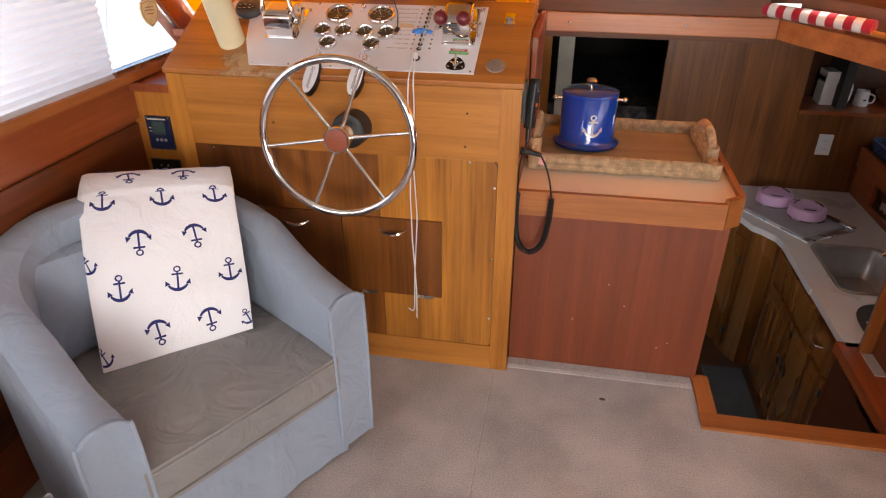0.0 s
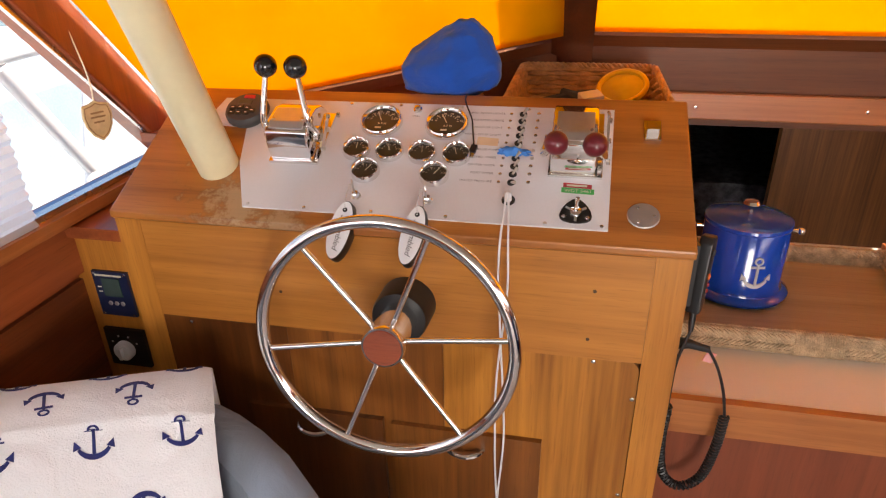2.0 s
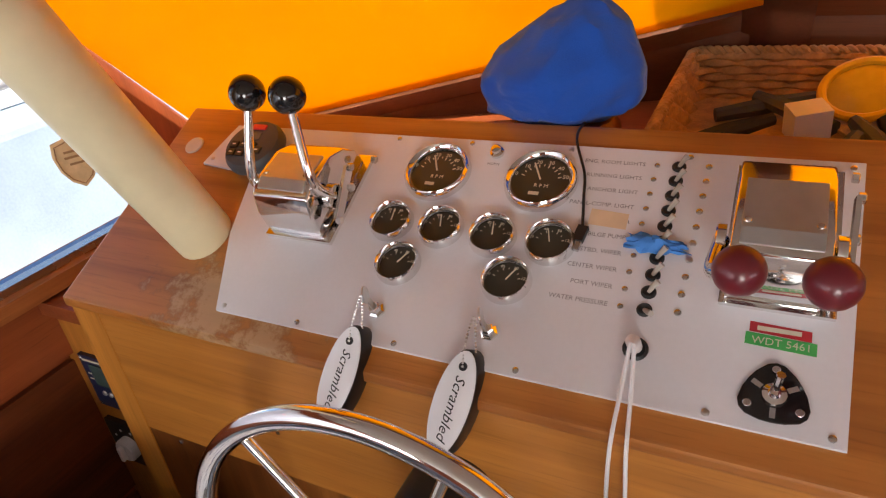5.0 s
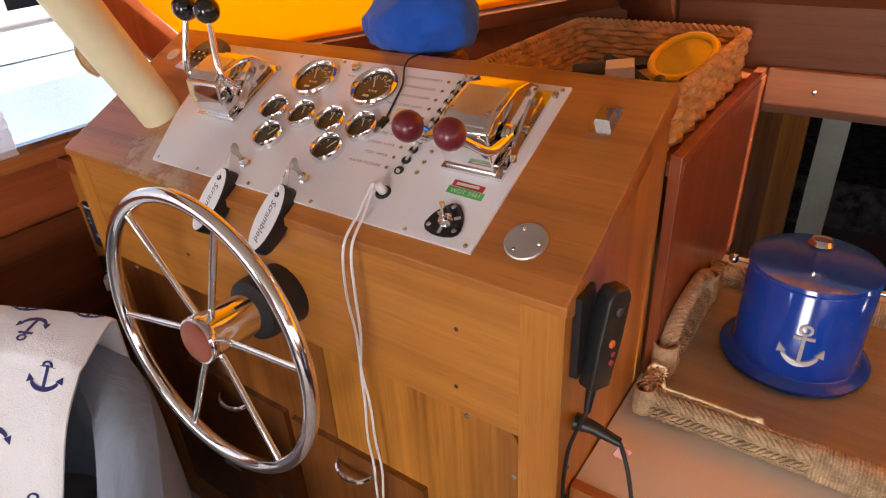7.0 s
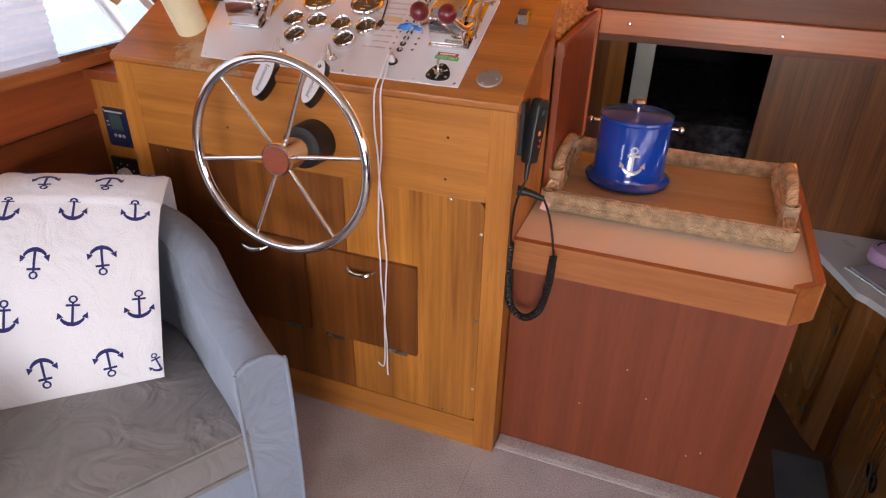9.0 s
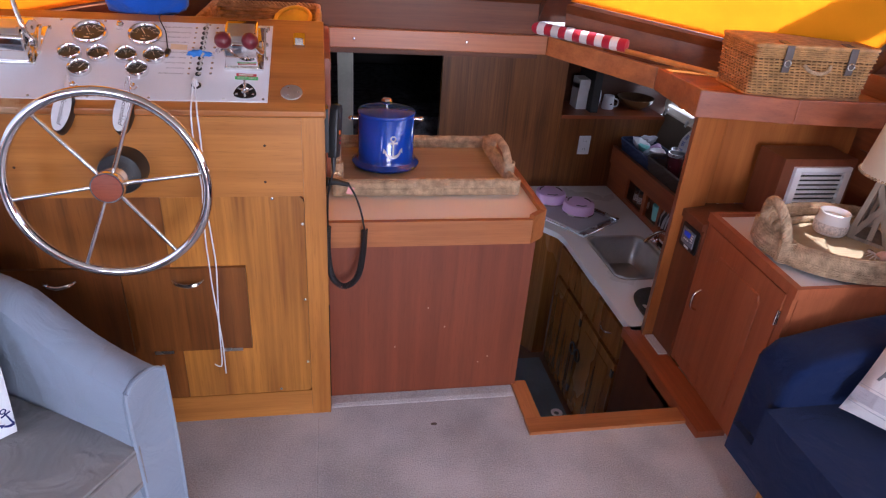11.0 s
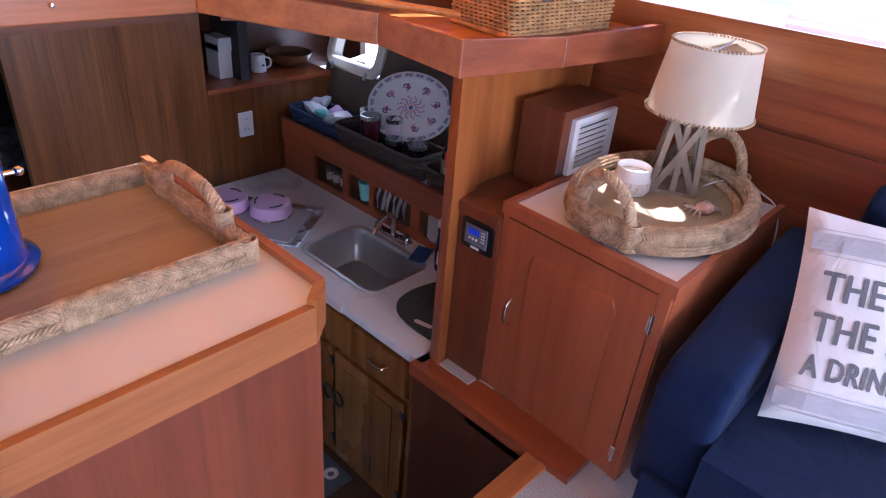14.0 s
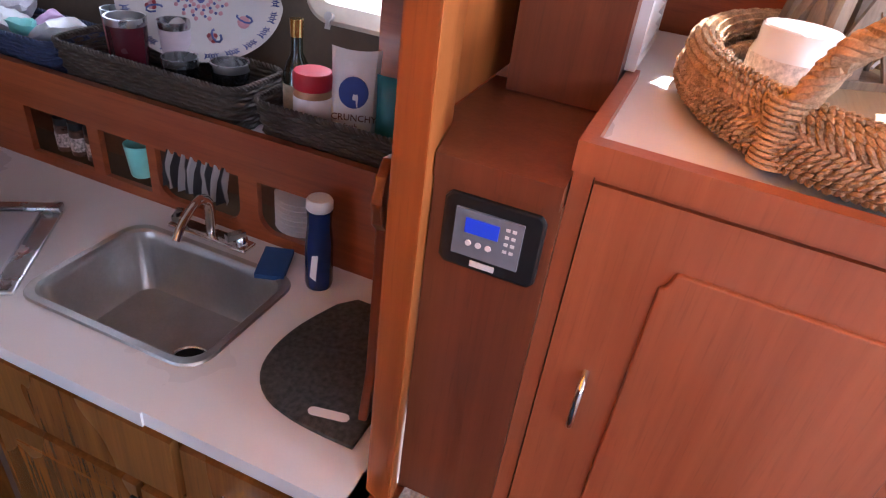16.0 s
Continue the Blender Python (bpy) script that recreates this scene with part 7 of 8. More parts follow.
mat_a, mat_b = Vector((0.83, 0.55, 0)), Vector((-0.55, 0.83, 0))
MO = Vector((1.338, 3.232, 0.0))
dt = thing("draining_tray", (1.35, 3.5, 0.03), "grey drying mat in a steel tray on the galley counter", "tray")


def on_mat(a, b, z):
    q = MO + mat_a * a + mat_b * b
    return Vector((q.x, q.y, z))


part("tray", prism([tuple(on_mat(a, b, 0))[:2] for a, b in ((0, 0), (0.365, 0), (0.365, 0.46), (0, 0.46))], "z", 0.031, 0.040, 0.004), STEEL, dt)
part("mat", prism([tuple(on_mat(a, b, 0))[:2] for a, b in ((0.012, 0.045), (0.325, 0.045), (0.325, 0.44), (0.012, 0.44))], "z", 0.040, 0.050, 0.003), material("grey_drying_mat", (0.40, 0.38, 0.42), 0.6, vary=0.06), dt, "soft grey mat")
part("raised_edge", prism([tuple(on_mat(a, b, 0))[:2] for a, b in ((0.330, 0.0), (0.365, 0.0), (0.365, 0.46), (0.330, 0.46))], "z", 0.040, 0.056, 0.006), STEEL, dt)
PINK = material("lilac_pink_plastic", (0.66, 0.42, 0.68), 0.35, vary=0.05, bump=0.01)


def pet_bowl(x, y):
    b = thing("upturned_bowl", (x, y, 0.05), "upturned lilac bowl with black rubber feet drying on the mat", "bowl", "lilac bowls")
    M = pose(x, y, 0.051) @ Matrix.Diagonal((1.25, 1.25, 1.0, 1.0))
    part("body", lathe([(0.074, 0.006), (0.078, 0.010), (0.076, 0.056), (0.072, 0.064), (0.064, 0.067), (0, 0.066)], 40, M), PINK, b, smooth=True)
    part("rim", lathe([(0.066, 0.0), (0.077, 0.0), (0.079, 0.004), (0.076, 0.008), (0.068, 0.008)], 40, M), STEEL, b, smooth=True)
    for a0 in (20, 140, 260):
        pts = [M @ Vector((0.056 * math.cos(radians(a0 + d)), 0.056 * math.sin(radians(a0 + d)), 0.0675)) for d in range(-26, 27, 4)]
        part("rubber_foot", tube(pts, 0.0042, 6), BLACK, b)
    return b


pet_bowl(1.285, 3.715)
pet_bowl(1.412, 3.545)

# cabinet fronts under the galley counter
gf = thing("galley_cabinet", (1.3, 2.85, GZ), "brown galley cabinet with drawers, doors and ring pulls", "cabinet")
part("carcass", box(1.262, 1.75, 2.36, 3.32, GZ + 0.0, -0.135, 0), GALLEY_WOOD, gf)
part("face_frame", join(box(1.244, 1.262, 2.36, 3.30, -0.028, -0.006, 0.002), box(1.244, 1.262, 2.36, 3.30, -0.225, -0.203, 0.002), box(1.244, 1.262, 2.36, 2.40, -0.84, -0.03, 0.002), box(1.244, 1.262, 2.36, 3.30, GZ, -0.80, 0.002), box(1.244, 1.262, 3.27, 3.30, -0.84, -0.03, 0.002)), GALLEY_WOOD, gf)


def pull(x, y, z, parent, w=0.045):
    part("handle", tube(smooth_path([(x, y - w, z + 0.004), (x - 0.022, y - w * 0.7, z), (x - 0.026, y, z - 0.004), (x - 0.022, y + w * 0.7, z), (x, y + w, z + 0.004)], 5), 0.0045, 8), CHROME, parent, smooth=True)


for y0, y1 in ((2.412, 2.700), (2.722, 3.255)):
    d = part("drawer", box(1.228, 1.248, y0, y1, -0.198, -0.032, 0.006), GALLEY_WOOD, gf)
    if y0 < 2.5:
        pull(1.229, (y0 + y1) / 2, -0.115, d, 0.05)
for y0, y1, ry in ((2.412, 2.828, 2.80), (2.842, 3.255, 2.87)):
    d = part("door", box(1.230, 1.248, y0, y1, -0.795, -0.232, 0.006), GALLEY_WOOD, gf)
    part("panel", box(1.226, 1.236, y0 + 0.06, y1 - 0.06, -0.735, -0.29, 0.010), GALLEY_WOOD, d)
    part("ring_pull", tube([(1.222, ry + 0.030 * math.cos(a * math.pi / 10), -0.475 + 0.036 * math.sin(a * math.pi / 10)) for a in range(20)], 0.005, 8, True), BLACK, d, smooth=True)
    for z in (-0.29, -0.74):
        yy = y0 + 0.004
        part("hinge", box(1.224, 1.234, yy - 0.006, yy + 0.012, z - 0.02, z + 0.02, 0.002), BLACK, d)
gc = thing("corner_cupboard", (1.1, 3.6, GZ), "brown corner cupboard with a framed door", "cupboard")
part("carcass", prism([(1.175, 3.34), (1.25, 3.34), (1.25, 3.99), (0.93, 3.99), (1.125, 3.43)], "z", GZ, -0.006), GALLEY_WOOD, gc)
cdm = Matrix.Translation((1.122, 3.428, -0.42)) @ Matrix.Rotation(math.atan2(0.56, -0.195), 4, "Z")
cdd = part("door", moved(box(0.02, 0.36, 0.0, 0.018, -0.38, 0.34, 0.005), cdm), GALLEY_WOOD, gc)
part("panel", moved(box(0.07, 0.31, 0.014, 0.024, -0.31, 0.27, 0.008), cdm), GALLEY_WOOD, cdd)
part("hinge", moved(join(box(0.014, 0.026, 0.016, 0.024, 0.19, 0.24, 0.002), box(0.014, 0.026, 0.016, 0.024, -0.30, -0.25, 0.002)), cdm), BLACK, cdd)
fm = thing("floor_mat", (1.08, 2.97, GZ), "grey-blue rubber mat on the galley sole", "mat")
part("mat", box(0.98, 1.205, 2.68, 3.27, GZ, GZ + 0.012, 0.004), material("slate_rubber", (0.10, 0.14, 0.17), 0.6, vary=0.15), fm)
part("tag", lathe([(0.030, 0.0), (0.034, 0.004), (0.020, 0.006), (0.014, 0.0)], 20, pose(1.15, 2.76, GZ + 0.012)), WHITE_PLASTIC, fm)

# fiddle board with cut-outs, shelf behind it, and what it holds
FX = 1.795
fid = thing("fiddle_board", (FX, 3.2, 0.03), "mahogany board with cut-out pockets behind the galley counter", "shelf")
cuts = [(2.775, 2.945), (3.000, 3.262), (3.290, 3.455), (3.495, 3.725)]
ys = [2.40] + [v for c in cuts for v in c] + [4.0]
for i in range(0, len(ys), 2):
    part("upright", box(FX, FX + 0.018, ys[i], ys[i + 1], 0.060, 0.205, 0.002), MAHOG_Y, fid)
part("lower_rail", box(FX, FX + 0.018, 2.40, 4.0, 0.031, 0.0605, 0.002), MAHOG_Y, fid)
part("upper_rail", box(FX - 0.012, FX + 0.012, 2.40, 3.998, 0.2055, 0.325, 0.004), MAHOG_Y, fid)
part("shelf", box(FX + 0.013, 2.30, 2.40, 3.998, 0.262, 0.280, 0), WHITE_LAM, fid, "white laminate shelf")
# pocket back is coloured dark for the shade inside the cut-outs
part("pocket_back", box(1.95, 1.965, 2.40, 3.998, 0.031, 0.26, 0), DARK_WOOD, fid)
for (a, b) in cuts[:2]:
    for k, yy in ((1, a), (-1, b)):
        part("rounded_corner", prism([(yy, 0.0605)] + [(yy + k * 0.05 * (1 - math.cos(t * math.pi / 12)), 0.0605 + 0.05 * (1 - math.sin(math.pi / 2 - t * math.pi / 12)) if False else 0.0605 + 0.05 * (1 - math.sin(t * math.pi / 12))) for t in range(7)][::-1], "x", FX + 0.001, FX + 0.017), MAHOG_Y, fid)

TEAL = material("teal_plastic", (0.22, 0.62, 0.58), 0.4, bump=0.01)
single("teal_cup", lathe([(0, 0.0), (0.028, 0.0), (0.031, 0.006), (0.040, 0.095), (0.037, 0.095), (0.028, 0.008), (0, 0.008)], 28, pose(FX + 0.055, 3.375, 0.066)), TEAL, "teal plastic cup in a pocket of the fiddle board", "cup", smooth=True)
for i, y in enumerate((3.55, 3.61, 3.665)):
    tn = thing("spice_jar", (FX + 0.06, y, 0.061), "small dark spice jar with a printed label", "jar", "spice jars")
    part("jar", lathe([(0, 0.061), (0.024, 0.061), (0.024, 0.135), (0.020, 0.14), (0, 0.14)], 20, pose(FX + 0.06, y, 0)), material("brown_spice", (0.09, 0.04, 0.025), 0.3, vary=0.5, scale=60) if i == 0 else bpy.data.materials["brown_spice"], tn, smooth=True)
    part("cap", lathe([(0.023, 0.14), (0.023, 0.16), (0, 0.162)], 20, pose(FX + 0.06, y, 0)), BLACK, tn, smooth=True)
    part("label", lathe([(0.0245, 0.075), (0.0248, 0.077), (0.0248, 0.115), (0.0245, 0.117)], 20, pose(FX + 0.06, y, 0)), material("printed_label", (0.42, 0.36, 0.34), 0.5, vary=0.7, scale=150) if i == 0 else bpy.data.materials["printed_label"], tn)
pl = [single("plate", lathe([(0, 0.0), (0.045, 0.0), (0.072, 0.010), (0.074, 0.013), (0.070, 0.013), (0.044, 0.005), (0, 0.004)], 32, pose(FX + 0.075, 2.858, 0.062 + 0.0145 * i)), WHITE_PLASTIC, "white plate in a stack behind the fiddle board", "plate", "stacked plates", smooth=True) for i in range(7)]

tw = bmesh.new()
cols = []
for i in range(31):
    y = 3.015 + 0.20 * i / 30
    rip = 0.010 * math.sin(i * 1.7) + 0.006 * noise.noise(Vector((i * 0.5, 0, 0)))
    dz = 0.012 * noise.noise(Vector((i * 0.35, 3, 0)))
    cols.append([tw.verts.new(p) for p in ((FX + 0.03, y, 0.19), (FX - 0.010 + rip * 0.4, y, 0.215), (FX - 0.022 + rip, y, 0.185), (FX - 0.026 + rip, y + 0.004, 0.15), (FX - 0.024 + rip * 1.3, y + 0.006, 0.118 + dz))])
for a, b in zip(cols, cols[1:]):
    for j in range(4):
        tw.faces.new((a[j], a[j + 1], b[j + 1], b[j]))
bmesh.ops.solidify(tw, geom=tw.faces[:], thickness=0.003)
STRIPE = bpy.data.materials.new("striped_towel")
STRIPE.use_nodes = True
_t = STRIPE.node_tree
_c, _w, _r = _t.nodes.new("ShaderNodeTexCoord"), _t.nodes.new("ShaderNodeTexWave"), _t.nodes.new("ShaderNodeValToRGB")
_w.bands_direction = "Y"
_w.inputs["Scale"].default_value, _w.inputs["Distortion"].default_value = 9.0, 0.6
_r.color_ramp.elements[0].color, _r.color_ramp.elements[1].color = (0.05, 0.045, 0.05, 1), (0.62, 0.60, 0.60, 1)
_r.color_ramp.elements[0].position, _r.color_ramp.elements[1].position = 0.35, 0.5
_t.links.new(_c.outputs["Object"], _w.inputs["Vector"])
_t.links.new(_w.outputs["Fac"], _r.inputs["Fac"])
_t.links.new(_r.outputs[0], _t.nodes["Principled BSDF"].inputs["Base Color"])
_t.nodes["Principled BSDF"].inputs["Roughness"].default_value = 0.95
single("dish_towel", tw, STRIPE, "grey and white striped dish towel hung over the tap", "towel", smooth=True)

DARK_WICKER = material("dark_brown_wicker", (0.065, 0.048, 0.036), 0.6, vary=0.3, scale=40, fine=200, bump=0.4)
BLUE_WICKER = material("dusty_blue_weave", (0.035, 0.052, 0.115), 0.75, vary=0.3, scale=50, fine=200, bump=0.5)


def shelf_basket(name, x0, x1, y0, y1, h, mat, rows, label):
    b = thing(name, ((x0 + x1) / 2, (y0 + y1) / 2, 0.28), label, "basket", "shelf baskets")
    z0 = 0.282

    def lp(z):
        e = 0.018 * (z - z0) / h
        return rounded_rect(x0 - e, x1 + e * 0.3, y0 - e, y1 + e, 0.045)
    part("weave", woven(lp, z0, z0 + h, rows, 0.0062, 0.0036, 0.026), mat, b, smooth=True)
    part("rim", rope([Vector((p.x, p.y, z0 + h)) for p in lp(z0 + h)], 0.008, 2, 0.025, True), mat, b, smooth=True)
    part("bottom", prism([(p.x, p.y) for p in lp(z0)], "z", z0 - 0.001, z0 + 0.008), mat, b)
    return b


shelf_basket("wicker_basket", 1.835, 2.02, 3.62, 3.975, 0.10, BLUE_WICKER, 9, "dusty blue woven basket of packets on the galley shelf")
shelf_basket("wicker_basket", 1.835, 2.02, 3.03, 3.585, 0.118, DARK_WICKER, 10, "dark wicker basket of steel tumblers on the galley shelf")
shelf_basket("wicker_basket", 1.835, 2.00, 2.50, 2.955, 0.110, DARK_WICKER, 10, "dark wicker basket of bottles and bags on the galley shelf")
for i, (y, x, mt, s) in enumerate(((3.87, 1.92, WHITE_PLASTIC, 1.0), (3.79, 1.90, TEAL, 0.7), (3.68, 1.91, WHITE_PLASTIC, 1.1), (3.91, 1.96, GREYBAND, 1.0), (3.75, 1.95, PINK, 0.6))):
    p = cushion(0.13 * s, 0.10 * s, 0.07 * s, 10)
    for v in p.verts:
        v.co += 0.008 * noise.noise_vector(v.co * 22 + Vector((i, 0, 0)))
    single("packet", moved(p, pose(x, y, 0.372 + 0.004 * i, 20 - 9 * i, 25, 40 * i)), mt, "crumpled packet of paper goods in the blue basket", "packet", "packets in the basket", smooth=True)
WINE = material("dark_red_enamel", (0.07, 0.008, 0.015), 0.25, vary=0.1, coat=0.3, bump=0)
ROSE = material("rose_pink_enamel", (0.50, 0.13, 0.16), 0.3, vary=0.1, coat=0.3, bump=0)
LILAC = material("pale_lilac_enamel", (0.50, 0.42, 0.46), 0.3, vary=0.1, coat=0.3, bump=0)
for x, y, r, z, mt, lab in ((1.955, 3.495, 0.040, 0.185, ROSE, "rose pink"), (1.905, 3.415, 0.050, 0.190, WINE, "dark red"), (1.975, 3.325, 0.040, 0.185, LILAC, "pale lilac"), (1.905, 3.250, 0.045, 0.122, BLACK_GLOSS, "black"), (1.925, 3.110, 0.047, 0.136, BLACK_GLOSS, "black")):
    tm = thing("tumbler", (x, y, 0.29), lab + " steel-rimmed tumbler standing in the wicker basket", "tumbler", "tumblers")
    M = pose(x, y, 0.291)
    part("body", lathe([(0, 0), (r * 0.8, 0), (r * 0.84, 0.01), (r, z - 0.022), (r, z - 0.02)], 28, M), mt, tm, smooth=True)
    part("rim", lathe([(r, z - 0.020), (r * 1.02, z - 0.018), (r * 1.02, z), (r * 0.93, z), (r * 0.90, z - 0.05), (0, z - 0.06)], 28, M), STEEL, tm, smooth=True)
bot = thing("oil_bottle", (1.935, 2.92, 0.29), "dark green oil bottle with gold cap and pale label", "bottle")
OM = pose(1.935, 2.92, 0.291) @ Matrix.Diagonal((1.0, 1.0, 1.24, 1.0))
part("body", lathe([(0, 0), (0.032, 0), (0.034, 0.01), (0.034, 0.115), (0.026, 0.14), (0.014, 0.16), (0.0135, 0.195), (0, 0.195)], 24, OM), material("dark_green_glass", (0.012, 0.02, 0.008), 0.1, coat=0.5, bump=0), bot, smooth=True)
part("cap", lathe([(0.015, 0.190), (0.016, 0.222), (0, 0.224)], 20, OM), BRASS, bot, smooth=True)
part("label", lathe([(0.0344, 0.03), (0.0348, 0.032), (0.0348, 0.10), (0.0344, 0.102)], 24, OM), material("cream_label", (0.55, 0.50, 0.36), 0.6, vary=0.15, scale=60), bot)
jr = thing("red_lidded_jar", (1.895, 2.85, 0.29), "plastic jar of nut butter with a red lid", "jar")
JM = pose(1.895, 2.850, 0.291) @ Matrix.Diagonal((1.05, 1.05, 1.28, 1.0))
part("jar", lathe([(0, 0), (0.040, 0), (0.043, 0.01), (0.043, 0.10), (0.038, 0.112), (0, 0.112)], 28, JM), material("peanut_brown", (0.36, 0.20, 0.09), 0.3, vary=0.1), jr, smooth=True)
part("lid", lathe([(0.042, 0.110), (0.044, 0.113), (0.044, 0.137), (0.041, 0.141), (0, 0.141)], 28, JM), material("red_plastic", (0.45, 0.02, 0.035), 0.35), jr, smooth=True)
part("label", lathe([(0.0434, 0.02), (0.0438, 0.022), (0.0438, 0.095), (0.0434, 0.097)], 28, JM), WHITE_PLASTIC, jr)
bag = thing("snack_bag", (1.925, 2.755, 0.29), "white snack bag with blue printing, folded at the top", "bag")
BGM = Matrix.Translation((1.925, 2.755, 0.41)) @ Matrix.Rotation(radians(-68), 4, "Z") @ Matrix.Rotation(radians(84), 4, "X")
bb = cushion(0.115, 0.25, 0.065, 12)
part("bag", moved(bb, BGM), WHITE_PLASTIC, bag, smooth=True)
part("print", moved(prism([(0.034 * math.cos(a * math.pi / 12), 0.03 + 0.036 * math.sin(a * math.pi / 12)) for a in range(24)], "z", 0.029, 0.034), BGM), material("blue_print", (0.03, 0.06, 0.28), 0.4), bag)
part("lettering", join(words("CRUNCHY", 0.022, BGM @ Matrix.Translation((-0.050, -0.035, 0.034)), 0.001), words("fresh", 0.016, BGM @ Matrix.Translation((-0.020, -0.053, 0.034)), 0.001)), material("brown_print", (0.12, 0.03, 0.02), 0.5), bag)
single("pouch", moved(cushion(0.13, 0.19, 0.05, 10), Matrix.Translation((1.925, 2.63, 0.40)) @ Matrix.Rotation(radians(-70), 4, "Z") @ Matrix.Rotation(radians(82), 4, "X")), material("teal_pouch", (0.02, 0.16, 0.19), 0.35, vary=0.2), "teal and navy food pouch in the basket", "pouch", smooth=True)

# decorated platter leaning against the hull
plat = thing("oval_platter", (2.03, 3.2, 0.28), "white oval platter painted with flowers and scrolls, leaning on the hull", "platter")
PN = Vector((-0.80, -0.33, 0.50)).normalized()
PAX = Vector((0.33, -0.80, 0)).normalized()
PAX = (PAX - PN * PAX.dot(PN)).normalized()
PAY = PN.cross(PAX)
PLM = Matrix((PAX, PAY, PN)).transposed().to_4x4()
PLM.translation = Vector((2.055, 3.30, 0.520))
EL = Matrix.Diagonal((0.220, 0.168, 1, 1))
CHINA = material("glazed_white_china", (0.58, 0.55, 0.53), 0.2, vary=0.03, coat=0.4, bump=0)
part("dish", lathe([(0, -0.004), (0.70, -0.003), (0.78, 0.006), (0.98, 0.014), (1.0, 0.017), (0.97, 0.018), (0.77, 0.010), (0.69, 0.001), (0, 0.0)], 64, PLM @ EL), CHINA, plat, smooth=True)
PBLUE, PPINK, PGREEN, PRED = (material(n, c, 0.3, bump=0) for n, c in (("plate_blue", (0.06, 0.08, 0.24)), ("plate_pink", (0.45, 0.22, 0.24)), ("plate_green", (0.10, 0.20, 0.10)), ("plate_red", (0.28, 0.04, 0.05))))


def on_plate(r, a, h=0.0):
    z = 0.0015 if r < 0.69 else (0.0015 + (r - 0.69) / 0.28 * 0.017)
    return PLM @ Vector((0.220 * r * math.cos(a), 0.168 * r * math.sin(a), z + h))


def blob(r, a, s):
    q = on_plate(r, a)
    return lathe([(s, 0), (s * 0.7, 0.0008), (0, 0.001)], 10, Matrix.Translation(q) @ PLM.to_3x3().to_4x4())


part("scroll", join(*[tube([on_plate(0.90 + 0.05 * math.cos(8 * math.pi * t / 12 + s), 2 * math.pi * (i + t / 12) / 22, 0.0005) for t in range(9)], 0.0022, 4) for i in range(22) for s in (0, math.pi)]), PBLUE, plat)
part("green_leaf", join(*[blob(0.88, 2 * math.pi * (i + 0.5) / 22, 0.0042) for i in range(22)]), PGREEN, plat)
part("flower", join(*[blob(0.60, 2 * math.pi * i / 8 + 0.3, 0.017 if i % 2 else 0.012) for i in range(8)]), PPINK, plat)
part("flower", join(*[blob(0.60 + 0.05 * math.cos(k), 2 * math.pi * i / 8 + 0.3 + 0.07 * math.sin(k), 0.007) for i in range(0, 8, 2) for k in (0, 2, 4)]), PRED, plat)
part("scroll", join(*[tube([on_plate(0.58 + 0.10 * math.sin(t * 0.7), 2 * math.pi * (i + 0.5) / 8 + 0.09 * math.cos(t * 0.7), 0.0005) for t in range(8)], 0.0032, 4) for i in range(8)]), PBLUE, plat)
part("rosette", join(*[blob(r, 2 * math.pi * i / 12 + r * 3, 0.0058) for r in (0.12, 0.22, 0.31) for i in range(12)]), PPINK, plat)
part("rosette", join(*[blob(r, 2 * math.pi * (i + 0.5) / 12, 0.0040) for r in (0.17, 0.27) for i in range(12)] + [blob(0, 0, 0.011)]), PBLUE, plat)

# outlet on the bulkhead
ol = thing("wall_outlet", (1.575, 4.0, 0.26), "white duplex outlet plate on the plywood bulkhead", "outlet")
part("plate", box(1.535, 1.613, 3.992, 4.0, 0.262, 0.387, 0.003), WHITE_PLASTIC, ol)
for z in (0.298, 0.351):
    part("receptacle", prism([(1.574 + 0.017 * math.cos(a * math.pi / 8), z + 0.017 * math.sin(a * math.pi / 8)) for a in range(16)], "y", 3.989, 3.992, 0.0008), WHITE_LAM, ol)
    part("slots", join(box(1.566, 1.568, 3.9885, 3.9895, z - 0.002, z + 0.008, 0), box(1.580, 1.582, 3.9885, 3.9895, z - 0.002, z + 0.008, 0)), BLACK, ol)

# niche shelf with appliance, mug and bowl
setting("niche_shelf", box(1.385, 2.10, 3.985, 4.32, 0.506, 0.528, 0.003), MAHOG_X, "dark varnished niche shelf")
co_ = thing("can_opener", (1.60, 4.18, 0.528), "white electric can opener on the niche shelf", "appliance")
part("body", join(box(1.53, 1.60, 4.13, 4.25, 0.528, 0.69, 0.012, 3), box(1.53, 1.645, 4.12, 4.25, 0.66, 0.725, 0.012, 3)), WHITE_PLASTIC, co_, smooth=True)
part("handle", tube(smooth_path([(1.655, 4.13, 0.69), (1.675, 4.12, 0.64), (1.672, 4.12, 0.57), (1.655, 4.13, 0.535)], 5), 0.012, 10), WHITE_PLASTIC, co_, smooth=True)
mug = thing("mug", (1.765, 4.16, 0.528), "white mug with small dark motif on the niche shelf", "mug")
part("cup", lathe([(0, 0), (0.038, 0), (0.041, 0.005), (0.035, 0.088), (0.032, 0.088), (0.036, 0.008), (0, 0.006)], 28, pose(1.765, 4.16, 0.529)), WHITE_PLASTIC, mug, smooth=True)
part("motif", box(1.762, 1.778, 4.1205, 4.1235, 0.563, 0.571, 0.001), BLACK, mug)
part("handle", tube(smooth_path([(1.800, 4.15, 0.60), (1.824, 4.14, 0.59), (1.824, 4.14, 0.555), (1.802, 4.15, 0.545)], 5), 0.005, 8), WHITE_PLASTIC, mug, smooth=True)
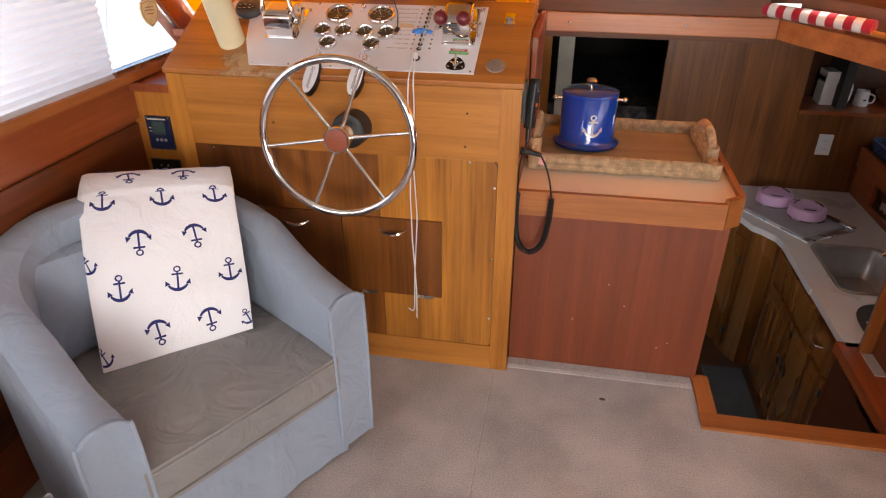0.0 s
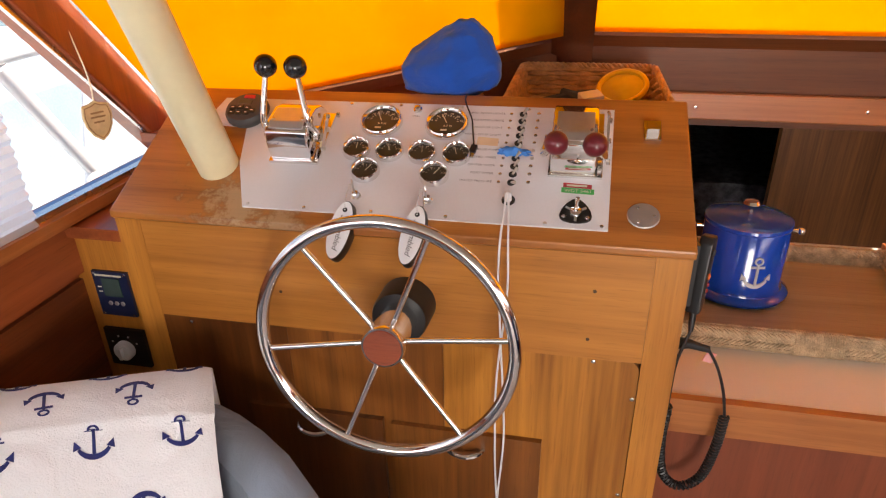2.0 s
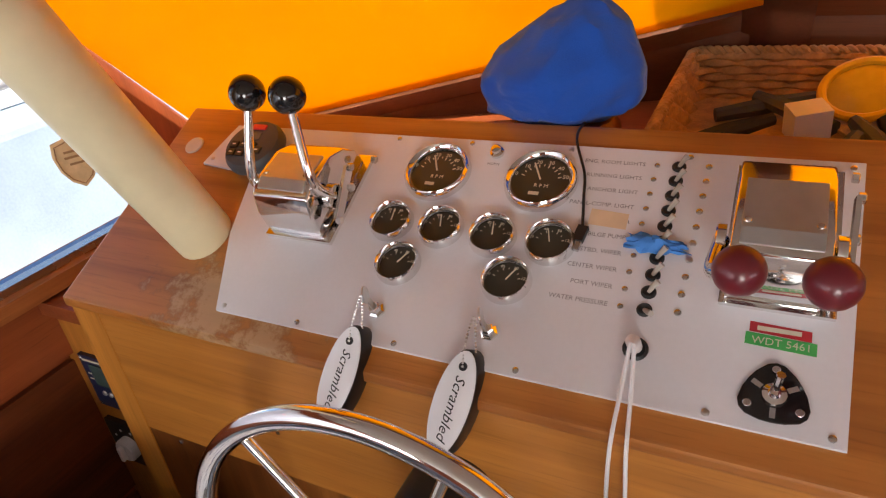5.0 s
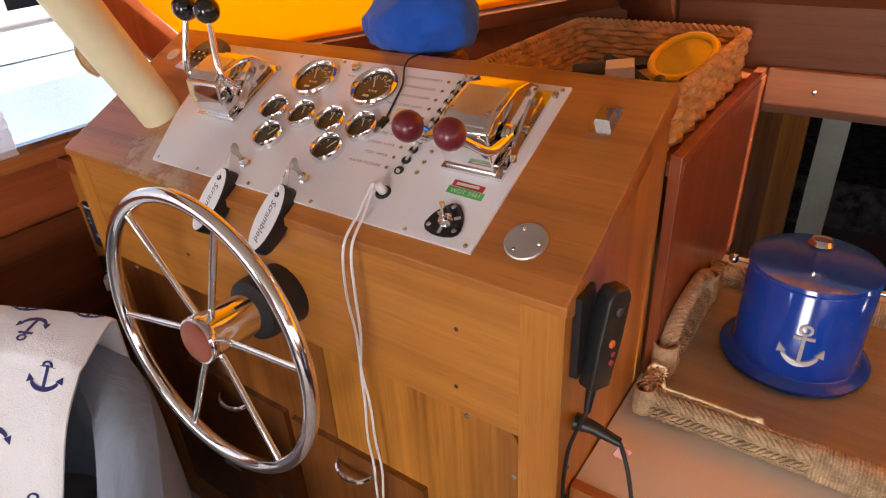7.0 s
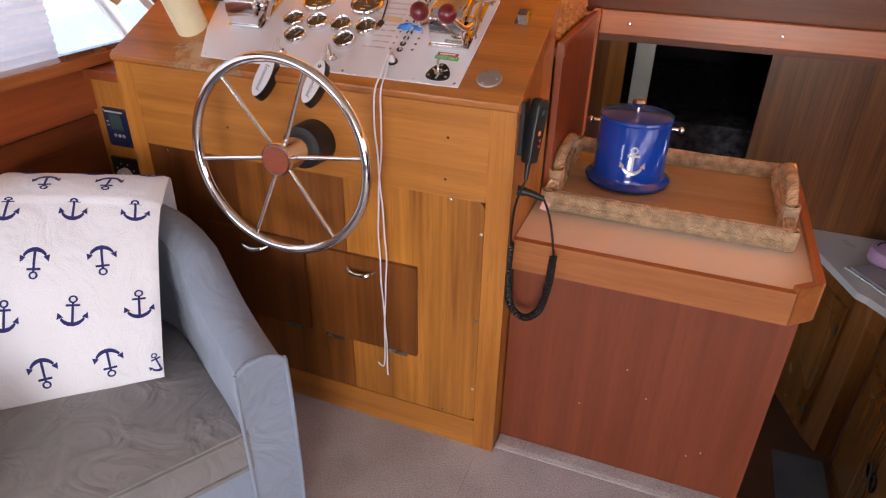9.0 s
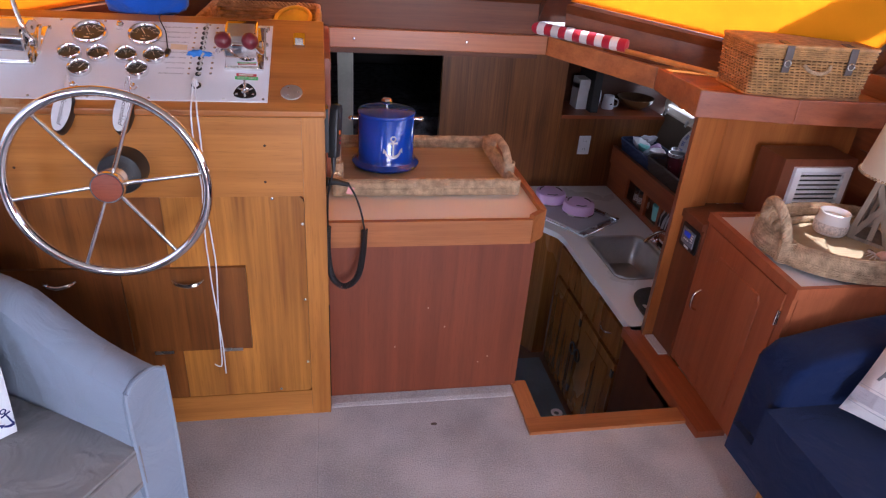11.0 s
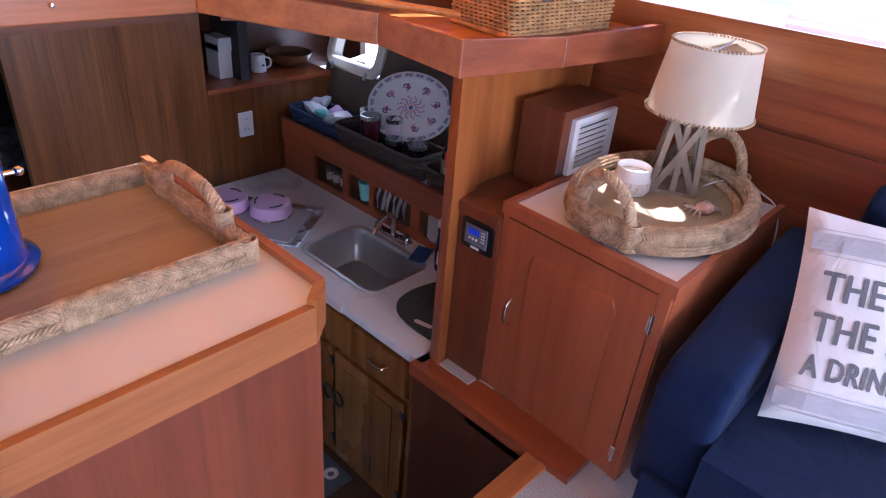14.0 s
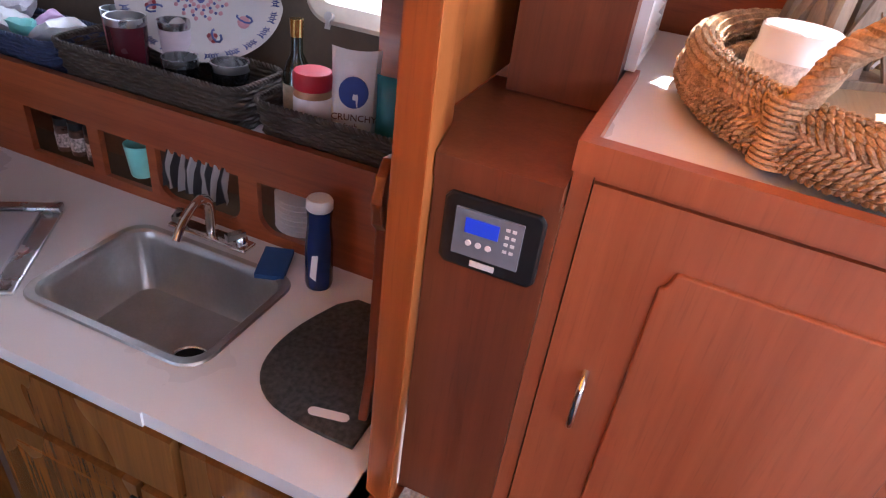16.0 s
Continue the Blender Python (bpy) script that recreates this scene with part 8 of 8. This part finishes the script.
single("wooden_bowl", lathe([(0, 0), (0.05, 0), (0.10, 0.035), (0.125, 0.075), (0.120, 0.077), (0.095, 0.04), (0.045, 0.008), (0, 0.006)], 32, pose(1.97, 4.18, 0.529)), wood("bowl_wood", (0.22, 0.12, 0.05), (0.12, 0.06, 0.025), "x"), "brown wooden bowl on the niche shelf", "bowl", smooth=True)


def portlight(y0, y1, z0, z1):
    """A cream frame with rounded ends, dogs and a pane, set in the hull side."""
    p = thing("portlight", (2.15, (y0 + y1) / 2, z0), "cream-framed oblong portlight in the hull", "portlight", "portlights", "structure")
    M = Matrix(((0, 0.30, -0.954, 2.135), (1, 0, 0, 0), (0, 0.954, 0.30, 0), (0, 0, 0, 1)))
    zc = (z0 + z1) / 2
    M = Matrix.Translation((0, (y0 + y1) / 2, zc)) @ M
    w, h = (y1 - y0) / 2, (z1 - z0) / 2
    bm = bmesh.new()
    loops = []
    for e, z in ((0, 0), (0, 0.016), (0.010, 0.024), (0.048, 0.024), (0.060, 0.014), (0.060, -0.04)):
        loops.append([bm.verts.new(M @ Vector((q.x, q.y, z))) for q in rounded_rect(-w + e, w - e, -h + e, h - e, max(0.02, 0.085 - e), 8)])
    for a, b in zip(loops, loops[1:]):
        for j in range(len(a)):
            bm.faces.new((a[j], a[(j + 1) % len(a)], b[(j + 1) % len(b)], b[j]))
    part("frame", bm, material("aged_cream_plastic", (0.58, 0.52, 0.42), 0.45) if "aged_cream_plastic" not in bpy.data.materials else bpy.data.materials["aged_cream_plastic"], p, smooth=True)
    g = part("pane", moved(prism([(q.x, q.y) for q in rounded_rect(-w + 0.058, w - 0.058, -h + 0.058, h - 0.058, 0.03, 8)], "z", -0.03, -0.025), M), PANE, p)
    g.visible_shadow = False
    for sx in (-0.6, 0.6):
        part("dog", moved(join(lathe([(0.012, 0.022), (0.012, 0.036), (0, 0.038)], 10), box(-0.006, 0.006, -0.03, 0.0, 0.026, 0.034, 0.002)), M @ Matrix.Translation((sx * w, -h + 0.018, 0))), GREY_METAL, p, smooth=True)


portlight(3.58, 4.02, 0.555, 0.80)
portlight(2.56, 3.01, 0.515, 0.76)

# forward cabin seen through the opening
fr = setting("opening_frame", box(-0.035, 0.056, 4.0, 4.04, GZ, 1.16, 0.004), material("pale_green_paint", (0.55, 0.56, 0.47), 0.5), "pale painted door frame")
st = setting("opening_edge", box(-0.166, -0.077, 3.99, 4.03, GZ, 1.16, 0.003), TEAK_Z, "varnished jamb")
berth = thing("berth", (0.5, 4.9, GZ), "berth with a dark patterned bedspread in the unlit cabin", "bed")
part("base", box(-0.4, 1.4, 4.4, 5.9, GZ, 0.18, 0.02), DARK_WOOD, berth)
bd = box(-0.42, 1.42, 4.35, 5.9, 0.18, 0.40, 0.07, 4)
bmesh.ops.subdivide_edges(bd, edges=[e for e in bd.edges if e.calc_length() > 0.3], cuts=20, use_grid_fill=True)
for v in bd.verts:
    v.co.z += 0.02 * noise.noise(v.co * 6)
part("bedspread", bd, material("damask_bedspread", (0.10, 0.10, 0.115), 0.8, vary=0.85, scale=22, fine=90, bump=0.3), berth, "dark damask bedspread", smooth=True)

# paddle and wrapped glass by the galley's corner post
paddle = thing("serving_paddle", (1.42, 2.42, 0.042), "brown wooden serving paddle stood beside the galley post", "paddle")
PDM = pose(1.44, 2.425, 0.044, 90, 0, 12)
part("blade", moved(prism([(-0.055, 0.0), (0.09, 0.0), (0.09, 0.44), (0.05, 0.49), (0.0, 0.505), (-0.035, 0.49), (-0.055, 0.455), (-0.045, 0.415), (-0.018, 0.39), (-0.012, 0.30), (-0.018, 0.08)], "z", -0.009, 0.009, 0.004), PDM), wood("paddle_wood", (0.30, 0.10, 0.035), (0.17, 0.05, 0.018), "z"), paddle)
part("hole", moved(lathe([(0.010, 0.0), (0.012, 0.0015), (0.008, 0.0015)], 14), PDM @ Matrix.Translation((0.015, 0.46, 0.0095))), BLACK, paddle)
